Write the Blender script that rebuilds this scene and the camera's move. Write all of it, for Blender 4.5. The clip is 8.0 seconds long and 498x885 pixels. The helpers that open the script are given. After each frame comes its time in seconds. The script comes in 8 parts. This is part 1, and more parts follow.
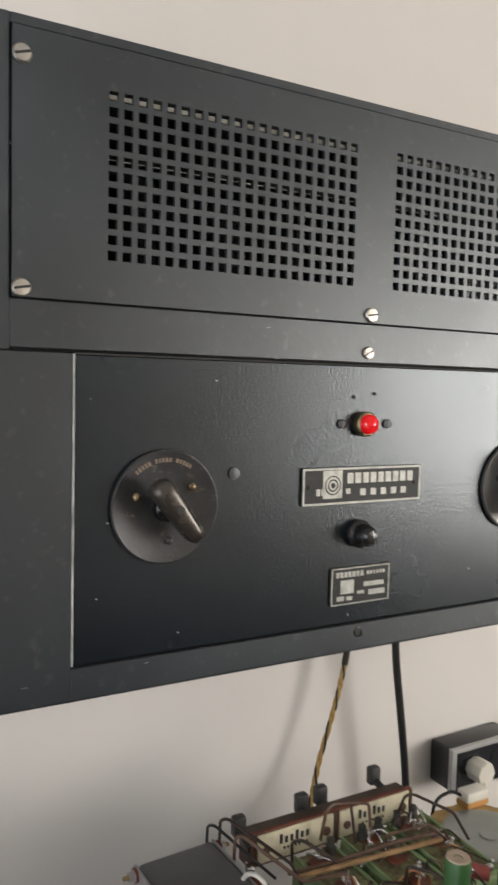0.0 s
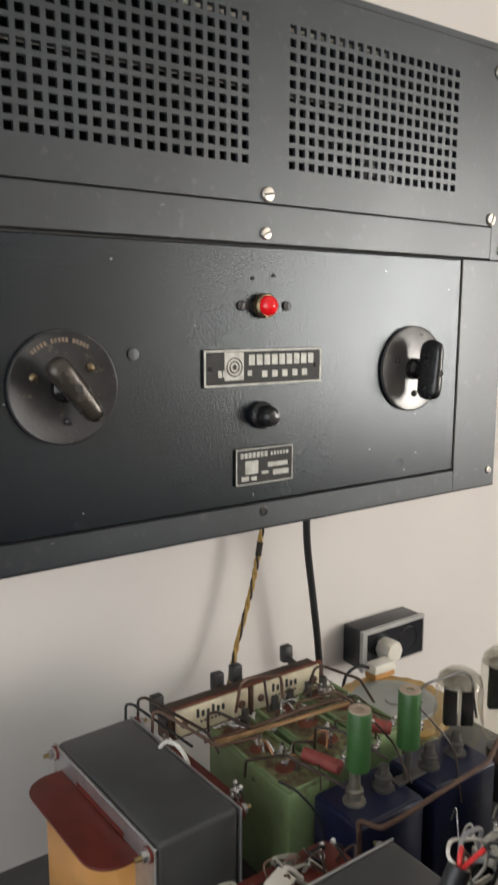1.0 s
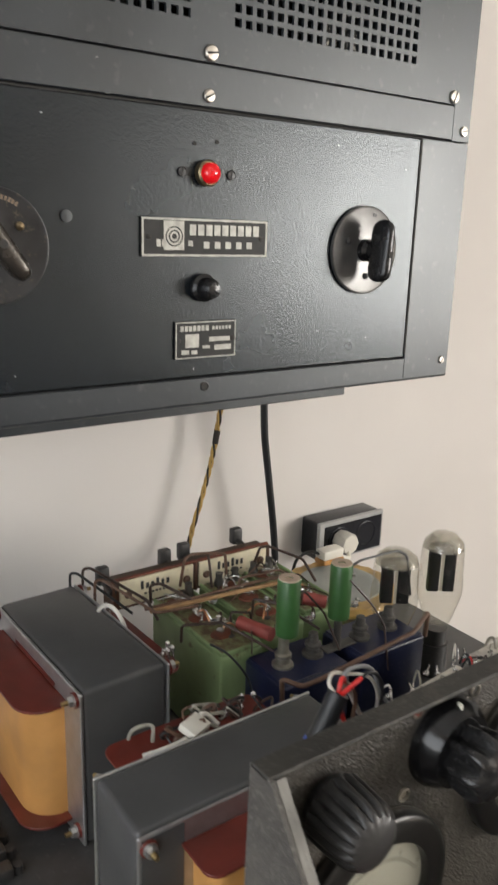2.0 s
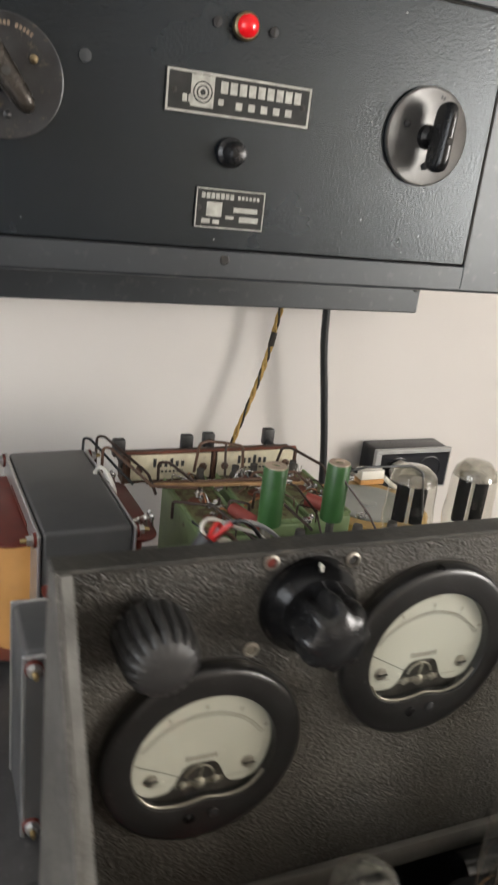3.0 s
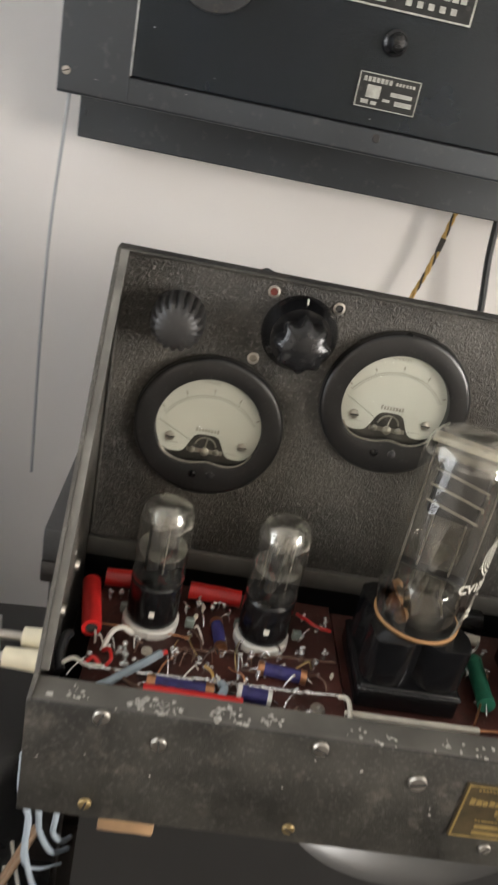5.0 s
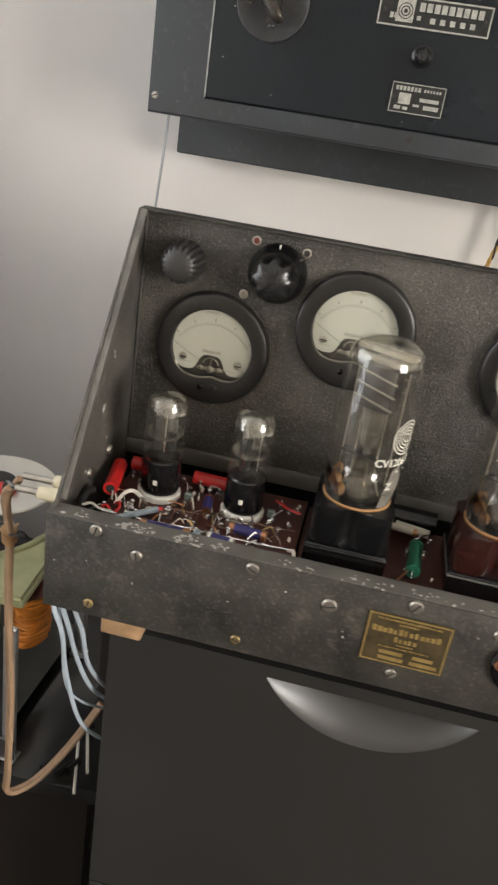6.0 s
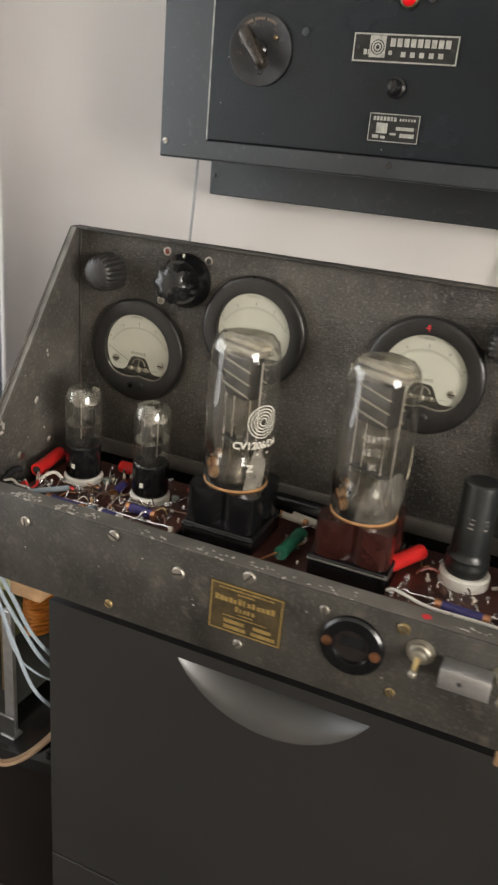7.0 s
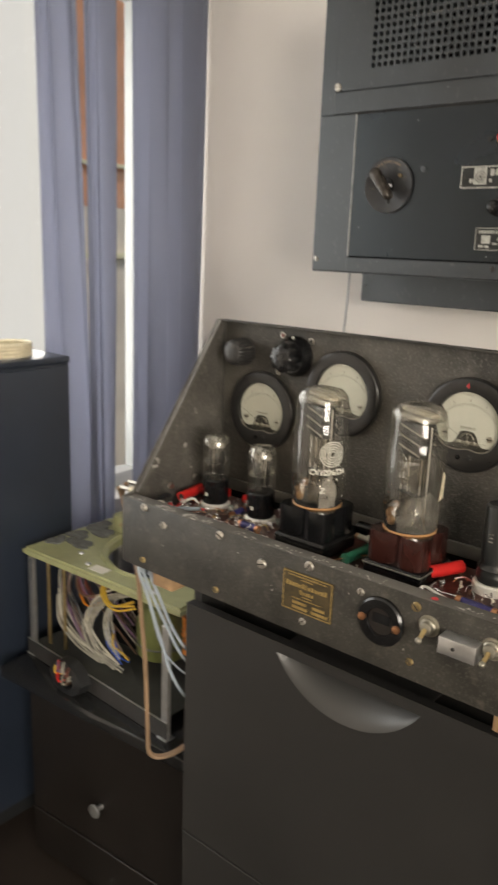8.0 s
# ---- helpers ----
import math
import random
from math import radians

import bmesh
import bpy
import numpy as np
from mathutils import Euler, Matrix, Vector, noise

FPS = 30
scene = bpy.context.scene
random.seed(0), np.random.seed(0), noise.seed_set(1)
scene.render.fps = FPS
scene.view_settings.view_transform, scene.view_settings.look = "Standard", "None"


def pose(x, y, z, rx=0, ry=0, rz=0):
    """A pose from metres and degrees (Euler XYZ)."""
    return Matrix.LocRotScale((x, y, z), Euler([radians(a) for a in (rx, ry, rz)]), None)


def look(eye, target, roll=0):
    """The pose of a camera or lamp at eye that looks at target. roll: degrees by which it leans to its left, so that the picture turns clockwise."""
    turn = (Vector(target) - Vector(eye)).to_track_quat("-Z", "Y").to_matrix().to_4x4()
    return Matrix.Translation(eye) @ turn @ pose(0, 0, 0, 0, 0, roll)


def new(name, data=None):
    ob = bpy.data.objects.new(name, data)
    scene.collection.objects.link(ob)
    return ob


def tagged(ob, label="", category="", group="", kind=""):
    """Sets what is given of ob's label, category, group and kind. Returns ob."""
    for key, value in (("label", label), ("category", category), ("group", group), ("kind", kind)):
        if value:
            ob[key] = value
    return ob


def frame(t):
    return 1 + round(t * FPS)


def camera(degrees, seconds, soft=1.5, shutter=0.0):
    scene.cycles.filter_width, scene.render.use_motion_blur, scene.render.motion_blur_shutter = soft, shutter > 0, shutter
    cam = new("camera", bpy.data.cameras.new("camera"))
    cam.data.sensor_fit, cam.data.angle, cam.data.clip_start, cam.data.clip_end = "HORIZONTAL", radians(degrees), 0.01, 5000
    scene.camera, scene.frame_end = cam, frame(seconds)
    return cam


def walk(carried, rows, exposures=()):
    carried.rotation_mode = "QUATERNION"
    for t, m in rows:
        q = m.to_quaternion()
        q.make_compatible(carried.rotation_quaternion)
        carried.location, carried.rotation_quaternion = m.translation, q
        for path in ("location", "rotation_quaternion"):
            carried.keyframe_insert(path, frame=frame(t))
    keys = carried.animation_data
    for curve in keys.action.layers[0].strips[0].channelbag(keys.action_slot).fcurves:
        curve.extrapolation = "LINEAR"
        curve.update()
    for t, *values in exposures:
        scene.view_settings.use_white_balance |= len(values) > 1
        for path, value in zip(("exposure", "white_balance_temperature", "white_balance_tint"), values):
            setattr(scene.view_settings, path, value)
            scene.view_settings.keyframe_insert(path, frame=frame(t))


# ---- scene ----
cam = camera(35.8, 8.0, soft=2.3, shutter=0.4)
PATH = [
    (0, (-0.558, -0.711, 1.538), (0.423, 1.026, 1.391), 1.4),
    (0.5, (-0.549, -0.734, 1.523), (0.523, 0.941, 1.309), 0.6),
    (1, (-0.543, -0.735, 1.488), (0.594, 0.877, 1.158), 0.2),
    (1.5, (-0.544, -0.753, 1.461), (0.608, 0.822, 1.022), 0.7),
    (1.7, (-0.529, -0.764, 1.451), (0.618, 0.803, 0.971), 1.1),
    (2.8, (-0.378, -0.856, 1.385), (0.499, 0.819, 0.733), 5.3),
    (3, (-0.335, -0.868, 1.363), (0.44, 0.845, 0.681), 6.7),
    (3.5, (-0.212, -0.941, 1.344), (0.374, 0.82, 0.599), 10.2),
    (4, (-0.226, -0.998, 1.336), (0.217, 0.786, 0.548), 11.9),
    (4.5, (-0.218, -1.038, 1.303), (0.13, 0.75, 0.478), 12.5),
    (4.7, (-0.217, -1.073, 1.299), (0.081, 0.718, 0.46), 12.6),
    (5.8, (-0.057, -1.339, 1.285), (-0.232, 0.471, 0.451), 9.6),
    (6, (0.0, -1.363, 1.288), (-0.238, 0.442, 0.459), 9.0),
    (6.5, (0.122, -1.373, 1.294), (-0.263, 0.422, 0.502), 7.3),
    (7, (0.335, -1.36, 1.28), (-0.35, 0.366, 0.538), 5.3),
    (7.5, (0.543, -1.411, 1.273), (-0.464, 0.196, 0.636), 3.3),
    (7.6, (0.558, -1.426, 1.274), (-0.492, 0.163, 0.662), 3.6),
    (8, (0.638, -1.527, 1.277), (-0.589, -0.026, 0.783), 2.2),
]
walk(cam, [(t, look(eye, target, roll)) for t, eye, target, roll in PATH],
     [(0, 0.0, 6450, 10), (1, 0.01, 6450, 10), (1.5, 0.04, 6450, 10), (3.5, 0.24, 6450, 10), (4.5, 0.30, 6450, 10), (6, 0.29, 6560, 10), (6.5, 0.24, 6600, 10), (7, 0.16, 6650, 10), (8, 0.06, 7080, 10)])

FLOOR = -0.35     # floor level
WALL = 0.37      # face of the wall that carries the switch cabinet
CEIL = 2.3

# ---- world and light ----
world = bpy.data.worlds.new("world")
scene.world = world
world.use_nodes = True
wn = world.node_tree.nodes
sky = wn.new("ShaderNodeTexSky")
sky.sky_type = 'NISHITA'
sky.sun_disc = False
sky.sun_elevation = radians(38)
sky.sun_rotation = radians(150)
world.node_tree.links.new(sky.outputs[0], wn["Background"].inputs[0])
wn["Background"].inputs[1].default_value = 0.10

sun = new("sun", bpy.data.lights.new("sun", 'SUN'))
sun.data.energy, sun.data.angle, sun.data.color = 1.5, radians(12), (1, 0.96, 0.9)
sun.matrix_world = look((3, -5, 5), (0, 0, 0))

day = new("window_daylight", bpy.data.lights.new("window_daylight", 'AREA'))
day.data.shape, day.data.size, day.data.size_y = 'RECTANGLE', 1.95, 1.42
day.data.energy, day.data.color = 176, (1.0, 0.952, 0.897)
day.matrix_world = look((3.38, -3.2, 1.47), (0.0, -3.2, 1.40))

day2 = new("side_window_daylight", bpy.data.lights.new("side_window_daylight", 'AREA'))
day2.data.shape, day2.data.size, day2.data.size_y = 'RECTANGLE', 1.8, 1.4
day2.data.energy, day2.data.color = 29, (0.95, 0.965, 1.0)
day2.matrix_world = look((-1.44, -0.76, 1.25), (0.0, -0.76, 1.25))


# ---- materials ----
def mat(name, col, rough=0.5, metal=0.0, var=0.12, scale=18.0, bump=0.0, bscale=250.0, rvar=0.08, coat=0.0, col2=None,
        edge=(0.52, 0.62), trans=0.0, emit=0.0, kind="noise", dust=0.0, stretch=None, spec=0.5, tint=None):
    """A surface with broad and fine variation: col2 comes in patches, dust as thin pale specks."""
    m = bpy.data.materials.new(name)
    m.use_nodes = True
    nt = m.node_tree
    b = nt.nodes["Principled BSDF"]
    tc = nt.nodes.new("ShaderNodeTexCoord")
    n1 = nt.nodes.new("ShaderNodeTexNoise")
    n1.inputs["Scale"].default_value, n1.inputs["Detail"].default_value = scale, 6
    nt.links.new(tc.outputs["Object"], n1.inputs["Vector"])
    r1 = nt.nodes.new("ShaderNodeValToRGB")
    r1.color_ramp.elements[0].position, r1.color_ramp.elements[1].position = 0.3, 0.72
    r1.color_ramp.elements[0].color = (*[max(0, c * (1 - var)) for c in col], 1)
    r1.color_ramp.elements[1].color = (*[min(1, c * (1 + var)) for c in col], 1)
    nt.links.new(n1.outputs[0], r1.inputs[0])
    out = r1.outputs[0]
    if col2:
        n3 = nt.nodes.new("ShaderNodeTexNoise")
        n3.inputs["Scale"].default_value, n3.inputs["Detail"].default_value = scale * 2.3, 8
        n3.inputs["Roughness"].default_value = 0.65
        nt.links.new(tc.outputs["Object"], n3.inputs["Vector"])
        r3 = nt.nodes.new("ShaderNodeValToRGB")
        r3.color_ramp.elements[0].position, r3.color_ramp.elements[1].position = edge
        nt.links.new(n3.outputs[0], r3.inputs[0])
        mx = nt.nodes.new("ShaderNodeMix")
        mx.data_type = 'RGBA'
        nt.links.new(r3.outputs[0], mx.inputs["Factor"])
        nt.links.new(out, mx.inputs["A"])
        mx.inputs["B"].default_value = (*col2, 1)
        out = mx.outputs["Result"]
    n2 = nt.nodes.new("ShaderNodeTexNoise")
    n2.inputs["Scale"].default_value, n2.inputs["Detail"].default_value = bscale, 5
    if stretch:
        mp = nt.nodes.new("ShaderNodeMapping")
        mp.inputs["Scale"].default_value = stretch
        nt.links.new(tc.outputs["Object"], mp.inputs["Vector"])
        nt.links.new(mp.outputs[0], n2.inputs["Vector"])
    else:
        nt.links.new(tc.outputs["Object"], n2.inputs["Vector"])
    if dust:
        rd = nt.nodes.new("ShaderNodeValToRGB")
        rd.color_ramp.elements[0].position, rd.color_ramp.elements[1].position = 0.6, 0.75
        nd = n2
        if kind == "crackle":
            nd = nt.nodes.new("ShaderNodeTexNoise")
            nd.inputs["Scale"].default_value, nd.inputs["Detail"].default_value = 290, 4
            nt.links.new(tc.outputs["Object"], nd.inputs["Vector"])
            rd.color_ramp.elements[0].position, rd.color_ramp.elements[1].position = 0.54, 0.70
        nt.links.new(nd.outputs[0], rd.inputs[0])
        k = nt.nodes.new("ShaderNodeMath")
        k.operation = 'MULTIPLY'
        k.inputs[1].default_value = dust
        nt.links.new(rd.outputs[0], k.inputs[0])
        md = nt.nodes.new("ShaderNodeMix")
        md.data_type = 'RGBA'
        nt.links.new(k.outputs[0], md.inputs["Factor"])
        nt.links.new(out, md.inputs["A"])
        md.inputs["B"].default_value = (0.3, 0.28, 0.25, 1)
        out = md.outputs["Result"]
    nt.links.new(out, b.inputs["Base Color"])
    mr = nt.nodes.new("ShaderNodeMapRange")
    mr.inputs["To Min"].default_value, mr.inputs["To Max"].default_value = max(0.02, rough - rvar), min(1, rough + rvar)
    nt.links.new(n1.outputs[0], mr.inputs["Value"])
    nt.links.new(mr.outputs[0], b.inputs["Roughness"])
    b.inputs["Metallic"].default_value = metal
    b.inputs["Specular IOR Level"].default_value = spec
    if tint:
        b.inputs["Specular Tint"].default_value = (*tint, 1)
    b.inputs["Coat Weight"].default_value = coat
    b.inputs["Coat Roughness"].default_value = 0.12
    b.inputs["Transmission Weight"].default_value = trans
    if emit:
        b.inputs["Emission Color"].default_value = (*col, 1)
        b.inputs["Emission Strength"].default_value = emit
    if bump:
        bp = nt.nodes.new("ShaderNodeBump")
        bp.inputs["Strength"].default_value, bp.inputs["Distance"].default_value = bump, 0.002
        src = n2.outputs[0]
        if kind == "crackle":
            v = nt.nodes.new("ShaderNodeTexVoronoi")
            v.feature = 'DISTANCE_TO_EDGE'
            v.inputs["Scale"].default_value = bscale
            ad = nt.nodes.new("ShaderNodeVectorMath")
            sc = nt.nodes.new("ShaderNodeVectorMath")
            sc.operation = 'SCALE'
            sc.inputs["Scale"].default_value = 0.02
            nt.links.new(n2.outputs["Color"], sc.inputs[0])
            nt.links.new(tc.outputs["Object"], ad.inputs[0])
            nt.links.new(sc.outputs[0], ad.inputs[1])
            nt.links.new(ad.outputs[0], v.inputs["Vector"])
            n2.inputs["Scale"].default_value = bscale * 0.35
            src = v.outputs["Distance"]
        nt.links.new(src, bp.inputs["Height"])
        nt.links.new(bp.outputs[0], b.inputs["Normal"])
    return m


def glass_mat(name, tint, gloss=1.0, ior=1.5, rough=0.03, haze=0.0, low=0.0):
    """Thin clear glass: see-through with Fresnel gloss; haze adds a little dust, film or a painted streak."""
    m = bpy.data.materials.new(name)
    m.use_nodes = True
    nt = m.node_tree
    nt.nodes.remove(nt.nodes["Principled BSDF"])
    o = nt.nodes["Material Output"]
    tr, gl, fr, mx, pw, ma = (nt.nodes.new(k) for k in ("ShaderNodeBsdfTransparent", "ShaderNodeBsdfGlossy", "ShaderNodeLayerWeight", "ShaderNodeMixShader", "ShaderNodeMath", "ShaderNodeMath"))
    tr.inputs[0].default_value = (*tint, 1)
    gl.inputs["Roughness"].default_value = rough
    gl.inputs[0].default_value = (gloss, gloss, gloss, 1)
    f0 = ((ior - 1) / (ior + 1)) ** 2
    fr.inputs[0].default_value = 0.5
    pw.operation, ma.operation = 'POWER', 'MULTIPLY_ADD'
    pw.inputs[1].default_value, ma.inputs[1].default_value, ma.inputs[2].default_value = 4.0, 0.85 * (1 - f0), f0
    nt.links.new(fr.outputs["Facing"], pw.inputs[0])
    nt.links.new(pw.outputs[0], ma.inputs[0])
    nt.links.new(ma.outputs[0], mx.inputs[0])
    nt.links.new(tr.outputs[0], mx.inputs[1])
    nt.links.new(gl.outputs[0], mx.inputs[2])
    last = mx.outputs[0]
    if haze:
        df, m2, nz, rp, tc = (nt.nodes.new(k) for k in ("ShaderNodeBsdfDiffuse", "ShaderNodeMixShader", "ShaderNodeTexNoise", "ShaderNodeMapRange", "ShaderNodeTexCoord"))
        df.inputs[0].default_value = (0.55, 0.52, 0.47, 1)
        nz.inputs["Scale"].default_value = 60
        nz.inputs["Detail"].default_value = 7
        nt.links.new(tc.outputs["Object"], nz.inputs["Vector"])
        rp.inputs["From Min"].default_value, rp.inputs["From Max"].default_value = 0.35, 0.8
        rp.inputs["To Min"].default_value, rp.inputs["To Max"].default_value = low, haze
        nt.links.new(nz.outputs[0], rp.inputs["Value"])
        nt.links.new(rp.outputs[0], m2.inputs[0])
        nt.links.new(last, m2.inputs[1])
        nt.links.new(df.outputs[0], m2.inputs[2])
        last = m2.outputs[0]
    nt.links.new(last, o.inputs[0])
    return m


M = {}
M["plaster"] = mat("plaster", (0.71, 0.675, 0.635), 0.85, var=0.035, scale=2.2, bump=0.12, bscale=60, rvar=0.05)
# plaster darkened for the unseen walls, to dim bounced light and reflections
M["dimmed_plaster"] = mat("dimmed_unseen_plaster", (0.46, 0.42, 0.378), 0.85, var=0.06, scale=2.2, bump=0.12, bscale=60)
M["ceiling"] = mat("ceiling_paint", (0.78, 0.77, 0.74), 0.9, var=0.03, scale=2)
M["floor"] = mat("floor_wood", (0.022, 0.016, 0.012), 0.5, var=0.25, scale=6)
M["enamel"] = mat("grey_enamel", (0.0185, 0.0218, 0.0258), 0.38, var=0.3, scale=7, bump=0.13, bscale=75, rvar=0.09, coat=0.0, spec=0.74, dust=0.10, tint=(0.94, 0.985, 1.0))
M["orange_peel"] = mat("wrinkled_enamel", (0.0042, 0.0064, 0.0096), 0.26, var=0.35, scale=6, bump=0.19, bscale=250, rvar=0.045, coat=0.0, spec=0.50, stretch=(1.05, 1, 0.95), tint=(0.89, 0.97, 1.0))
M["enamel_chip"] = mat("worn_enamel_edge", (0.30, 0.30, 0.29), 0.5, var=0.4, scale=60)
# near-black puts the shade of enclosed places into the colour; also black anodes
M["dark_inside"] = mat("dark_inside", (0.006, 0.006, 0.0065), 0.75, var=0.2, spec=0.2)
M["nickel"] = mat("dull_nickel", (0.46, 0.43, 0.38), 0.40, metal=1.0, var=0.15, scale=120, bump=0.1, bscale=500)
# dark tone for slots, holes and gaps that are drawn as flat marks
M["dark_slot"] = mat("slot_dark_tone", (0.03, 0.028, 0.025), 0.8)
M["steel_dial"] = mat("dull_steel_disc", (0.038, 0.038, 0.039), 0.40, metal=0.4, var=0.25, scale=40, bump=0.08, bscale=300, col2=(0.16, 0.13, 0.09), edge=(0.6, 0.75))
M["bakelite"] = mat("black_bakelite", (0.0055, 0.0055, 0.006), 0.20, var=0.2, scale=60, dust=0.03, rvar=0.05)
M["bakelite_dull"] = mat("dull_black_bakelite", (0.040, 0.039, 0.038), 0.42, var=0.2, scale=60, dust=0.12, bscale=160)
M["brown_bakelite"] = mat("red_brown_bakelite", (0.030, 0.0095, 0.0075), 0.20, var=0.4, scale=30, coat=0.2)
M["satin_bakelite"] = mat("satin_black_bakelite", (0.0125, 0.0125, 0.0130), 0.25, var=0.2, scale=50, dust=0.06, bscale=200)
M["knob_black"] = mat("satin_black_ribbed_moulding", (0.026, 0.025, 0.024), 0.43, var=0.2, scale=50, dust=0.08, bscale=200)
M["worn_lever"] = mat("brown_black_worn_lever", (0.050, 0.043, 0.036), 0.27, metal=0.45, var=0.4, scale=35)
M["red_lens"] = mat("red_lamp_lens", (0.62, 0.006, 0.010), 0.15, var=0.1, coat=0.6, emit=0.30)
M["plate_dark"] = mat("etched_plate_ground", (0.014, 0.014, 0.013), 0.55, var=0.5, scale=60, spec=0.35)
M["plate_light"] = mat("etched_plate_metal", (0.36, 0.355, 0.32), 0.5, metal=0.3, var=0.3, scale=90)
M["crackle"] = mat("black_crackle_paint", (0.047, 0.043, 0.036), 0.46, var=0.55, scale=14, bump=0.78, bscale=235, rvar=0.10, kind="crackle", dust=0.29, col2=(0.075, 0.069, 0.058), edge=(0.55, 0.72))
M["crackle_front"] = mat("worn_black_crackle_paint", (0.031, 0.029, 0.024), 0.47, var=0.6, scale=16, bump=0.25, bscale=330, rvar=0.10, kind="crackle", dust=0.13, col2=(0.085, 0.075, 0.060), edge=(0.56, 0.72))
M["black_shell"] = mat("glossy_black_valve_coating", (0.016, 0.018, 0.018), 0.3, var=0.2, scale=40, coat=0.1, dust=0.05)
# lighter crackle for the side plates: rubbed paint plus the light on them
M["side_crackle"] = mat("rubbed_lit_crackle_paint", (0.075, 0.069, 0.060), 0.45, var=0.4, scale=18, bump=0.6, bscale=350, rvar=0.09, kind="crackle", dust=0.34, col2=(0.13, 0.12, 0.10), edge=(0.55, 0.70))
M["ledge"] = mat("smooth_worn_grey_paint", (0.105, 0.098, 0.085), 0.5, var=0.3, scale=22, bump=0.12, bscale=200)
M["chip"] = mat("flaked_pale_primer", (0.42, 0.40, 0.36), 0.8, var=0.3, scale=80, bump=0.3)
# worn bezel edge, lightened to imitate the glint on it
M["glint_rim"] = mat("worn_glint_rim", (0.085, 0.080, 0.070), 0.30, metal=0.6, var=0.5, scale=25)
M["bezel"] = mat("meter_bezel_black", (0.0125, 0.0122, 0.0118), 0.31, var=0.2, scale=40, dust=0.06, spec=0.6)
M["cream_dial"] = mat("cream_meter_dial", (0.49, 0.485, 0.415), 0.6, var=0.05, scale=20)
M["ink"] = mat("black_ink", (0.03, 0.03, 0.03), 0.6)
M["grey_ink"] = mat("faded_ink", (0.28, 0.26, 0.22), 0.7)
M["brass"] = mat("dull_brass", (0.40, 0.30, 0.145), 0.45, metal=1.0, var=0.2, scale=90)
M["copper"] = mat("copper", (0.55, 0.27, 0.14), 0.35, metal=1.0, var=0.2, scale=90)
M["solder"] = mat("solder", (0.82, 0.80, 0.76), 0.22, metal=0.9, var=0.3, scale=300, bump=0.5, bscale=500)
M["white_glue"] = mat("white_wire_insulation", (0.70, 0.67, 0.60), 0.7, var=0.15, scale=60)
M["ceramic"] = mat("white_ceramic", (0.74, 0.72, 0.66), 0.35, var=0.08, scale=60, coat=0.2)
M["paxolin"] = mat("brown_paxolin_board", (0.075, 0.024, 0.018), 0.34, var=0.45, scale=24, col2=(0.035, 0.014, 0.010), edge=(0.54, 0.68), dust=0.22)
M["red_sleeve"] = mat("red_capacitor_sleeve", (0.62, 0.022, 0.020), 0.35, var=0.12, scale=60, coat=0.2)
M["blue_body"] = mat("dark_blue_resistor", (0.035, 0.030, 0.13), 0.5, var=0.25, scale=140, bump=0.6, bscale=500)
M["lightblue_body"] = mat("light_blue_resistor", (0.10, 0.25, 0.45), 0.4, var=0.1)
M["green_body"] = mat("dark_green_resistor", (0.018, 0.13, 0.075), 0.4, var=0.2, scale=80)
M["grey_sleeve"] = mat("grey_blue_sleeve", (0.28, 0.34, 0.38), 0.55, var=0.1, scale=60)
M["green_tube"] = mat("green_wirewound_resistor", (0.038, 0.110, 0.030), 0.42, var=0.15, scale=50, coat=0.1)
M["green_can"] = mat("pale_green_condenser_paint", (0.235, 0.325, 0.150), 0.5, var=0.15, scale=24, col2=(0.10, 0.075, 0.035), edge=(0.60, 0.74))
M["green_top"] = mat("dirty_green_condenser_top", (0.215, 0.225, 0.105), 0.6, var=0.35, scale=30, col2=(0.115, 0.075, 0.04), edge=(0.44, 0.58), dust=0.3)
M["blue_can"] = mat("dark_blue_condenser_paint", (0.011, 0.015, 0.044), 0.35, var=0.2, scale=24, coat=0.15, dust=0.12)
M["grey_rubber"] = mat("grey_insulator", (0.060, 0.055, 0.048), 0.5, var=0.25, scale=60, dust=0.2)
M["core"] = mat("grey_black_lamination_paint", (0.070, 0.070, 0.069), 0.39, var=0.16, scale=20, bump=0.12, bscale=180, rvar=0.05)
M["zinc"] = mat("zinc_plated_steel", (0.55, 0.55, 0.54), 0.38, metal=0.9, var=0.12, scale=60, bump=0.08, bscale=250)
M["yellow_paper"] = mat("amber_insulating_paper", (0.50, 0.252, 0.075), 0.42, var=0.25, scale=14, coat=0.3, bump=0.08, bscale=90)
M["red_fibre"] = mat("red_brown_fibre", (0.135, 0.024, 0.016), 0.36, var=0.28, scale=26, coat=0.25, dust=0.06)
M["cream_label"] = mat("cream_label", (0.72, 0.65, 0.47), 0.6, var=0.12, scale=60, col2=(0.40, 0.30, 0.16), edge=(0.62, 0.75))
M["brown_wire"] = mat("brown_lacquered_wire", (0.12, 0.066, 0.042), 0.5, var=0.3, scale=90)
M["black_cable"] = mat("black_cable", (0.018, 0.019, 0.020), 0.42, var=0.15)
M["grey_cable"] = mat("grey_cable", (0.36, 0.37, 0.38), 0.5, var=0.08)
M["blue_cable"] = mat("pale_blue_cable", (0.37, 0.43, 0.48), 0.5, var=0.08)
M["tan_cable"] = mat("tan_rubber_cable", (0.33, 0.215, 0.13), 0.5, var=0.15, scale=30)
M["yellow_cloth"] = mat("ochre_cloth_flex", (0.52, 0.33, 0.10), 0.8, var=0.2, scale=300, bump=0.5, bscale=900)
M["black_cloth"] = mat("black_cloth_flex", (0.03, 0.024, 0.018), 0.8, var=0.2, scale=300)
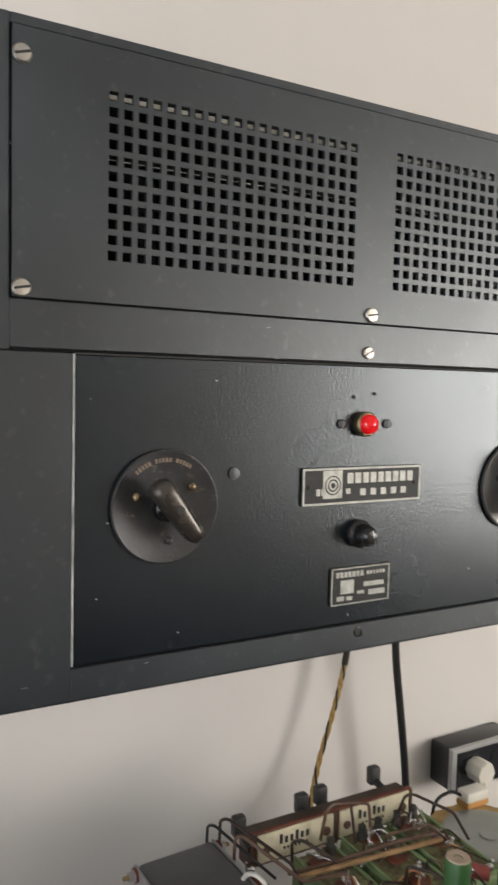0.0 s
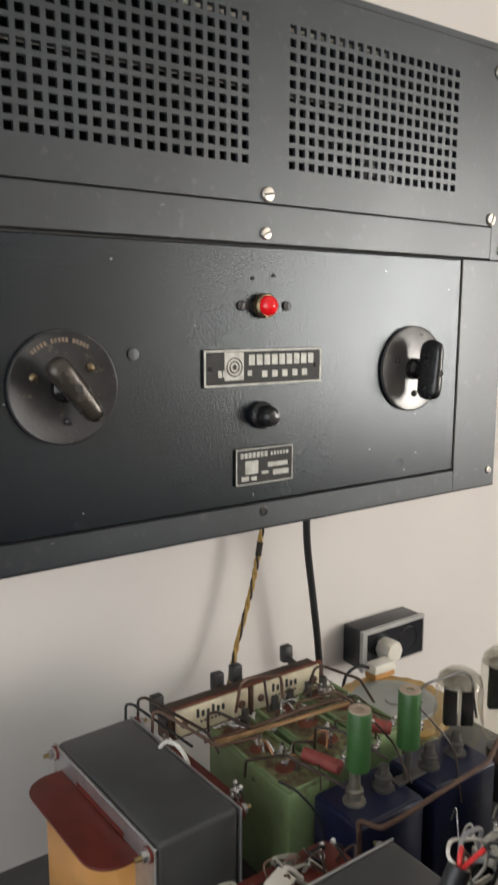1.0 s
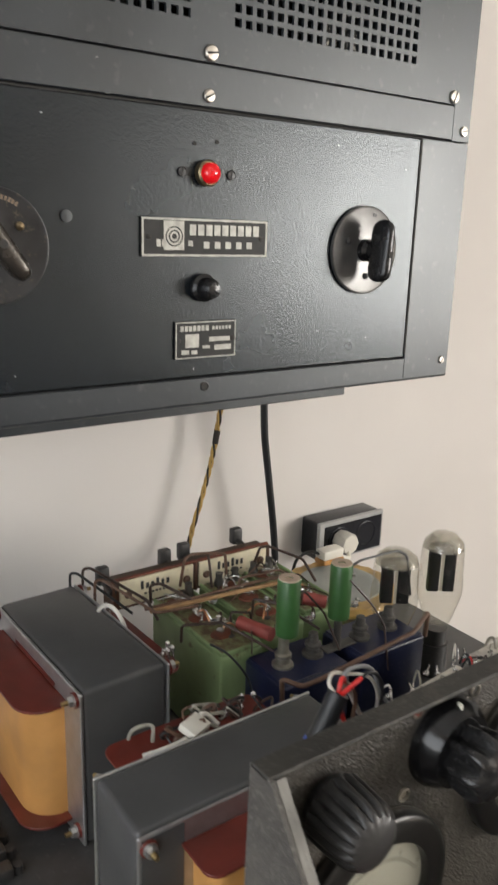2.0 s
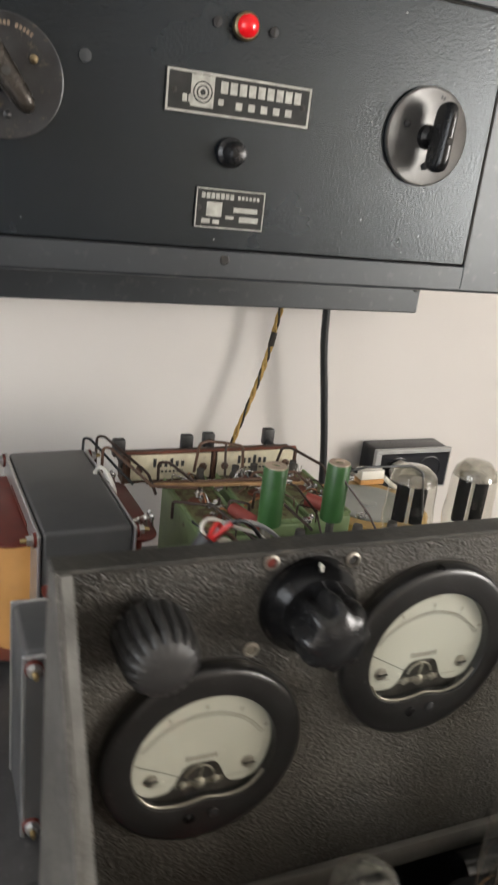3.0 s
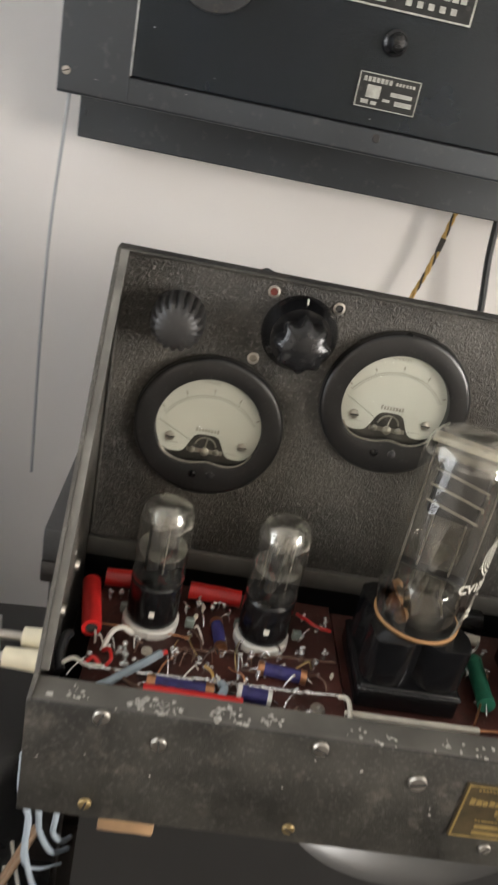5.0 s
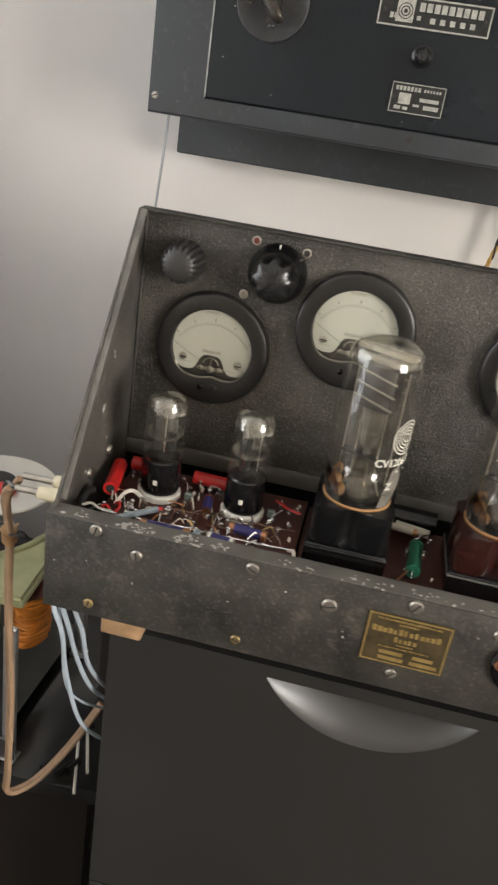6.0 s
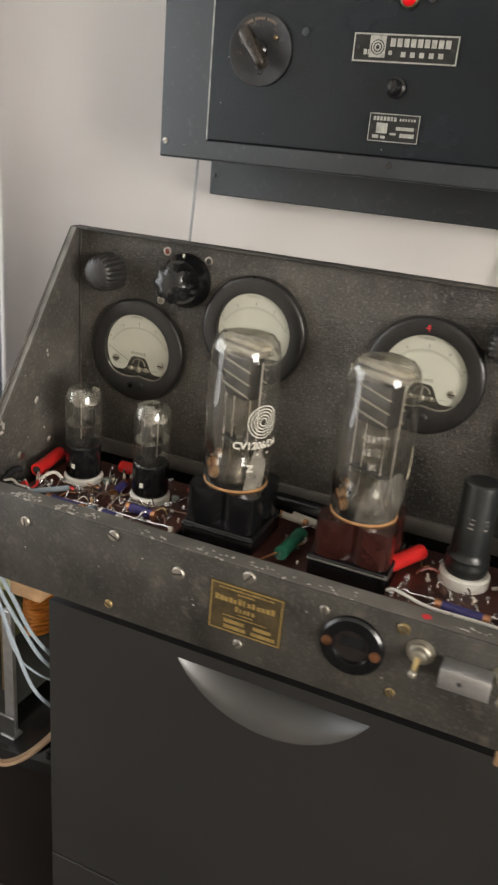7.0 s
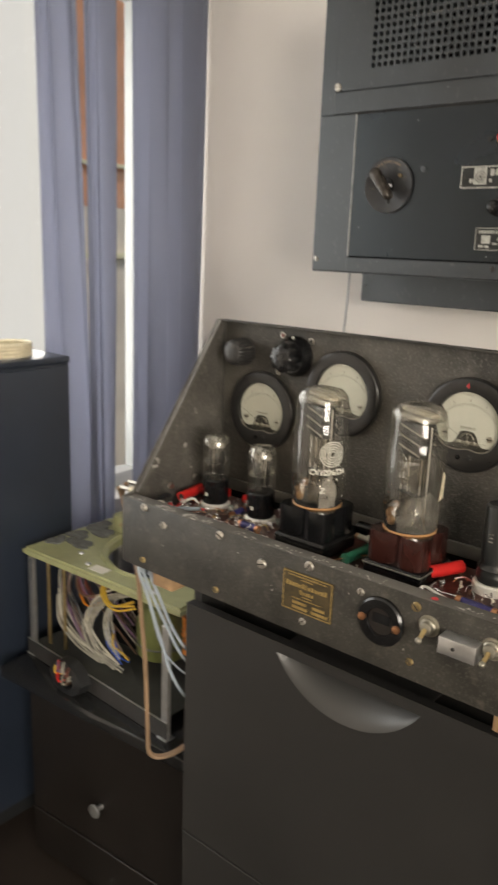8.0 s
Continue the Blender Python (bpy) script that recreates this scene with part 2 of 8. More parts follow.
M["white_plastic"] = mat("white_plastic", (0.74, 0.71, 0.62), 0.38, var=0.04)
M["socket_grey"] = mat("grey_socket_frame", (0.42, 0.42, 0.41), 0.4, metal=0.3, var=0.05)
M["socket_black"] = mat("black_socket_plastic", (0.009, 0.010, 0.014), 0.24, var=0.1)
M["stand"] = mat("black_brown_laminate", (0.019, 0.0185, 0.0175), 0.48, var=0.14, scale=5, bump=0.05, bscale=350, rvar=0.05)
M["movement_dark"] = mat("dark_movement_plate", (0.09, 0.08, 0.065), 0.42, metal=0.4, var=0.3, scale=120)
# grey lightened for rubbed paint and for light along edges
M["pale_lit_edge"] = mat("lit_grey_edge", (0.13, 0.125, 0.112), 0.45, metal=0.2, var=0.4, scale=30, bump=0.2, bscale=300)
M["dark_wire"] = mat("dark_brown_varnished_wire", (0.045, 0.026, 0.018), 0.45, var=0.3, scale=60)
M["scoop"] = mat("satin_black_scoop", (0.028, 0.028, 0.027), 0.38, spec=0.95, var=0.05)
M["wenge"] = mat("dark_brown_veneer", (0.013, 0.0105, 0.009), 0.34, var=0.25, scale=8, coat=0.15)
M["worktop"] = mat("glossy_dark_worktop", (0.018, 0.018, 0.018), 0.18, var=0.2, scale=8, coat=0.4)
M["speaker"] = mat("blue_black_lacquer", (0.021, 0.029, 0.045), 0.42, var=0.15, scale=6, coat=0.4)
M["mach_green"] = mat("pale_olive_hammer_paint", (0.37, 0.38, 0.20), 0.42, var=0.10, scale=30, bump=0.15, bscale=150)
M["mach_sheet"] = mat("grey_green_sheet", (0.068, 0.070, 0.062), 0.5, metal=0.3, var=0.2, scale=20)
M["yellow_wire"] = mat("yellow_wire_insulation", (0.62, 0.40, 0.05), 0.5, var=0.15)
M["mach_dark"] = mat("dark_grey_felt", (0.15, 0.155, 0.145), 0.8, var=0.35, scale=60, bump=0.6, bscale=120)
M["alu"] = mat("brushed_aluminium", (0.56, 0.57, 0.58), 0.32, metal=0.95, var=0.1, scale=40)
M["orange_tape"] = mat("orange_varnish", (0.62, 0.21, 0.02), 0.4, var=0.25, scale=60)
M["wood"] = mat("raw_pine_block", (0.30, 0.185, 0.095), 0.7, var=0.3, scale=50)
cm = bpy.data.materials.new("curtain_cloth")
cm.use_nodes = True
ct = cm.node_tree
cb_ = ct.nodes["Principled BSDF"]
cb_.inputs["Base Color"].default_value, cb_.inputs["Roughness"].default_value = (0.24, 0.262, 0.328, 1), 0.9
tl_, mx_, nz_, bp_, wv_ = (ct.nodes.new(k) for k in ("ShaderNodeBsdfTranslucent", "ShaderNodeMixShader", "ShaderNodeTexNoise", "ShaderNodeBump", "ShaderNodeTexCoord"))
tl_.inputs[0].default_value = (0.435, 0.445, 0.515, 1)
mx_.inputs[0].default_value = 0.58
nz_.inputs["Scale"].default_value, nz_.inputs["Detail"].default_value = 350, 4
bp_.inputs["Strength"].default_value, bp_.inputs["Distance"].default_value = 0.3, 0.002
ct.links.new(wv_.outputs["Object"], nz_.inputs["Vector"])
ct.links.new(nz_.outputs[0], bp_.inputs["Height"])
ct.links.new(bp_.outputs[0], cb_.inputs["Normal"])
ct.links.new(cb_.outputs[0], mx_.inputs[1])
ct.links.new(tl_.outputs[0], mx_.inputs[2])
ct.links.new(mx_.outputs[0], ct.nodes["Material Output"].inputs[0])
M["curtain"] = cm
M["tag_white"] = mat("dirty_white_tag_board", (0.60, 0.57, 0.50), 0.55, var=0.3, scale=45, col2=(0.28, 0.25, 0.20), edge=(0.56, 0.70))
M["pale_tag"] = mat("pale_green_tag", (0.26, 0.31, 0.28), 0.5, metal=0.3, var=0.25, scale=80)
M["pale_steel"] = mat("bare_pale_steel", (0.17, 0.168, 0.163), 0.34, metal=0.7, var=0.2, scale=30, bump=0.05, bscale=300, rvar=0.07)
M["frame_white"] = mat("white_window_paint", (0.75, 0.75, 0.72), 0.45, var=0.04)
M["mica"] = mat("mica_and_ceramic", (0.62, 0.58, 0.48), 0.5, var=0.12, scale=80)
M["anode"] = mat("grey_anode_metal", (0.042, 0.041, 0.038), 0.42, metal=0.6, var=0.25, scale=80)
M["getter"] = mat("silver_getter_film", (0.72, 0.70, 0.66), 0.12, metal=1.0, var=0.15, scale=60)
M["orange_ring"] = mat("orange_cement", (0.33, 0.175, 0.07), 0.6, var=0.2, scale=120)
M["print_white"] = mat("white_printing", (0.62, 0.60, 0.52), 0.7, var=0.1)
M["red_paint"] = mat("red_paint_mark", (0.60, 0.03, 0.04), 0.5, var=0.1)
M["gold_plate"] = mat("gold_etched_lines", (0.34, 0.24, 0.085), 0.42, metal=0.5, var=0.25, scale=120)
M["gold_ground"] = mat("brown_black_etched_ground", (0.058, 0.042, 0.019), 0.45, metal=0.2, var=0.4, scale=80)
M["valve_glass"] = glass_mat("valve_glass", (0.93, 0.925, 0.895), 1.0, 1.62, 0.04, 0.055)
M["meter_glass"] = glass_mat("meter_glass", (0.96, 0.97, 0.95), 0.9, 1.4, 0.04, 0.02)
M["pane_glass"] = glass_mat("pane_glass", (0.97, 0.98, 0.98), 0.9, 1.45, 0.01)

M["meter_metal"] = mat("dull_meter_metal", (0.30, 0.28, 0.23), 0.45, metal=0.8, var=0.2, scale=90)
M["tan_strip"] = mat("tan_insulating_strip", (0.34, 0.20, 0.09), 0.6, var=0.3, scale=60)
M["bank_brown"] = mat("brown_bank_body", (0.11, 0.055, 0.035), 0.5, var=0.25, scale=40)
M["loom_grey"] = mat("dirty_white_loom", (0.33, 0.315, 0.26), 0.6, var=0.3, scale=60)
M["purple_wire"] = mat("purple_wire", (0.16, 0.09, 0.15), 0.6, var=0.15)
M["motor_green"] = mat("olive_motor_paint", (0.14, 0.16, 0.05), 0.4, var=0.15, scale=30)
M["blue_tape"] = mat("blue_tape", (0.02, 0.08, 0.45), 0.4, var=0.1)
M["valve_haze"] = glass_mat("dusty_crown", (0.80, 0.79, 0.75), 1.0, 1.7, 0.12, 0.58)
M["mirror_film"] = glass_mat("silvered_crown", (0.80, 0.80, 0.78), 0.9, 1.8, 0.20, 0.16)
M["mirror_patch"] = glass_mat("silver_mirror_patch", (0.72, 0.73, 0.73), 0.95, 2.6, 0.09, 0.27, 0.12)
# pale haze paints the streak of reflected light on the silvery film
M["silver_streak"] = glass_mat("silver_streak", (0.75, 0.73, 0.68), 0.95, 2.6, 0.14, 0.64, 0.30)
M["getter_brown"] = mat("scorched_getter_pellet", (0.42, 0.26, 0.14), 0.45, var=0.45, scale=160, bump=0.4, bscale=300)
M["amber_film"] = glass_mat("brown_amber_film", (0.30, 0.19, 0.09), 0.8, 2.0, 0.10, 0.10)
M["stem_glass"] = glass_mat("stem_glass", (0.80, 0.80, 0.76), 1.0, 1.9, 0.05, 0.18)
M["getter_film"] = glass_mat("getter_film", (0.50, 0.50, 0.49), 1.0, 2.6, 0.22, 0.75)
M["mica_sheet"] = glass_mat("mica_sheet", (0.66, 0.66, 0.63), 1.0, 2.2, 0.08, 0.42)
M["dome_glass"] = glass_mat("dome_glass", (0.72, 0.69, 0.63), 1.0, 1.9, 0.06, 0.07)
M["faint_print"] = glass_mat("faint_print", (0.75, 0.74, 0.68), 0.3, 1.1, 0.5, 0.9)


# ---- builders ----
ORIGIN = {}
PLACE = [Matrix.Identity(4)]   # frame in which the things that follow are laid out


def thing(name, base, label, category, group="", kind=""):
    """A top-level Empty at its base; its parts are given in world coordinates."""
    ob = new(name)
    ob.empty_display_size = 0.02
    ob.location = PLACE[0] @ Vector(base)
    ORIGIN[ob.name] = ob.location.copy()
    return tagged(ob, label, category, group, kind)


def finish(bm, name, material, smooth=35):
    me = bpy.data.meshes.new(name)
    bmesh.ops.recalc_face_normals(bm, faces=bm.faces[:])
    bm.to_mesh(me)
    bm.free()
    me.materials.append(M[material])
    if smooth:
        me.shade_smooth()
        me.set_sharp_from_angle(angle=radians(smooth))
    return me


def part(name, bm, material, parent, label="", smooth=35, kind=""):
    """One mesh object under a thing or a part, its bmesh given in world coordinates."""
    o = ORIGIN[parent.name]
    bmesh.ops.transform(bm, matrix=PLACE[0], verts=bm.verts[:])
    bmesh.ops.translate(bm, verts=bm.verts[:], vec=-o)
    ob = new(name, finish(bm, name, material, smooth))
    ob.parent = parent
    ORIGIN[ob.name] = o
    return tagged(ob, label, kind=kind)


def solid(name, bm, material, label, category, kind="", group="", smooth=35):
    """A top-level thing of one mesh."""
    bmesh.ops.transform(bm, matrix=PLACE[0], verts=bm.verts[:])
    vs = [v.co for v in bm.verts]
    o = Vector((sum(v.x for v in vs) / len(vs), sum(v.y for v in vs) / len(vs), min(v.z for v in vs)))
    bmesh.ops.translate(bm, verts=bm.verts[:], vec=-o)
    ob = new(name, finish(bm, name, material, smooth))
    ob.location = o
    ORIGIN[ob.name] = o
    return tagged(ob, label, category, group, kind)


def box(bm, x0, x1, y0, y1, z0, z1, bevel=0.0, seg=2, m=None):
    r = bmesh.ops.create_cube(bm, size=1.0)["verts"]
    bmesh.ops.scale(bm, vec=(x1 - x0, y1 - y0, z1 - z0), verts=r)
    bmesh.ops.translate(bm, vec=((x0 + x1) / 2, (y0 + y1) / 2, (z0 + z1) / 2), verts=r)
    if m is not None:
        bmesh.ops.transform(bm, matrix=m, verts=r)
    if bevel:
        es = list({e for v in r for e in v.link_edges})
        bmesh.ops.bevel(bm, geom=es, offset=bevel, segments=seg, profile=0.5, affect='EDGES')
    return bm


def cyl(bm, p0, p1, r0, r1=None, seg=20):
    p0, p1 = Vector(p0), Vector(p1)
    d = p1 - p0
    m = Matrix.Translation((p0 + p1) / 2) @ d.to_track_quat('Z', 'Y').to_matrix().to_4x4()
    bmesh.ops.create_cone(bm, cap_ends=True, segments=seg, radius1=r0, radius2=r0 if r1 is None else r1, depth=d.length, matrix=m)
    return bm


def ball(bm, c, r, sx=1, sy=1, sz=1, sub=2):
    bmesh.ops.create_icosphere(bm, subdivisions=sub, radius=r, matrix=Matrix.Translation(c) @ Matrix.Diagonal((sx, sy, sz, 1)))
    return bm


def lathe(bm, profile, centre, axis='Z', seg=40, wave=None, caps=True):
    """Turns (radius, height) pairs about an axis through centre: 'Z' up, 'Y' towards the room (-y)."""
    rings = []
    for r, h in profile:
        ring = []
        for i in range(seg):
            a = 2 * math.pi * i / seg
            k = r if wave is None else r * wave(a, h)
            if axis == 'Z':
                ring.append(bm.verts.new((centre[0] + k * math.cos(a), centre[1] + k * math.sin(a), centre[2] + h)))
            else:
                ring.append(bm.verts.new((centre[0] + k * math.cos(a), centre[1] - h, centre[2] + k * math.sin(a))))
        rings.append(ring)
    for a, b in zip(rings, rings[1:]):
        for i in range(seg):
            j = (i + 1) % seg
            bm.faces.new((a[i], a[j], b[j], b[i]))
    for ring, (r, h) in ((rings[0], profile[0]), (rings[-1], profile[-1])):
        if r > 1e-5 and caps:
            bm.faces.new(ring)
    return bm


def curve_points(pts, n=6):
    """A smooth line through the points."""
    p = [Vector(q) for q in pts]
    p = [2 * p[0] - p[1]] + p + [2 * p[-1] - p[-2]]
    out = []
    for a, b, c, d in zip(p, p[1:], p[2:], p[3:]):
        for i in range(n):
            t = i / n
            out.append(0.5 * (2 * b + (c - a) * t + (2 * a - 5 * b + 4 * c - d) * t * t + (3 * b - a - 3 * c + d) * t ** 3))
    return out + [p[-2]]


def wire(bm, pts, r, seg=8, n=6, smooth=True):
    """A round wire along points, with closed ends."""
    ps = curve_points(pts, n) if smooth else [Vector(q) for q in pts]
    rings, side = [], None
    for i, q in enumerate(ps):
        d = (ps[min(i + 1, len(ps) - 1)] - ps[max(i - 1, 0)]).normalized()
        if side is None:
            side = d.orthogonal().normalized()
        side = (side - d * side.dot(d)).normalized()
        up = d.cross(side)
        rings.append([bm.verts.new(q + r * (math.cos(2 * math.pi * k / seg) * side + math.sin(2 * math.pi * k / seg) * up)) for k in range(seg)])
    for a, b in zip(rings, rings[1:]):
        for k in range(seg):
            bm.faces.new((a[k], a[(k + 1) % seg], b[(k + 1) % seg], b[k]))
    bm.faces.new(rings[0])
    bm.faces.new(rings[-1])
    return bm


def prism(bm, poly, lo, hi, axis='Y'):
    """A polygon (a, b) extruded along an axis: 'X' takes (y, z), 'Y' takes (x, z), 'Z' takes (x, y)."""
    put = {'X': lambda a, b, c: (c, a, b), 'Y': lambda a, b, c: (a, c, b), 'Z': lambda a, b, c: (a, b, c)}[axis]
    lower = [bm.verts.new(put(a, b, lo)) for a, b in poly]
    upper = [bm.verts.new(put(a, b, hi)) for a, b in poly]
    bm.faces.new(lower)
    bm.faces.new(upper)
    for i in range(len(poly)):
        j = (i + 1) % len(poly)
        bm.faces.new((lower[i], lower[j], upper[j], upper[i]))
    return bm


def B():
    return bmesh.new()


def screw(parent, x, y, z, r, tilt, material="nickel", name="screw", dome=0.45):
    """A slotted screw head that faces the room."""
    bm = lathe(B(), [(r, 0), (r, r * 0.25), (r * 0.85, r * dome), (0.0001, r * (dome + 0.08))], (x, y, z), 'Y', 16)
    s = part(name, bm, material, parent)
    m = Matrix.Translation((x, y - r * (dome + 0.06), z)) @ Matrix.Rotation(-tilt, 4, 'Y')
    part("slot", box(B(), -r * 0.85, r * 0.85, -r * 0.05, r * 0.03, -r * 0.13, r * 0.13, m=m), "dark_slot", s)
    return s


def grid_panel(x0, x1, z0, z1, y0, y1, fields, pitch, hole):
    """A sheet in the x-z plane with fields (x, z, columns, rows) of square holes, front face at y0."""
    bm = B()
    xs, zs = {x0, x1}, {z0, z1}
    holes = set()
    for fx, fz, nc, nr in fields:
        for c in range(nc):
            xs |= {round(fx + c * pitch, 5), round(fx + c * pitch + hole, 5)}
        for r in range(nr):
            zs |= {round(fz + r * pitch, 5), round(fz + r * pitch + hole, 5)}
        for c in range(nc):
            for r in range(nr):
                holes.add((round(fx + c * pitch, 5), round(fz + r * pitch, 5)))
    xs, zs = sorted(xs), sorted(zs)
    ver = {}

    def v(x, y, z):
        if (x, y, z) not in ver:
            ver[x, y, z] = bm.verts.new((x, y, z))
        return ver[x, y, z]
    for xa, xb in zip(xs, xs[1:]):
        for za, zb in zip(zs, zs[1:]):
            if (xa, za) in holes and xb - xa < hole * 1.1:
                for p, q in (((xa, za), (xb, za)), ((xb, za), (xb, zb)), ((xb, zb), (xa, zb)), ((xa, zb), (xa, za))):
                    bm.faces.new((v(p[0], y0, p[1]), v(q[0], y0, q[1]), v(q[0], y1, q[1]), v(p[0], y1, p[1])))
            else:
                bm.faces.new((v(xa, y0, za), v(xb, y0, za), v(xb, y0, zb), v(xa, y0, zb)))
                bm.faces.new((v(xa, y1, za), v(xa, y1, zb), v(xb, y1, zb), v(xb, y1, za)))
    bd = [e for e in bm.edges if e.is_boundary]
    if bd:
        bmesh.ops.bridge_loops(bm, edges=bd)
    return bm


def letters(body, size, depth=0.0, bold=0.0):
    """Writing in the built-in font as a bmesh in the x-y plane, centred."""
    cu = bpy.data.curves.new("writing", 'FONT')
    cu.body, cu.size, cu.extrude, cu.resolution_u, cu.offset = body, size, depth, 3, bold
    cu.align_x, cu.align_y = 'CENTER', 'CENTER'
    ob = new("writing", cu)
    dg = bpy.context.evaluated_depsgraph_get()
    me = bpy.data.meshes.new_from_object(ob.evaluated_get(dg))
    bm = B()
    bm.from_mesh(me)
    bpy.data.objects.remove(ob)
    bpy.data.curves.remove(cu)
    bpy.data.meshes.remove(me)
    return bm


# ---- the room ----
def wall_with_hole(name, x0, x1, ys, zs, label, paint="plaster"):
    """A wall across x0..x1 with one window opening: ys = (start, opening, opening end, end), zs likewise."""
    bm = B()
    box(bm, x0, x1, ys[0], ys[1], zs[0], zs[3])
    box(bm, x0, x1, ys[2], ys[3], zs[0], zs[3])
    box(bm, x0, x1, ys[1], ys[2], zs[0], zs[1])
    box(bm, x0, x1, ys[1], ys[2], zs[2], zs[3])
    return solid(name, bm, paint, label, "wall", "structure")


XL, XR, YB = -1.23, 3.43, -4.4
solid("wall_north", box(B(), XL - 0.2, XR + 0.2, WALL, WALL + 0.2, FLOOR, CEIL), "plaster", "off-white plastered wall behind the switch cabinet", "wall", "structure")
# south and east walls stay unseen; their dark tone holds back fill light
solid("wall_south", box(B(), XL - 0.2, XR + 0.2, YB - 0.2, YB, FLOOR, CEIL), "dimmed_plaster", "unseen plastered wall, darkened to cut bounced light", "wall", "structure")
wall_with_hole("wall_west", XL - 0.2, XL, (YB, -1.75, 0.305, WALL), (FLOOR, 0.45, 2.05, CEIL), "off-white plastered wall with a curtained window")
wall_with_hole("wall_east", XR, XR + 0.2, (YB, -4.22, -2.18, WALL), (FLOOR, 0.70, 2.22, CEIL), "unseen plastered wall with a bright window, darkened to cut bounced light", "dimmed_plaster")
solid("floor", box(B(), XL - 0.2, XR + 0.2, YB - 0.2, WALL + 0.2, FLOOR - 0.1, FLOOR), "floor", "brown wooden floor", "floor", "structure")
solid("ceiling", box(B(), XL - 0.2, XR + 0.2, YB - 0.2, WALL + 0.2, CEIL, CEIL + 0.1), "ceiling", "plain white ceiling", "ceiling", "structure")


def window(name, x, y0, y1, z0, z1, label):
    w = thing(name, (x, (y0 + y1) / 2, z0), label, "window", kind="structure")
    f = B()
    t, d = 0.055, 0.035
    box(f, x - d, x + d, y0, y0 + t, z0, z1, 0.004)
    box(f, x - d, x + d, y1 - t, y1, z0, z1, 0.004)
    box(f, x - d, x + d, y0 + t, y1 - t, z0, z0 + t, 0.004)
    box(f, x - d, x + d, y0 + t, y1 - t, z1 - t, z1, 0.004)
    part("window_frame", f, "frame_white", w)
    ym = (y0 + y1) / 2
    for a, b in ((y0 + t, ym - 0.03), (ym + 0.03, y1 - t)):
        p = part("pane", box(B(), x - 0.003, x + 0.003, a, b, z0 + t, z1 - t), "pane_glass", w)
        p.visible_shadow = False
    part("mullion", box(B(), x - d, x + d, ym - 0.03, ym + 0.03, z0 + t, z1 - t, 0.004), "frame_white", w)
    return w


window("window_1", XL - 0.12, -1.75, 0.305, 0.45, 2.05, "white-framed window behind a blue-grey curtain")
window("window_2", XR + 0.12, -4.22, -2.18, 0.70, 2.22, "white-framed window that lights the room")

# bright overcast sky and the neighbouring house beyond the curtained window
sky_mat = bpy.data.materials.new("bright_sky")
sky_mat.use_nodes = True
sb = sky_mat.node_tree.nodes["Principled BSDF"]
sb.inputs["Base Color"].default_value = (0, 0, 0, 1)
sb.inputs["Emission Color"].default_value = (0.99, 0.98, 0.97, 1)
sb.inputs["Emission Strength"].default_value = 0.72
M["bright_sky"] = sky_mat
solid("backdrop", box(B(), -12.1, -12.0, -9, 14, -6, 12), "bright_sky", "bright overcast sky outside the window", "sky", "structure")
M["brick"] = mat("orange_brickwork", (0.78, 0.38, 0.22), 0.8, var=0.15, scale=3)
M["render"] = mat("pale_grey_render", (0.80, 0.70, 0.58), 0.8, var=0.12, scale=3)
M["band"] = mat("cream_string_course", (0.80, 0.74, 0.50), 0.7, var=0.05)

# ---- wall cabinet ----
FY = 0.003
M["rubbed_mark"] = mat("rubbed_copper_lettering", (0.17, 0.125, 0.085), 0.6, var=0.3, scale=90)
M["dark_brass"] = mat("dark_brass", (0.22, 0.17, 0.10), 0.4, metal=0.9, var=0.2, scale=90)
cab = thing("switch_cabinet", (0, 0.2, 1.15), "large dark grey enamelled steel switch cabinet hung on the wall", "electrical cabinet")
for nm, a in (("side_sheet", (-0.439, -0.433, FY + 0.003, 0.355, 1.233, 1.856)), ("side_sheet", (0.433, 0.439, FY + 0.003, 0.355, 1.233, 1.856)), ("top_sheet", (-0.432, 0.432, FY + 0.003, 0.355, 1.850, 1.856)),
              ("bottom_sheet", (-0.432, 0.432, FY + 0.003, 0.355, 1.233, 1.239)), ("back_sheet", (-0.432, 0.432, 0.349, 0.355, 1.242, 1.847))):
    part(nm, box(B(), *a), "enamel", cab)
# fittings behind the perforated sheet, near-black for the shade inside
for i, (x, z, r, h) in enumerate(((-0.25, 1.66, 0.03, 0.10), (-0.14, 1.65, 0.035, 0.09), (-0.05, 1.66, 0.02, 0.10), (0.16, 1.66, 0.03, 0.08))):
    part("inner_relay", cyl(B(), (x, 0.12, z - 0.03), (x, 0.12, z + h), r, seg=20), "dark_inside", cab, "relay behind the perforated sheet, blackened for the shade inside")
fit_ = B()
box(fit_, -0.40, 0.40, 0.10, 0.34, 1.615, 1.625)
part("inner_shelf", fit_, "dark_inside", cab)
glassy = B()
for x, z in ((0.205, 1.66), (0.245, 1.66)):
    lathe(glassy, [(0.017, 0), (0.017, 0.05), (0.012, 0.062), (0.0001, 0.066)], (x, 0.055, z - 0.03), 'Z', 20)
part("inner_valve", glassy, "getter", cab, "silvery glass glimpsed behind the holes")
# added pale strip imitates the bright glints in the top row of holes
part("hole_glint", box(B(), -0.325, 0.20, 0.0070, 0.0085, 1.8035, 1.8078), "white_plastic", cab, "added pale strip that stands for light glinting in the top holes")
# rear wall coloured near-black too, so the holes read as shade
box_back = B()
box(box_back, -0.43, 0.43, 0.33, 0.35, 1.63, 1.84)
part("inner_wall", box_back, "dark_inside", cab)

P = 0.01468
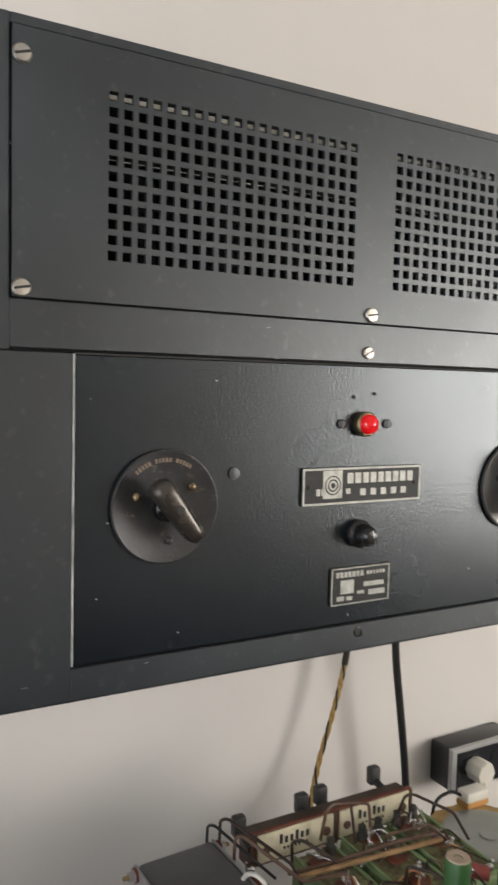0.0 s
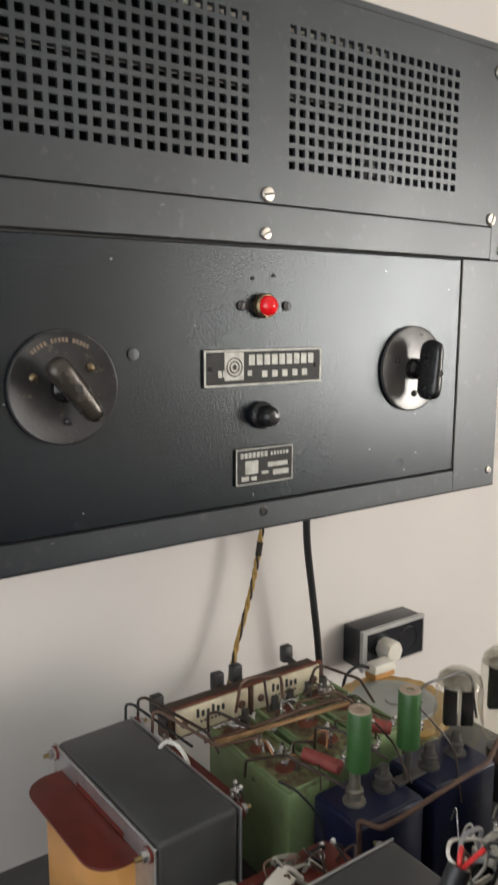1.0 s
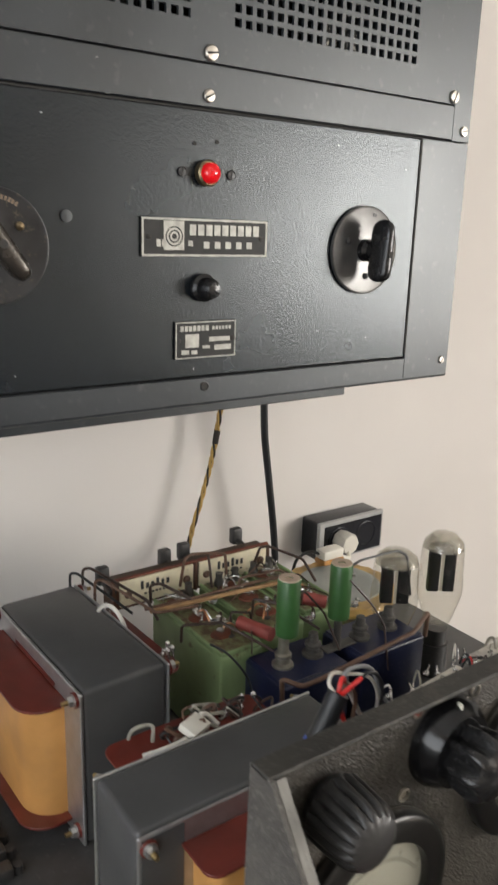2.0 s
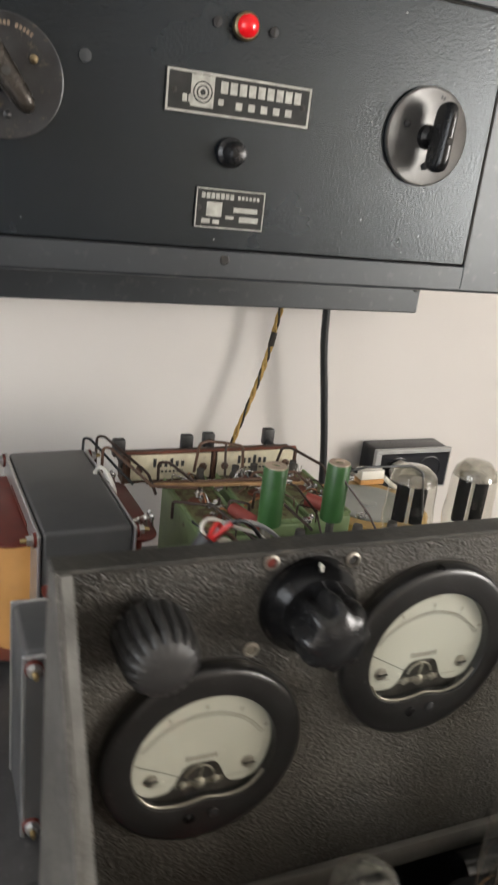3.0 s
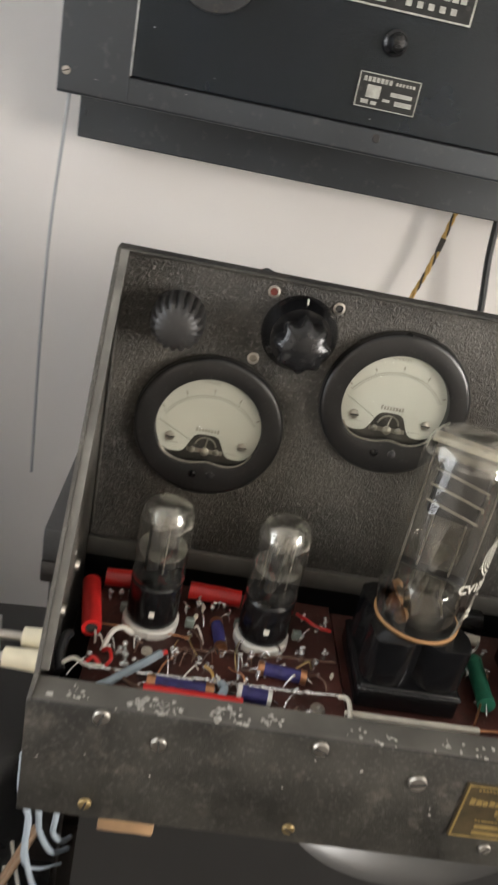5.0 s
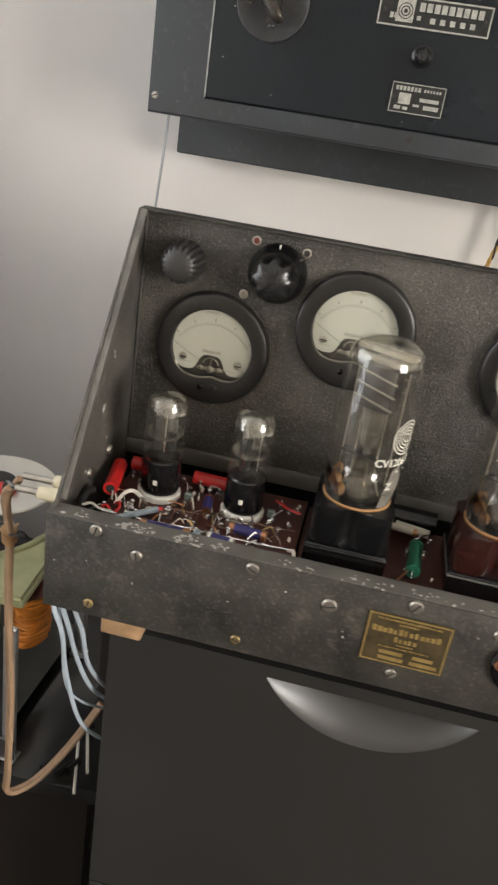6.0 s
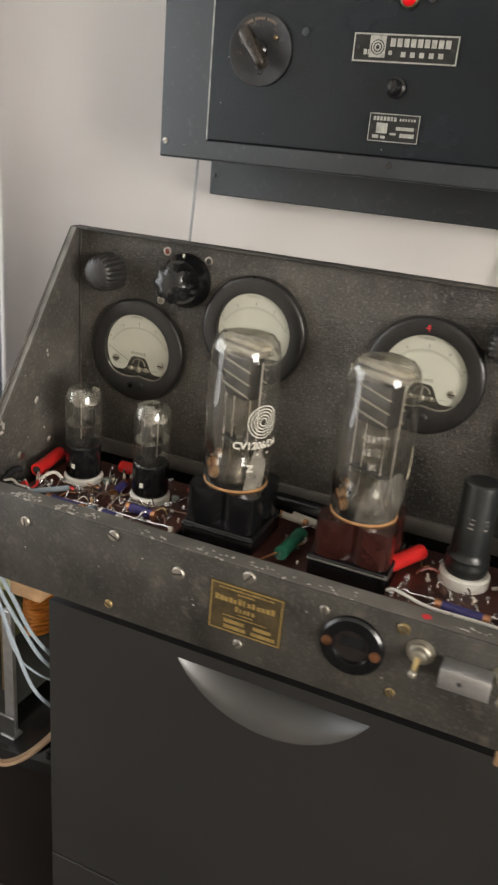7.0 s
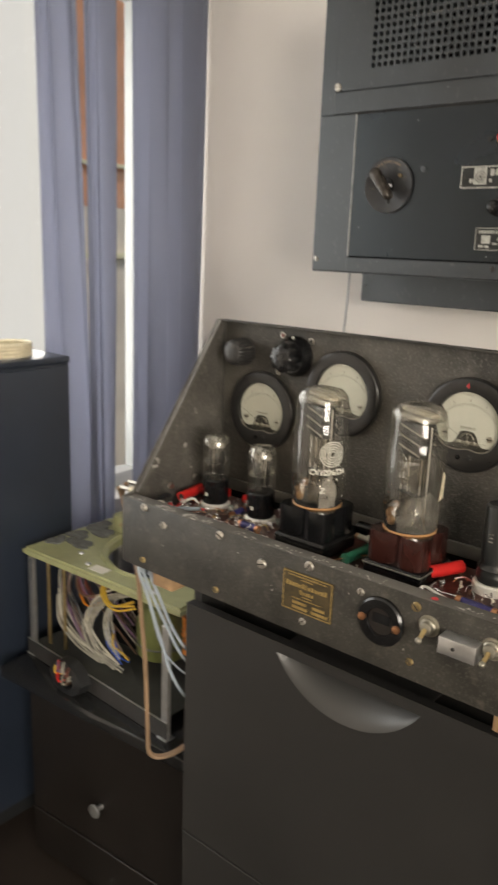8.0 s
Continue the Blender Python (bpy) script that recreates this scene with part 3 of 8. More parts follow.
top = grid_panel(-0.403, 0.403, 1.613, 1.848, FY - 0.003, FY + 0.0015, [(-0.3145, 1.6530, 20, 11), (0.0305, 1.6530, 20, 11)], P, 0.0091)
part("perforated_panel", top, "enamel", cab, "perforated steel sheet with square holes", smooth=0)
# front frame: stiles and rails round the lower door
fr = B()
for a in ((-0.441, -0.4045, 1.5655, 1.859), (0.4045, 0.441, 1.5655, 1.859), (-0.4045, 0.4045, 1.8495, 1.859), (-0.4045, 0.4045, 1.5675, 1.6115),
          (-0.441, -0.3465, 1.229, 1.5645), (0.3465, 0.441, 1.229, 1.5645), (-0.3465, 0.3465, 1.229, 1.2605)):
    box(fr, a[0], a[1], FY, FY + 0.004, a[2], a[3], 0.0008, 1)
part("front_frame", fr, "enamel", cab)
# near-black sheet that darkens the seams of the front
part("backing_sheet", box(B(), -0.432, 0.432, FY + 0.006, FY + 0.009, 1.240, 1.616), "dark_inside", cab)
# rolled lower edge
edge = B()
wire(edge, [(-0.441, FY + 0.004, 1.230), (0.441, FY + 0.004, 1.230)], 0.004, smooth=False)
part("rolled_edge", edge, "enamel", cab)
part("door_panel", box(B(), -0.344, 0.344, FY + 0.001, FY + 0.005, 1.263, 1.5635, 0.001, 1), "orange_peel", cab, "lower door with wrinkled glossy black enamel")
worn = B()
box(worn, -0.3462, -0.3442, FY - 0.0004, FY + 0.003, 1.263, 1.564)
part("worn_edge", worn, "enamel_chip", cab, "bare metal edge of the door opening")
joint = B()
box(joint, 0.344, 0.3465, FY - 0.0004, FY + 0.004, 1.268, 1.563)
box(joint, -0.344, 0.344, FY - 0.0002, FY + 0.004, 1.5636, 1.5652)
part("door_gap", joint, "dark_slot", cab)

for x, z, a in ((-0.395, 1.824, 0.3), (-0.395, 1.621, 0.2), (0.0, 1.622, 0.15), (0.397, 1.622, 1.2), (0.400, 1.820, 0.8)):
    screw(cab, x, FY - 0.003, z, 0.0086, a)
for x, z, a in ((0.0, 1.579, 0.5), (0.427, 1.580, 0.2), (-0.430, 1.254, 0.4), (0.426, 1.253, 1.0)):
    screw(cab, x, FY, z, 0.0072 if z > 1.3 else 0.0058, a)
for x, z, r in ((0.0, 1.250, 0.0048), (-0.018, 1.528, 0.002), (0.012, 1.532, 0.002)):
    part("empty_hole", cyl(B(), (x, FY - 0.0006, z), (x, FY + 0.002, z), r, seg=14), "dark_slot", cab)
part("hole_rim", lathe(B(), [(0.0062, 0), (0.0062, 0.001), (0.0046, 0.0014), (0.0046, 0)], (0.0, FY, 1.250), 'Y', 16, caps=False), "steel_dial", cab)
for x, a in ((-0.034, 1.3), (0.032, 1.5)):
    screw(cab, x, FY, 1.497, 0.0056, a, "steel_dial", "lamp_screw", 0.15)
scr = lathe(B(), [(0.0065, 0), (0.0065, 0.001), (0.0001, 0.0016)], (-0.172, FY, 1.445), 'Y', 14)
part("painted_screw", scr, "enamel", cab)


def rotary_dial(cx, cz, angle, lever, label, lit, thick=0.0084, deep=0.0120, marked=True, grip="bakelite"):
    """A round steel disc with a lever handle on the cabinet door."""
    d = part("dial_plate", lathe(B(), [(0.0575, 0), (0.0575, 0.003), (0.055, 0.0045), (0.0001, 0.0046)], (cx, FY, cz), 'Y', 56), lit, cab, label)
    ring = lathe(B(), [(0.0578, 0.0), (0.0578, 0.0046), (0.0562, 0.0052), (0.0548, 0.0046)], (cx, FY, cz), 'Y', 56)
    part("dial_rim", ring, "steel_dial" if marked else lit, d)
    for i in range(17):
        a = radians(58 + 4.6 * i)
        m = Matrix.Translation((cx + 0.048 * math.cos(a), FY - 0.0049, cz + 0.048 * math.sin(a))) @ Matrix.Rotation(-(a - math.pi / 2), 4, 'Y')
        if i not in (5, 11) and (marked or i in (3, 4)):
            part("engraved_mark", box(B(), -0.0013, 0.0013, -0.0002, 0.0002, -0.0022, 0.0022, m=m), "rubbed_mark" if marked else "steel_dial", d)
    for a in (35, 160, 275):
        x, z = cx + 0.034 * math.cos(radians(a)), cz + 0.034 * math.sin(radians(a))
        part("rivet", lathe(B(), [(0.0045, 0), (0.0042, 0.0025), (0.002, 0.0042), (0.0001, 0.0045)], (x, FY - 0.0045, z), 'Y', 14), "dark_brass" if a != 275 and marked else "steel_dial", d)
    hub = lathe(B(), [(0.015, 0.004), (0.014, 0.012), (0.009, 0.016), (0.008, 0.030), (0.0001, 0.032)], (cx, FY, cz), 'Y', 24)
    part("hub", hub, "bakelite", d)
    # the lever: a rounded paddle standing out from the hub
    m = Matrix.Translation((cx, FY, cz)) @ Matrix.Rotation(-(angle - math.pi / 2), 4, 'Y')
    lv = B()
    n, seg = 25, 24
    rings = []
    for i in range(n):
        u = math.sin(math.pi / 2 * (-1 + 2 * i / (n - 1)))
        k = max(0.10, (1 - abs(u) ** 8) ** 0.5)
        ring = []
        for q in range(seg):
            a = 2 * math.pi * q / seg
            c_, s_ = math.cos(a), math.sin(a)
            w = thick * k * abs(c_) ** 0.7 * (1 if c_ > 0 else -1) * (1 - 0.18 * u)
            d_ = -0.021 - deep * 0.8 + deep * k * abs(s_) ** 0.7 * (1 if s_ > 0 else -1)
            ring.append(lv.verts.new(m @ Vector((w, d_, lever * u))))
        rings.append(ring)
    for a, b in zip(rings, rings[1:]):
        for k in range(seg):
            lv.faces.new((a[k], a[(k + 1) % seg], b[(k + 1) % seg], b[k]))
    lv.faces.new(rings[0])
    lv.faces.new(rings[-1])
    g_ = part("lever", lv, grip, d, "black paddle-shaped lever grip")
    part("lever_pin", cyl(B(), m @ Vector((0.0, -0.021 - deep * 1.72, -0.004)), m @ Vector((0.0, -0.0214 - deep * 1.81, -0.004)), 0.0042, seg=14), "dark_slot", g_)


rotary_dial(-0.251, 1.414, radians(-53), 0.038, "round dull black switch dial with rubbed lettering", "steel_dial", 0.0115, 0.0140, True, "worn_lever")
rotary_dial(0.2485, 1.4145, radians(87), 0.040, "round bare pale steel switch dial", "pale_steel", 0.0085, 0.0180, False, "satin_bakelite")

# red lamp
lx, lz = -0.003, 1.497
lamp = part("lamp_bezel", lathe(B(), [(0.0145, 0), (0.0145, 0.008), (0.0125, 0.010), (0.0115, 0.010), (0.0115, 0.004)], (lx, FY, lz), 'Y', 28), "dark_brass", cab, "dull brass lamp bezel")
part("lamp_lens", lathe(B(), [(0.0118, 0.004), (0.0118, 0.011), (0.0105, 0.016), (0.0065, 0.0195), (0.0001, 0.0205)], (lx, FY, lz), 'Y', 28), "red_lens", lamp, "glowing red glass lens")

# small knob
kx, kz = -0.006, 1.369
kn = part("small_knob", lathe(B(), [(0.0165, 0), (0.0165, 0.006), (0.0125, 0.009), (0.0125, 0.018), (0.0112, 0.024), (0.0075, 0.0285), (0.0001, 0.030)], (kx, FY, kz), 'Y', 28), "satin_bakelite", cab, "small black bakelite turn knob")
part("pointer_slot", box(B(), kx + 0.002, kx + 0.0045, FY - 0.0290, FY - 0.020, kz - 0.006, kz + 0.009), "dark_slot", kn)


def etched_plate(x0, x1, z0, z1, bars, name, label, rim):
    p = part(name, box(B(), x0, x1, FY - 0.0022, FY + 0.001, z0, z1, 0.0005, 1), "plate_dark", cab, label)
    f = B()
    for a in ((x0 + 0.0005, x1 - 0.0005, z1 - rim, z1 - 0.0005), (x0 + 0.0005, x1 - 0.0005, z0 + 0.0005, z0 + rim),
              (x0 + 0.0005, x0 + rim, z0 + rim, z1 - rim), (x1 - rim, x1 - 0.0005, z0 + rim, z1 - rim)):
        box(f, a[0], a[1], FY - 0.0027, FY - 0.0021, a[2], a[3])
    part("border", f, "plate_light", p)
    g = B()
    w, h = x1 - x0, z1 - z0
    for u0, u1, v0, v1 in bars:
        box(g, x0 + w * u0, x0 + w * u1, FY - 0.0027, FY - 0.0021, z0 + h * v0, z0 + h * v1)
    part("raised_print", g, "plate_light", p, kind="stuff")
    for u in (0.055, 0.945):
        part("rivet", lathe(B(), [(0.003, 0), (0.003, 0.001), (0.0001, 0.002)], (x0 + w * u, FY - 0.0022, z0 + h * 0.5), 'Y', 12), "dark_slot", p)
    return p


word = [(0.36 + 0.0645 * i, 0.36 + 0.0645 * i + 0.048, 0.56, 0.84) for i in range(9)]
word2 = [(0.47 + 0.088 * i, 0.47 + 0.088 * i + 0.045, 0.22, 0.40) for i in range(5)]
np_ = etched_plate(-0.0865, 0.0855, 1.4045, 1.4475, word + word2 + [(0.11, 0.14, 0.26, 0.44), (0.15, 0.18, 0.26, 0.44), (0.35, 0.385, 0.28, 0.42), (0.19, 0.31, 0.72, 0.9)], "maker_plate", "etched black and silver maker's plate", 0.0028)
lg = B()
for r0, r1 in ((0.0112, 0.0098), (0.0072, 0.0056), (0.0030, 0.0002)):
    lathe(lg, [(r0, 0.0022), (r0, 0.0029), (r1, 0.0029), (r1, 0.0022)], (-0.0450, FY, 1.4270), 'Y', 28)
part("round_emblem", lg, "plate_dark", np_)
part("emblem_field", box(B(), -0.0585, -0.0320, FY - 0.0026, FY - 0.0021, 1.4120, 1.4440), "plate_light", np_)
etched_plate(-0.0430, 0.0425, 1.2855, 1.330, [(0.08 + 0.068 * i, 0.08 + 0.068 * i + 0.05, 0.74, 0.88) for i in range(7)] + [(0.60 + 0.055 * i, 0.635 + 0.055 * i, 0.76, 0.85) for i in range(6)]
             + [(0.16, 0.38, 0.30, 0.66), (0.55, 0.90, 0.44, 0.56), (0.64, 0.92, 0.20, 0.34), (0.10, 0.22, 0.12, 0.24), (0.26, 0.355, 0.12, 0.22), (0.44, 0.56, 0.26, 0.34)], "rating_plate", "small etched rating plate", 0.0018)

# chips of paint
chips = B()
rng = random.Random(5)
for i in range(14):
    x, z = rng.uniform(-0.33, 0.33), rng.uniform(1.262, 1.56)
    if abs(x) < 0.10 and z > 1.28:
        continue
    r = rng.uniform(0.0005, 0.0012)
    ball(chips, (x, FY - 0.0001, z), r, rng.uniform(0.7, 1.8), 0.25, 1, 1)
for i in range(8):
    x, z = rng.uniform(-0.42, 0.42), rng.choice((1.252, 1.258, 1.275, 1.30, 1.57, 1.60))
    m = Matrix.Translation((x, FY - 0.0002, z + rng.uniform(-0.004, 0.004))) @ Matrix.Rotation(rng.uniform(-0.5, 0.5) + rng.choice((0, math.pi / 2)), 4, 'Y')
    box(chips, -0.00025, 0.00025, -0.0001, 0.0003, -rng.uniform(0.001, 0.004), 0.002, m=m)
part("paint_chips", chips, "enamel_chip", cab, "small pale chips in the enamel", kind="stuff")

# rail at the back, below the cabinet
rail = part("mounting_rail", box(B(), -0.452, 0.457, 0.247, 0.366, 1.1485, 1.2325, 0.002, 1), "enamel", cab, "deep steel rail under the cabinet")
for x in (-0.442, 0.447):
    part("rail_screw", lathe(B(), [(0.005, 0), (0.005, 0.002), (0.0001, 0.003)], (x, 0.247, 1.189), 'Y', 12), "enamel", rail)

# ---- leads that hang from the cabinet ----
flex = thing("twisted_flex", (0.14, 0.28, 0.9), "ochre and black twisted cloth-covered flex hanging from the cabinet", "cable")
axis_pts = curve_points([(0.237, 0.312, 1.16), (0.231, 0.318, 1.130), (0.223, 0.321, 1.072), (0.213, 0.322, 1.025), (0.199, 0.322, 0.977), (0.177, 0.321, 0.912), (0.160, 0.312, 0.870), (0.132, 0.285, 0.84)], 14)
for k, (mt, nm) in enumerate((("yellow_cloth", "strand"), ("yellow_cloth", "strand"), ("black_cloth", "strand"))):
    pts = []
    for i, q in enumerate(axis_pts):
        a = i * 0.40 + k * 2.1
        pts.append(q + Vector((0.0030 * math.cos(a), 0.0030 * math.sin(a), 0)))
    part(nm, wire(B(), pts, 0.0023 if k < 2 else 0.0019, 6, smooth=False), mt, flex)
part("splice", wire(B(), [axis_pts[23], axis_pts[26], axis_pts[29]], 0.0056, 8), "black_cloth", flex, "black taped splice")
solid("black_lead", wire(B(), [(0.303, 0.288, 1.146), (0.311, 0.293, 1.077), (0.329, 0.298, 0.984), (0.346, 0.300, 0.88), (0.354, 0.302, 0.802), (0.356, 0.315, 0.735), (0.350, 0.335, 0.55)], 0.0068, 10), "black_cable", "thick black rubber lead hanging from the cabinet", "cable")
solid("thin_wire", wire(B(), [(-0.460, 0.20, 1.235), (-0.466, 0.205, 1.15), (-0.476, 0.21, 1.0), (-0.48, 0.22, 0.8), (-0.48, 0.24, 0.5)], 0.003, 6), "grey_cable", "thin grey wire hanging from the back of the cabinet", "cable")

# ---- wall socket ----
so = thing("wall_socket", (0.56, WALL, 0.785), "black double wall socket with a grey front frame", "socket")
part("body", box(B(), 0.471, 0.643, 0.316, WALL - 0.001, 0.785, 0.867, 0.005, 3), "socket_black", so)
sf = B()
for a in ((0.469, 0.645, 0.859, 0.868), (0.469, 0.645, 0.783, 0.786), (0.469, 0.482, 0.786, 0.859), (0.642, 0.645, 0.786, 0.859)):
    box(sf, a[0], a[1], 0.307, 0.317, a[2], a[3], 0.001, 1)
part("front_frame", sf, "socket_grey", so)
part("front_plate", box(B(), 0.4825, 0.6415, 0.3085, 0.3155, 0.7865, 0.8585), "socket_black", so, "glossy black front plate")
for x in (0.522, 0.598):
    part("outlet", lathe(B(), [(0.0275, -0.002), (0.0275, 0.0012), (0.0255, 0.0016), (0.0235, -0.0006), (0.0001, -0.0007)], (x, 0.3085, 0.824), 'Y', 28), "socket_black", so)
plug = thing("mains_plug", (0.525, 0.28, 0.80), "white round mains plug in the wall socket", "plug")
part("plug_body", lathe(B(), [(0.0205, 0.0), (0.0225, 0.003), (0.0225, 0.030), (0.0205, 0.035), (0.0001, 0.036)], (0.524, 0.307, 0.826), 'Y', 8), "white_plastic", plug)
part("cord", wire(B(), [(0.522, 0.278, 0.815), (0.510, 0.262, 0.805), (0.47, 0.235, 0.825), (0.418, 0.200, 0.862)], 0.0045), "white_plastic", plug)
cb = thing("junction_block", (0.345, 0.136, 0.8845), "small cream and amber connector block on the choke's rim", "connector")
part("block", box(B(), 0.322, 0.366, 0.124, 0.148, 0.8935, 0.9095, 0.002), "white_plastic", cb)
part("amber_foot", box(B(), 0.321, 0.367, 0.123, 0.149, 0.8848, 0.8933, 0.0015, 1), "yellow_paper", cb, "amber resin foot")
part("lead", wire(B(), [(0.323, 0.140, 0.902), (0.306, 0.150, 0.905), (0.285, 0.160, 0.880), (0.280, 0.158, 0.79)], 0.0028), "black_cable", cb)

# ---- stand under the amplifier ----
SY = -0.618
st = thing("black_cupboard", (0.102, -0.4, FLOOR), "black laminate cupboard that carries the valve amplifier", "cupboard")
cc = box(B(), -0.234, 0.424, SY + 0.082, -0.39, FLOOR, 0.735, 0.002, 1)
box(cc, -0.234, -0.216, SY + 0.0205, SY + 0.0815, FLOOR, 0.735)
box(cc, 0.406, 0.424, SY + 0.0205, SY + 0.0815, FLOOR, 0.735)
box(cc, -0.2155, 0.4055, SY + 0.0205, SY + 0.0815, 0.717, 0.735)
part("carcass", cc, "stand", st)
# door with a crescent pull cut through it
cxm, chord, rad, half_w = 0.098, 0.642, 0.1522, 0.130
czc = chord + math.sqrt(rad ** 2 - half_w ** 2)
arc = []
a0 = math.asin(half_w / rad)
for i in range(25):
    a = -math.pi / 2 - a0 + 2 * a0 * i / 24
    arc.append((cxm + rad * math.cos(a), czc + rad * math.sin(a)))
bm = B()
y0, y1 = SY, SY + 0.019
xl, xr, zb, zt = -0.234, 0.424, 0.186, 0.660
for yy in (y0, y1):
    va = [bm.verts.new((x, yy, z)) for x, z in arc]
    low = [bm.verts.new((x, yy, zb)) for x, z in arc]
    for i in range(len(arc) - 1):
        bm.faces.new((va[i], va[i + 1], low[i + 1], low[i]))
    c = [bm.verts.new(p) for p in ((xl, yy, zb), (xl, yy, zt), (xr, yy, zt), (xr, yy, zb))]
    hl = [bm.verts.new((arc[0][0], yy, zt)), bm.verts.new((arc[-1][0], yy, zt))]
    bm.faces.new((c[0], c[1], hl[0], va[0], low[0]))
    bm.faces.new((hl[0], hl[1], va[-1], va[0]))
    bm.faces.new((low[-1], va[-1], hl[1], c[2], c[3]))
bm.verts.ensure_lookup_table()
n = len(arc)
half = len(bm.verts) // 2
vs = bm.verts
for i in range(n - 1):
    bm.faces.new((vs[i], vs[i + 1], vs[half + i + 1], vs[half + i]))
bm.faces.new((vs[0], vs[n - 1], vs[half + n - 1], vs[half]))
k = 2 * n
for i, j in ((k, k + 1), (k + 1, k + 4), (k + 4, k + 5), (k + 5, k + 2), (k + 2, k + 3)):
    bm.faces.new((vs[i], vs[j], vs[half + j], vs[half + i]))
dr = part("door", bm, "stand", st)
# dished bowl behind the cut-out
bw = B()
rings = []
for i in range(10):
    t = i / 9
    ring = []
    for q in range(25):
        a = -math.pi / 2 - a0 + 2 * a0 * q / 24
        rr = rad * (1 - 0.42 * t)
        u_ = rad * math.cos(a) / half_w
        ring.append(bw.verts.new((cxm + rad * math.cos(a) * (1 - 0.04 * t), SY + 0.0004 + 0.066 * (1 - math.cos(t * math.pi / 2)) ** 0.85 * max(0.0, 1 - u_ * u_) ** 0.8 + 0.006 * t, chord + (czc + rad * math.sin(a) - chord) * (1 - t) + 0.004 * t)))
    rings.append(ring)
for a, b in zip(rings, rings[1:]):
    for q in range(24):
        bw.faces.new((a[q], a[q + 1], b[q + 1], b[q]))
part("scoop", bw, "scoop", dr, "dished crescent finger pull")
# added sheet: shades the dish's back and keeps the gap above it dark
part("scoop_shade", box(B(), cxm - half_w, cxm + half_w, SY + 0.0195, SY + 0.072, chord + 0.0045, chord + 0.0065), "stand", dr, "added black sheet that hides and shades the back of the dish")
part("plinth_door", box(B(), -0.234, 0.424, SY, SY + 0.019, FLOOR + 0.06, 0.181, 0.001, 1), "stand", st)
st["label"] = "black laminate cupboard with a crescent finger pull, under the amplifier"

for nm, x0, x1 in (("wooden_block", -0.213, -0.168), ("wooden_block", 0.364, 0.402)):
    solid(nm, box(B(), x0, x1, -0.721, -0.42, 0.7355, 0.7615, 0.002), "wood", "small raw wooden packing block under the amplifier", "wood block", group="packing blocks")
# black filler in place of the shadow strip between amplifier and cupboard
solid("shadow_filler", box(B(), -0.16, 0.350, -0.60, -0.42, 0.7353, 0.7610, 0.001, 1), "bakelite_dull", "black filler that stands for the shadow gap under the amplifier", "board")

# ---- valve amplifier ----
PLACE[0] = Matrix.Translation((-0.0083, 0.0229, -0.0572)) @ Matrix.Scale(1.04, 4)
AX0, AX1, AY, PY = -0.257, 0.448, -0.725, -0.497
ABOT, ATOP, PTOP, DECK = 0.788, 0.8955, 1.158, 0.866
amp = thing("valve_amplifier", (0.0955, -0.6, ABOT), "old black crackle-painted valve amplifier with panel meters", "amplifier")
fb = B()
box(fb, AX0, AX1, AY, AY + 0.003, ABOT, ATOP, 0.0012, 2)
front = part("front_panel", fb, "crackle_front", amp, "worn front apron with chipped paint")
part("rim_flange", box(B(), AX0, AX1, AY + 0.003, AY + 0.026, ATOP - 0.004, ATOP, 0.001, 1), "ledge", front, "smooth worn grey rim")
part("meter_panel", box(B(), AX0 + 0.004, AX1 - 0.004, PY, PY + 0.004, 0.872, PTOP, 0.001, 1), "crackle", amp, "upright black crackle-painted meter panel")
part("panel_return", box(B(), AX0, AX1, PY - 0.015, PY + 0.0025, PTOP + 0.0005, PTOP + 0.0035, 0.001, 1), "crackle_front", amp)
part("lower_ledge", box(B(), AX0 + 0.004, AX1 - 0.004, PY - 0.007, PY - 0.0005, 0.866, 0.886, 0.0015, 2), "ledge", amp)
for x0, x1 in ((AX0, AX0 + 0.003), (AX1 - 0.003, AX1)):
    sd = prism(B(), [(AY + 0.001, ABOT), (AY + 0.001, ATOP + 0.001), (AY + 0.022, ATOP + 0.004), (PY - 0.017, PTOP + 0.003), (PY + 0.003, PTOP + 0.003), (PY + 0.009, ABOT)], x0, x1, 'X')
    bmesh.ops.bevel(sd, geom=sd.edges[:], offset=0.0008, segments=1, affect='EDGES')
    part("side_plate", sd, "side_crackle", amp, "sloping side plate")
# strip lightened to show the lit, rubbed band inside the side plate
sl = B()
ya, za, yb, zb_ = AY + 0.026, ATOP + 0.0045, PY - 0.017, PTOP + 0.0028
prism(sl, [(ya, za), (yb, zb_), (yb + 0.0018, zb_ - 0.0018), (ya + 0.0018, za - 0.0018)], AX0 + 0.0032, AX0 + 0.0095, 'X')
part("side_flange", sl, "pale_lit_edge", amp, "rubbed folded edge of the side plate, paler for the light on it")
part("inner_corner", wire(B(), [(AX0 + 0.005, PY - 0.001, 0.89), (AX0 + 0.005, PY - 0.001, PTOP)], 0.0016, smooth=False), "crackle_front", amp)
bt = box(B(), AX0 + 0.003, AX1 - 0.003, AY + 0.003, PY + 0.0085, ABOT, ABOT + 0.003)
part("bottom_tray", bt, "dark_inside", amp)
# added near-black sheet closes the back, so the gap below the panel stays dark
part("back_sheet", box(B(), AX0 + 0.003, AX1 - 0.003, PY + 0.0045, PY + 0.0075, ABOT + 0.0035, 0.90), "dark_inside", amp)
for x0, x1 in ((-0.229, -0.018), (0.222, AX1 - 0.006)):
    part("component_board", box(B(), x0, x1, -0.697, -0.530, DECK - 0.004, DECK, 0.0006, 1), "paxolin", amp, "brown paxolin component board")
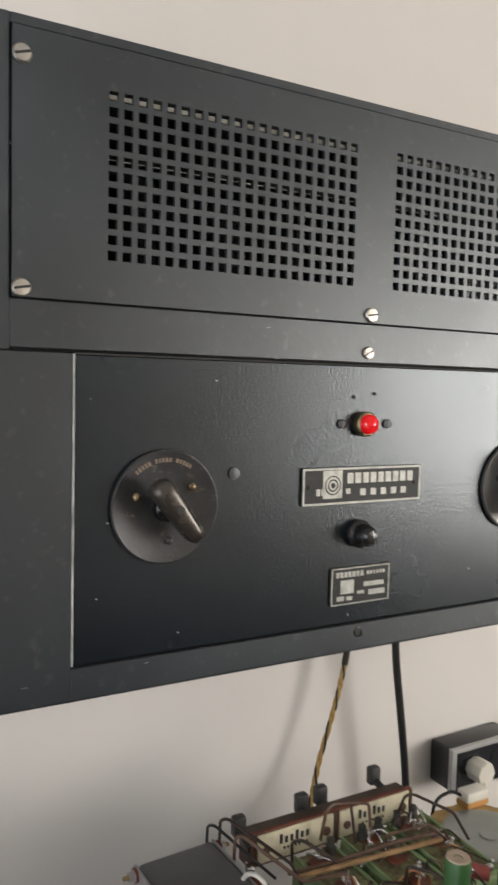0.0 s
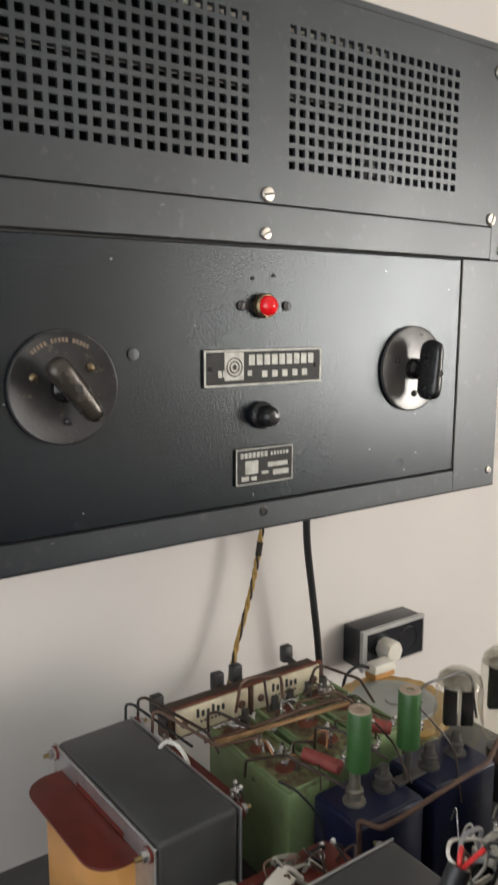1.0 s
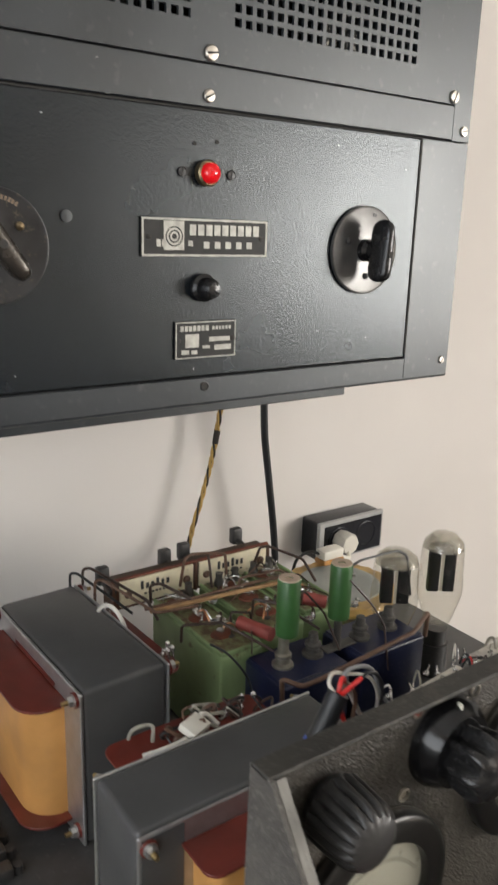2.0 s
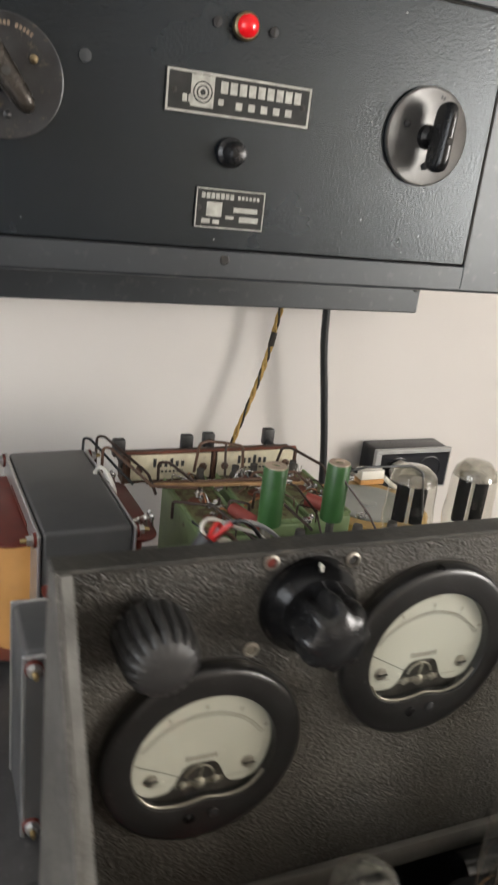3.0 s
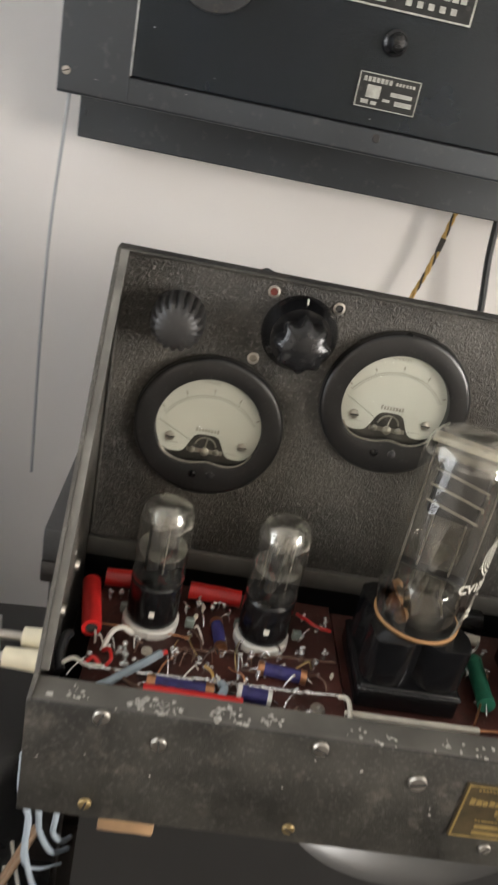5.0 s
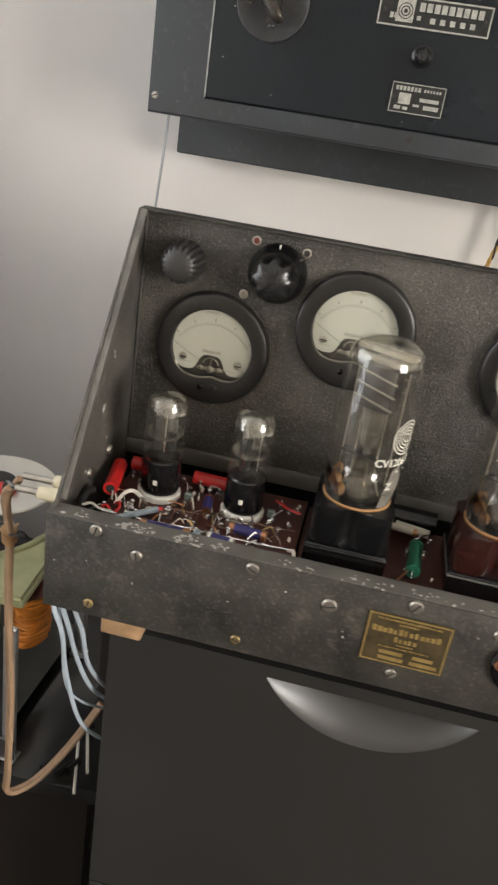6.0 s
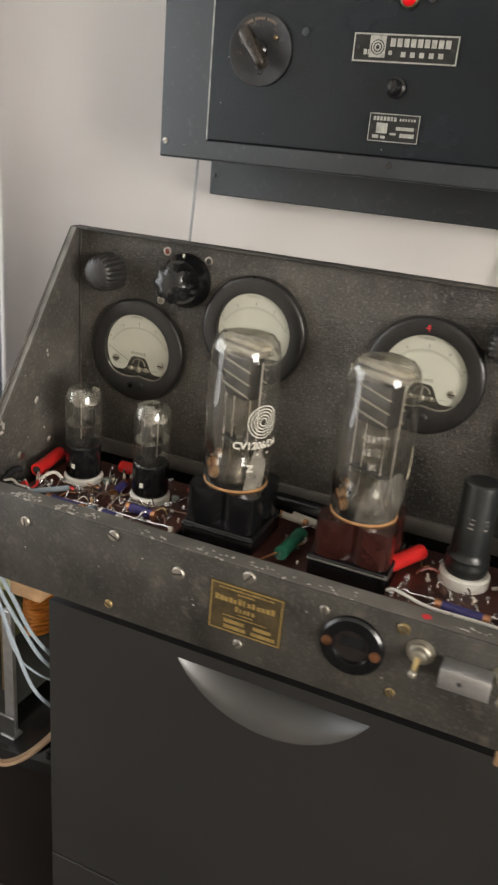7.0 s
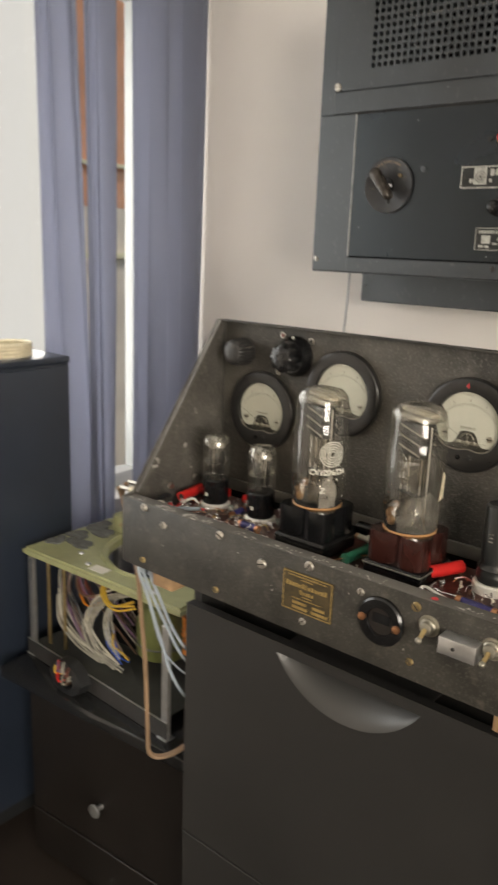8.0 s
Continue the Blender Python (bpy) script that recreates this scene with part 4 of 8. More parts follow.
part("centre_board", box(B(), -0.015, 0.219, -0.697, -0.530, DECK - 0.010, DECK - 0.006, 0.0006, 1), "paxolin", amp, "brown paxolin component board")

# screws of the apron
for x, z, m_, r in ((-0.205, 0.890, "nickel", 0.0062), (-0.163, 0.872, "nickel", 0.0058), (-0.050, 0.888, "nickel", 0.0062), (0.027, 0.868, "nickel", 0.0072), (0.104, 0.888, "nickel", 0.0068),
                    (-0.208, 0.803, "brass", 0.005), (-0.055, 0.803, "brass", 0.005), (0.098, 0.808, "nickel", 0.005), (0.182, 0.878, "nickel", 0.005), (0.257, 0.884, "brass", 0.006), (0.255, 0.812, "brass", 0.0048), (0.374, 0.873, "copper", 0.0055), (0.405, 0.808, "brass", 0.005)):
    screw(amp, x, AY, z, r, x * 9, m_)
# paint chips on the rim and side
ch = B()
rng = random.Random(11)


def flake(bm, m, r):
    """A thin ragged flake in the x-y plane of m."""
    n = rng.randint(6, 9)
    pts = []
    for i in range(n):
        q = r * rng.uniform(0.45, 1.25)
        pts.append((q * 1.4 * math.cos(2 * math.pi * i / n), q * math.sin(2 * math.pi * i / n)))
    lo = [bm.verts.new(m @ Vector((x, y, 0.00045))) for x, y in pts]
    bm.faces.new(lo)
    for k in range(n):
        a, b = pts[k], pts[(k + 1) % n]
        bm.faces.new([bm.verts.new(m @ Vector(p)) for p in ((a[0], a[1], 0.00045), (b[0], b[1], 0.00045), (b[0], b[1], -0.0003), (a[0], a[1], -0.0003))])


for c, n, sd in ((-0.170, 46, 0.009), (-0.1257, 18, 0.004), (-0.1122, 14, 0.004), (-0.086, 14, 0.004), (-0.225, 14, 0.006), (-0.020, 9, 0.006), (0.0, 8, 0.006), (0.05, 14, 0.012), (0.115, 16, 0.012), (0.20, 10, 0.03), (0.33, 12, 0.03)):
    for i in range(n):
        x = min(AX1 - 0.015, max(AX0 + 0.012, c + rng.gauss(0, sd)))
        y = AY + 0.0100 + rng.gauss(0, 0.0038)
        flake(ch, Matrix.Translation((x, min(max(y, AY + 0.003), AY + 0.023), ATOP)) @ Matrix.Rotation(rng.uniform(0, 6.28), 4, 'Z'), rng.choice((0.0006, 0.0009, 0.0013, 0.0018)) * rng.uniform(0.7, 1.2))
for i in range(12):
    x, z = rng.uniform(AX0 + 0.01, AX1 - 0.02), rng.uniform(0.80, 0.89)
    flake(ch, Matrix.Translation((x, AY, z)) @ Matrix.Rotation(math.pi / 2, 4, 'X') @ Matrix.Rotation(rng.uniform(0, 6.28), 4, 'Z'), rng.uniform(0.0004, 0.0010))
part("flaked_paint", ch, "chip", front, "flaked paint along the rim", kind="stuff")
ch = B()
for i in range(7):
    y = rng.uniform(-0.68, -0.56)
    z = 0.905 + rng.uniform(0.02, 0.95) * (y + 0.70) * 1.0
    flake(ch, Matrix.Translation((AX0 + 0.003, y, z)) @ Matrix.Rotation(math.pi / 2, 4, 'Y') @ Matrix.Rotation(rng.uniform(0, 6.28), 4, 'Z'), rng.choice((0.0008, 0.0010, 0.0016, 0.0034)))
for k in range(6):
    a = k * 1.05
    flake(ch, Matrix.Translation((AX0 + 0.003, -0.657 + 0.007 * math.cos(a), 0.938 + 0.007 * math.sin(a))) @ Matrix.Rotation(math.pi / 2, 4, 'Y') @ Matrix.Rotation(a, 4, 'Z'), 0.0030)
part("flaked_paint", ch, "chip", amp, "flaked spots on the side plate", kind="stuff")
for y_, z_ in ((-0.621, 0.891), (-0.562, 0.894)):
    hd_ = B()
    cyl(hd_, (AX0 + 0.003, y_, z_), (AX0 + 0.0065, y_, z_), 0.0062, 0.0050, 14)
    part("side_bolt", hd_, "nickel", amp, "bright bolt head in the side plate")
part("red_dot", lathe(B(), [(0.0045, 0), (0.0001, 0.0004)], (0.273, AY + 0.012, ATOP), 'Z', 14), "red_paint", front)

# maker's badge in gold on black
bx0, bx1, bz0, bz1 = 0.064, 0.143, 0.819, 0.875
bd = part("badge", box(B(), bx0, bx1, AY - 0.0018, AY, bz0, bz1, 0.0004, 1), "gold_ground", amp, "black and gold etched maker's badge")
g = B()
for a in ((bx0 + .001, bx1 - .001, bz1 - .0026, bz1 - .001), (bx0 + .001, bx1 - .001, bz0 + .001, bz0 + .0024), (bx0 + .001, bx0 + .0024, bz0 + .0024, bz1 - .0026), (bx1 - .0024, bx1 - .001, bz0 + .0024, bz1 - .0026)):
    box(g, a[0], a[1], AY - 0.0021, AY - 0.0017, a[2], a[3])
part("gold_border", g, "gold_plate", bd)
g = B()
w, h = bx1 - bx0, bz1 - bz0
rng = random.Random(3)
for v, u0, u1, n, th in ((0.90, 0.12, 0.88, 22, 0.035), (0.83, 0.38, 0.62, 6, 0.03), (0.68, 0.08, 0.90, 13, 0.10), (0.52, 0.36, 0.64, 5, 0.09), (0.42, 0.40, 0.60, 7, 0.025), (0.35, 0.2, 0.8, 18, 0.025)):
    for i in range(n):
        a = u0 + (u1 - u0) * i / n
        box(g, bx0 + w * a, bx0 + w * (a + (u1 - u0) / n * rng.uniform(0.5, 0.85)), AY - 0.0021, AY - 0.0017, bz0 + h * (v - th / 2), bz0 + h * (v + th * rng.uniform(0.3, 0.7)))
for v, u0, u1 in ((0.24, 0.22, 0.50), (0.24, 0.62, 0.86), (0.12, 0.22, 0.52), (0.12, 0.60, 0.92)):
    box(g, bx0 + w * u0, bx0 + w * u1, AY - 0.0021, AY - 0.0017, bz0 + h * (v - 0.035), bz0 + h * (v + 0.035))
part("gold_print", g, "gold_plate", bd, kind="stuff")

# round sockets in the apron
for cx, lens in ((0.213, False), (0.411, True)):
    rs = part("round_socket", lathe(B(), [(0.031, 0), (0.031, 0.004), (0.0285, 0.0062), (0.0185, 0.0062), (0.0175, 0.004), (0.0175, -0.012)], (cx, AY, 0.850), 'Y', 40), "bakelite", amp, "round black bakelite socket")
    part("socket_well", lathe(B(), [(0.0176, -0.014), (0.0176, 0.0012), (0.0001, 0.0008)], (cx, AY, 0.850), 'Y', 28), "meter_glass" if lens else "wenge", rs)
    if not lens:
        part("socket_opening", box(B(), cx - 0.013, cx + 0.013, AY - 0.0016, AY + 0.002, 0.846, 0.860, 0.002), "dark_inside", rs)
    for s in (-1, 1):
        part("contact_screw", lathe(B(), [(0.0055, 0), (0.005, 0.0035), (0.0001, 0.0042)], (cx + s * 0.0235, AY - 0.005, 0.850 - s * 0.001), 'Y', 8), "copper" if not lens else "brass", rs)
# toggle switches and the metal guard between them
for cx in (0.275, 0.351):
    nut = part("toggle_switch", lathe(B(), [(0.0132, 0), (0.0132, 0.0014), (0.0098, 0.0018), (0.0098, 0.0050), (0.0082, 0.0062), (0.0070, 0.0105), (0.0052, 0.0115), (0.0001, 0.0116)], (cx, AY, 0.866), 'Y', 28), "meter_metal", amp, "brass toggle switch")
    tg_ = part("toggle", cyl(B(), (cx, AY - 0.009, 0.8655), (cx - 0.001, AY - 0.021, 0.8570), 0.0030, 0.0024, 14), "brass", nut)
    part("toggle_tip", ball(B(), (cx - 0.0012, AY - 0.0225, 0.8560), 0.0040), "meter_metal", tg_, "worn ball tip")
gd = part("guard_block", box(B(), 0.296, 0.340, AY - 0.020, AY, 0.849, 0.8695, 0.0008, 2), "zinc", amp, "square aluminium guard block")
part("grub_screw", cyl(B(), (0.314, AY - 0.0206, 0.859), (0.314, AY - 0.019, 0.859), 0.0022, seg=12), "dark_slot", gd)


# ---- panel meters ----
def win(a):
    s = math.sin(a)
    r = 0.0465
    if s < 0:
        x = 0.036 * math.cos(a) / max(1e-3, -s)
        q = (0.0365 - 0.0035 * math.exp(-((x - 0.004) / 0.011) ** 2)) / max(1e-3, -s)
        r = (r ** -9 + q ** -9) ** (-1 / 9)
    return r


def meter(cx, cz, needle, mark=False):
    y = PY
    N = 72
    bm = B()
    prof = [(1, 0.0657, 0.0), (1, 0.0657, 0.0080), (1, 0.0651, 0.0098), (1, 0.0636, 0.0110), (1, 0.0610, 0.0116), (0, 1.05, 0.0121), (0, 1.015, 0.0117), (0, 1.0, 0.0100), (0, 1.0, 0.003)]
    rings = []
    for kind, k, h in prof:
        ring = []
        for i in range(N):
            a = 2 * math.pi * i / N
            r = k if kind else min(0.058, win(a) * k)
            ring.append(bm.verts.new((cx + r * math.cos(a), y - h, cz + r * math.sin(a))))
        rings.append(ring)
    for a, b in zip(rings, rings[1:]):
        for i in range(N):
            bm.faces.new((a[i], a[(i + 1) % N], b[(i + 1) % N], b[i]))
    mt = part("panel_meter", bm, "bezel", amp, "round black panel meter with a cream scale")
    # paler ring carries the painted glint of the worn edge
    part("rim_glint", lathe(B(), [(0.0657, 0.0), (0.0664, 0.002), (0.0657, 0.004)], (cx, y, cz), 'Y', 60), "glint_rim", mt, "worn rim, paler to stand for the glint along its edge")
    part("meter_well", lathe(B(), [(0.056, 0.0012), (0.0001, 0.0016)], (cx, y, cz), 'Y', 40), "dark_inside", mt)
    # dial with an arch cut for the movement
    dl = B()
    n = 60
    up, dn = [], []
    for i in range(n + 1):
        x = -0.0490 + 0.098 * i / n
        zt = math.sqrt(max(0, 0.0492 ** 2 - x * x))
        zl = -0.0285 + 0.012 * max(0, (abs(x) - 0.030) / 0.016) ** 2
        zl = max(zl, -math.sqrt(max(0, 0.0492 ** 2 - x * x)))
        zl += 0.0205 / (1 + math.exp((abs(x) - 0.0150) / 0.0022))
        up.append(dl.verts.new((cx + x, y - 0.0042, cz + zt)))
        dn.append(dl.verts.new((cx + x, y - 0.0042, cz + zl)))
    for i in range(n):
        dl.faces.new((up[i], up[i + 1], dn[i + 1], dn[i]))
    dl.normal_update()
    bmesh.ops.solidify(dl, geom=dl.faces[:], thickness=0.0008)
    dial = part("dial", dl, "cream_dial", mt, "cream dial with a fine black arc")
    sc = B()
    pz = cz - 0.0174
    for r, hw in ((0.0474, 0.0002), (0.0452, 0.00014)):
        ps = [(cx + r * math.cos(radians(a)), y - 0.0052, pz + r * math.sin(radians(a))) for a in range(33, 148, 3)]
        wire(sc, ps, hw, 4, smooth=False)
    for i in range(41):
        a = radians(33 + 114 * i / 40)
        L = 0.0042 if i % 10 == 0 else 0.0024
        m = Matrix.Translation((cx + (0.0452 + L / 2) * math.cos(a), y - 0.0052, pz + (0.0452 + L / 2) * math.sin(a))) @ Matrix.Rotation(-(a - math.pi / 2), 4, 'Y')
        box(sc, -0.00022, 0.00022, -0.0001, 0.0001, -L / 2, L / 2, m=m)
    for i in range(5):
        a = radians(36 + 108 * i / 4)
        m = Matrix.Translation((cx + 0.0518 * math.cos(a), y - 0.0052, pz + 0.0518 * math.sin(a))) @ Matrix.Rotation(-(a - math.pi / 2), 4, 'Y')
        box(sc, -0.0007, 0.0007, -0.0001, 0.0001, -0.0016, 0.0016, m=m)
    for i in range(8):
        x = cx - 0.0106 + 0.0027 * i
        box(sc, x, x + 0.0017, y - 0.0053, y - 0.0051, cz - 0.0056, cz - 0.0022 + (0.0006 if i in (0, 7) else 0))
    for i in range(5):
        box(sc, cx + 0.019 + 0.0022 * i, cx + 0.0204 + 0.0022 * i, y - 0.0053, y - 0.0051, cz - 0.0235, cz - 0.0227)
        box(sc, cx - 0.036 + 0.0024 * i, cx - 0.0345 + 0.0024 * i, y - 0.0053, y - 0.0051, cz - 0.0205, cz - 0.0197)
    part("scale", sc, "grey_ink", dial, kind="stuff")
    aw = letters("AMPERES", 0.0042)
    wid = max(v_.co.x for v_ in aw.verts)
    bmesh.ops.transform(aw, matrix=Matrix.Translation((cx - wid / 2, y - 0.0053, cz + 0.0418)) @ Matrix.Rotation(math.pi / 2, 4, 'X'), verts=aw.verts[:])
    part("unit_word", aw, "grey_ink", dial, smooth=0)
    nd = B()
    a = radians(needle)
    wire(nd, [(cx, y - 0.0075, cz - 0.022), (cx + 0.050 * math.cos(a), y - 0.0075, cz - 0.022 + 0.050 * math.sin(a))], 0.0002, 5, smooth=False)
    part("needle", nd, "ink", mt)
    mv = B()
    for dx, dz, r in ((-0.0115, -0.0245, 0.0030), (0.0, -0.0252, 0.0042), (0.0105, -0.0242, 0.0030)):
        lathe(mv, [(r, 0.002), (r, 0.0052), (r * 0.5, 0.0066), (0.0001, 0.0068)], (cx + dx, y, cz + dz), 'Y', 12)
    box(mv, cx - 0.017, cx + 0.017, y - 0.0042, y - 0.002, cz - 0.0275, cz - 0.0220, 0.0008, 1)
    wire(mv, [(cx + 0.0095 * math.cos(radians(q)), y - 0.0040, cz - 0.021 + 0.0095 * math.sin(radians(q))) for q in range(10, 175, 20)], 0.0009, 6)
    wire(mv, [(cx, y - 0.0045, cz - 0.021), (cx + 0.001, y - 0.0048, cz - 0.0125)], 0.0008, 5, smooth=False)
    part("movement_plate", box(B(), cx - 0.030, cx + 0.030, y - 0.0026, y - 0.0018, cz - 0.0335, cz - 0.0085), "movement_dark", mt)
    # pale wire paints the light on the bezel's lower chamfer
    lw = [(cx + 0.987 * win(radians(q)) * math.cos(radians(q)), y - 0.0096, cz + 0.987 * win(radians(q)) * math.sin(radians(q))) for q in range(206, 336, 3)]
    part("lit_lip", wire(B(), lw, 0.0009, 6), "meter_metal", mt, "pale strip for the lit lower chamfer of the bezel")
    part("movement", mv, "meter_metal", mt, "dull brass and nickel meter movement")
    for dx in (-0.0325, 0.0325):
        s = part("dial_screw", lathe(B(), [(0.0044, 0.004), (0.0044, 0.0062), (0.0001, 0.0072)], (cx + dx, y, cz - 0.0145), 'Y', 14), "nickel", dial)
        part("slot", box(B(), cx + dx - 0.0038, cx + dx + 0.0038, y - 0.0073, y - 0.0066, cz - 0.0151, cz - 0.0139), "dark_slot", s)
    for dx, dz in ((-0.0075, -0.045), (0.0085, -0.044)):
        part("zero_screw", lathe(B(), [(0.0037, 0.0105), (0.0037, 0.0128), (0.0001, 0.0140)], (cx + dx, y, cz + dz), 'Y', 12), "bakelite" if dx < 0 else "steel_dial", mt)
    gl = B()
    vs = [gl.verts.new((cx + win(2 * math.pi * i / N) * math.cos(2 * math.pi * i / N), y - 0.0088, cz + win(2 * math.pi * i / N) * math.sin(2 * math.pi * i / N))) for i in range(N)]
    gl.faces.new(vs)
    part("glass", gl, "meter_glass", mt, "flat meter glass").visible_shadow = False
    if mark:
        tx = letters("4", 0.011)
        bmesh.ops.transform(tx, matrix=Matrix.Translation((cx - 0.003, y - 0.0123, cz + 0.0545)) @ Matrix.Rotation(math.pi / 2, 4, 'X'), verts=tx.verts[:])
        part("red_figure", tx, "red_paint", mt, "hand-painted red figure 4", smooth=0)
    return mt


meter(-0.1605, 1.0175, 152)
meter(-0.0050, 1.0685, 150)
meter(0.2000, 1.0560, 150, True)
meter(0.3560, 1.0100, 152)

# knobs and small holes of the meter panel
def ribbed_knob(cx, cz):
    wv = lambda a, h: 1.0 - (0.13 * (0.5 + 0.5 * math.cos(18 * a)) ** 2.2 * min(1.0, max(0.0, (0.0425 - h) / 0.005)) if h > 0.009 else 0)
    return part("ribbed_knob", lathe(B(), [(0.017, 0.0), (0.0226, 0.008), (0.0228, 0.013), (0.0224, 0.020), (0.0220, 0.027), (0.0214, 0.0325), (0.0200, 0.0372), (0.0170, 0.0410), (0.0115, 0.0434), (0.0055, 0.0442), (0.0001, 0.0444)], (cx, PY, cz), 'Y', 126, wv), "knob_black", amp, "satin black ribbed control knob")


ribbed_knob(-0.2015, 1.1125)
ribbed_knob(0.283, 1.109)


def star_knob(cx, cz):
    base = part("selector_dial", lathe(B(), [(0.0325, 0), (0.0325, 0.004), (0.030, 0.010), (0.026, 0.016), (0.0255, 0.0175), (0.0001, 0.018)], (cx, PY, cz), 'Y', 56), "bakelite", amp, "glossy black selector knob on a skirted dial")
    wv = lambda a, h: 1 + 0.15 * math.cos(8 * a) * max(0, 1 - max(0, (h - 0.034) / 0.0135) ** 1.5)
    part("star_grip", lathe(B(), [(0.0165, 0.016), (0.0185, 0.019), (0.0198, 0.026), (0.0204, 0.034), (0.0202, 0.039), (0.0190, 0.0430), (0.0150, 0.0458), (0.0070, 0.0474), (0.0001, 0.0478)], (cx, PY, cz), 'Y', 98, wv), "satin_bakelite", base, "satin star-shaped grip")
    part("index_line", box(B(), cx - 0.0006, cx + 0.0006, PY - 0.0125, PY - 0.009, cz + 0.027, cz + 0.0325), "print_white", base)


star_knob(-0.100, 1.1150)
for x, z, mt_ in ((-0.128, 1.146, "nickel"), (-0.072, 1.142, "nickel"), (-0.134, 1.086, "nickel")):
    sp = part("spacer_ring", lathe(B(), [(0.0052, 0), (0.0052, 0.0012), (0.0034, 0.0016), (0.0034, -0.001)], (x, PY, z), 'Y', 16), mt_, amp)
    part("ring_hole", lathe(B(), [(0.0036, 0.0002), (0.0001, 0.0004)], (x, PY, z), 'Y', 12), "red_fibre" if x < -0.127 and z > 1.1 else "dark_slot" if x > -0.1 else "meter_metal", sp)
tx = letters("4", 0.011)
bmesh.ops.transform(tx, matrix=Matrix.Translation((0.286, PY - 0.0008, 1.074)) @ Matrix.Rotation(math.pi / 2, 4, 'X'), verts=tx.verts[:])
part("red_figure", tx, "red_paint", amp, "hand-painted red figure 4", smooth=0)


# ---- valves ----
def small_valve(cx, cy, turn=0.0):
    z = DECK
    part("valve_socket", lathe(B(), [(0.0243, 0), (0.0243, 0.0066), (0.0230, 0.0079), (0.0001, 0.0080)], (cx, cy, z), 'Z', 48, lambda a, h: 1 - 0.06 * max(0, math.cos(4 * a + 0.6)) ** 12), "ceramic", amp, "white ceramic valve holder")
    v = thing("small_valve", (cx, cy, z + 0.0081), "small clear glass valve on a black base in a white holder", "valve", "small glass valves")
    part("base", lathe(B(), [(0.0205, 0.0), (0.0218, 0.003), (0.0218, 0.0385), (0.0200, 0.0410), (0.0001, 0.0411)], (cx, cy, z + 0.0081), 'Z', 32), "bakelite", v)
    zb = z + 0.048
    part("bulb", lathe(B(), [(0.0205, -0.001), (0.0222, 0.004), (0.0222, 0.009), (0.0210, 0.015), (0.0222, 0.022), (0.0222, 0.056), (0.0214, 0.0640), (0.0186, 0.0705), (0.0130, 0.0738), (0.0060, 0.0747), (0.0001, 0.0749)], (cx, cy, zb), 'Z', 36, caps=False), "valve_glass", v, "clear glass bulb")
    part("getter", lathe(B(), [(0.0213, 0.0590), (0.0205, 0.0640), (0.0178, 0.0700), (0.0126, 0.0730), (0.0058, 0.0740), (0.0001, 0.0742)], (cx, cy, zb), 'Z', 32, caps=False), "mirror_film", v, "milky getter film")
    gf = B()
    prof = [(0.0215, 0.0540), (0.0211, 0.0590), (0.0203, 0.0635), (0.0176, 0.0692), (0.0124, 0.0724), (0.0076, 0.0732)]
    grid = []
    for i in range(37):
        a = 2 * math.pi * i / 36
        low = 2.3 - 2.2 * math.cos(a - radians(-55)) + 0.3 * math.sin(7 * a + turn)
        row = []
        for k in range(8):
            w_ = min(4.999, max(0.0, low + (4.8 - low) * k / 7))
            p_, q_ = prof[int(w_)], prof[int(w_) + 1]
            f_ = w_ - int(w_)
            r_ = p_[0] + (q_[0] - p_[0]) * f_
            row.append(gf.verts.new((cx + r_ * math.cos(a), cy + r_ * math.sin(a), zb + p_[1] + (q_[1] - p_[1]) * f_)))
        grid.append(row)
    for g0, g1 in zip(grid, grid[1:]):
        for k in range(7):
            gf.faces.new((g0[k], g1[k], g1[k + 1], g0[k + 1]))
    part("getter_flash", gf, "getter_film", v, "silvery getter patch in the crown")
    md = lathe(B(), [(0.0001, -0.0004), (0.0200, -0.0004), (0.0200, 0.0006), (0.0001, 0.0007)], (0, 0, 0), 'Z', 24)
    bmesh.ops.transform(md, matrix=Matrix.Translation((cx, cy, zb + 0.030)) @ Matrix.Rotation(radians(8), 4, 'X'), verts=md.verts[:])
    part("mica_disc", md, "mica_sheet", v, "pale mica disc")
    an = B()
    for dx in (-0.0075, 0.0075):
        box(an, -0.0052, 0.0052, -0.0042, 0.0042, 0.008, 0.047, 0.002, m=Matrix.Translation((cx, cy, zb)) @ Matrix.Rotation(turn, 4, 'Z') @ Matrix.Translation((dx, 0, 0)))
    part("anodes", an, "anode", v)
    part("upper_cage", box(B(), -0.0105, 0.0105, -0.0062, 0.0062, 0.033, 0.0545, 0.0015, 1, m=Matrix.Translation((cx, cy, zb)) @ Matrix.Rotation(turn - 0.5, 4, 'Z')), "mica_sheet", v, "pale sheet cage")
    sp = B()
    for a in range(4):
        q = a * math.pi / 2 + turn
        wire(sp, [(cx + 0.011 * math.cos(q), cy + 0.011 * math.sin(q), zb + 0.010), (cx + 0.011 * math.cos(q), cy + 0.011 * math.sin(q), zb + 0.056)], 0.0006, 5, smooth=False)
    part("support_rods", sp, "nickel", v)
    part("printed_mark", box(B(), cx - 0.0022, cx + 0.0022, cy - 0.0224, cy - 0.0214, z + 0.022, z + 0.0275), "print_white", v)
    return v


small_valve(-0.1825, -0.589, 0.3)
small_valve(-0.0860, -0.590, 1.1)


def wrap(bm, cx, cy, r, z, angle, slant=0.0):
    """Bends flat writing round an upright cylinder at the given angle."""
    for v in bm.verts:
        x, h = v.co.x, v.co.y
        a = angle + x / r
        v.co = Vector((cx + r * math.cos(a), cy + r * math.sin(a), z + h))
    return bm


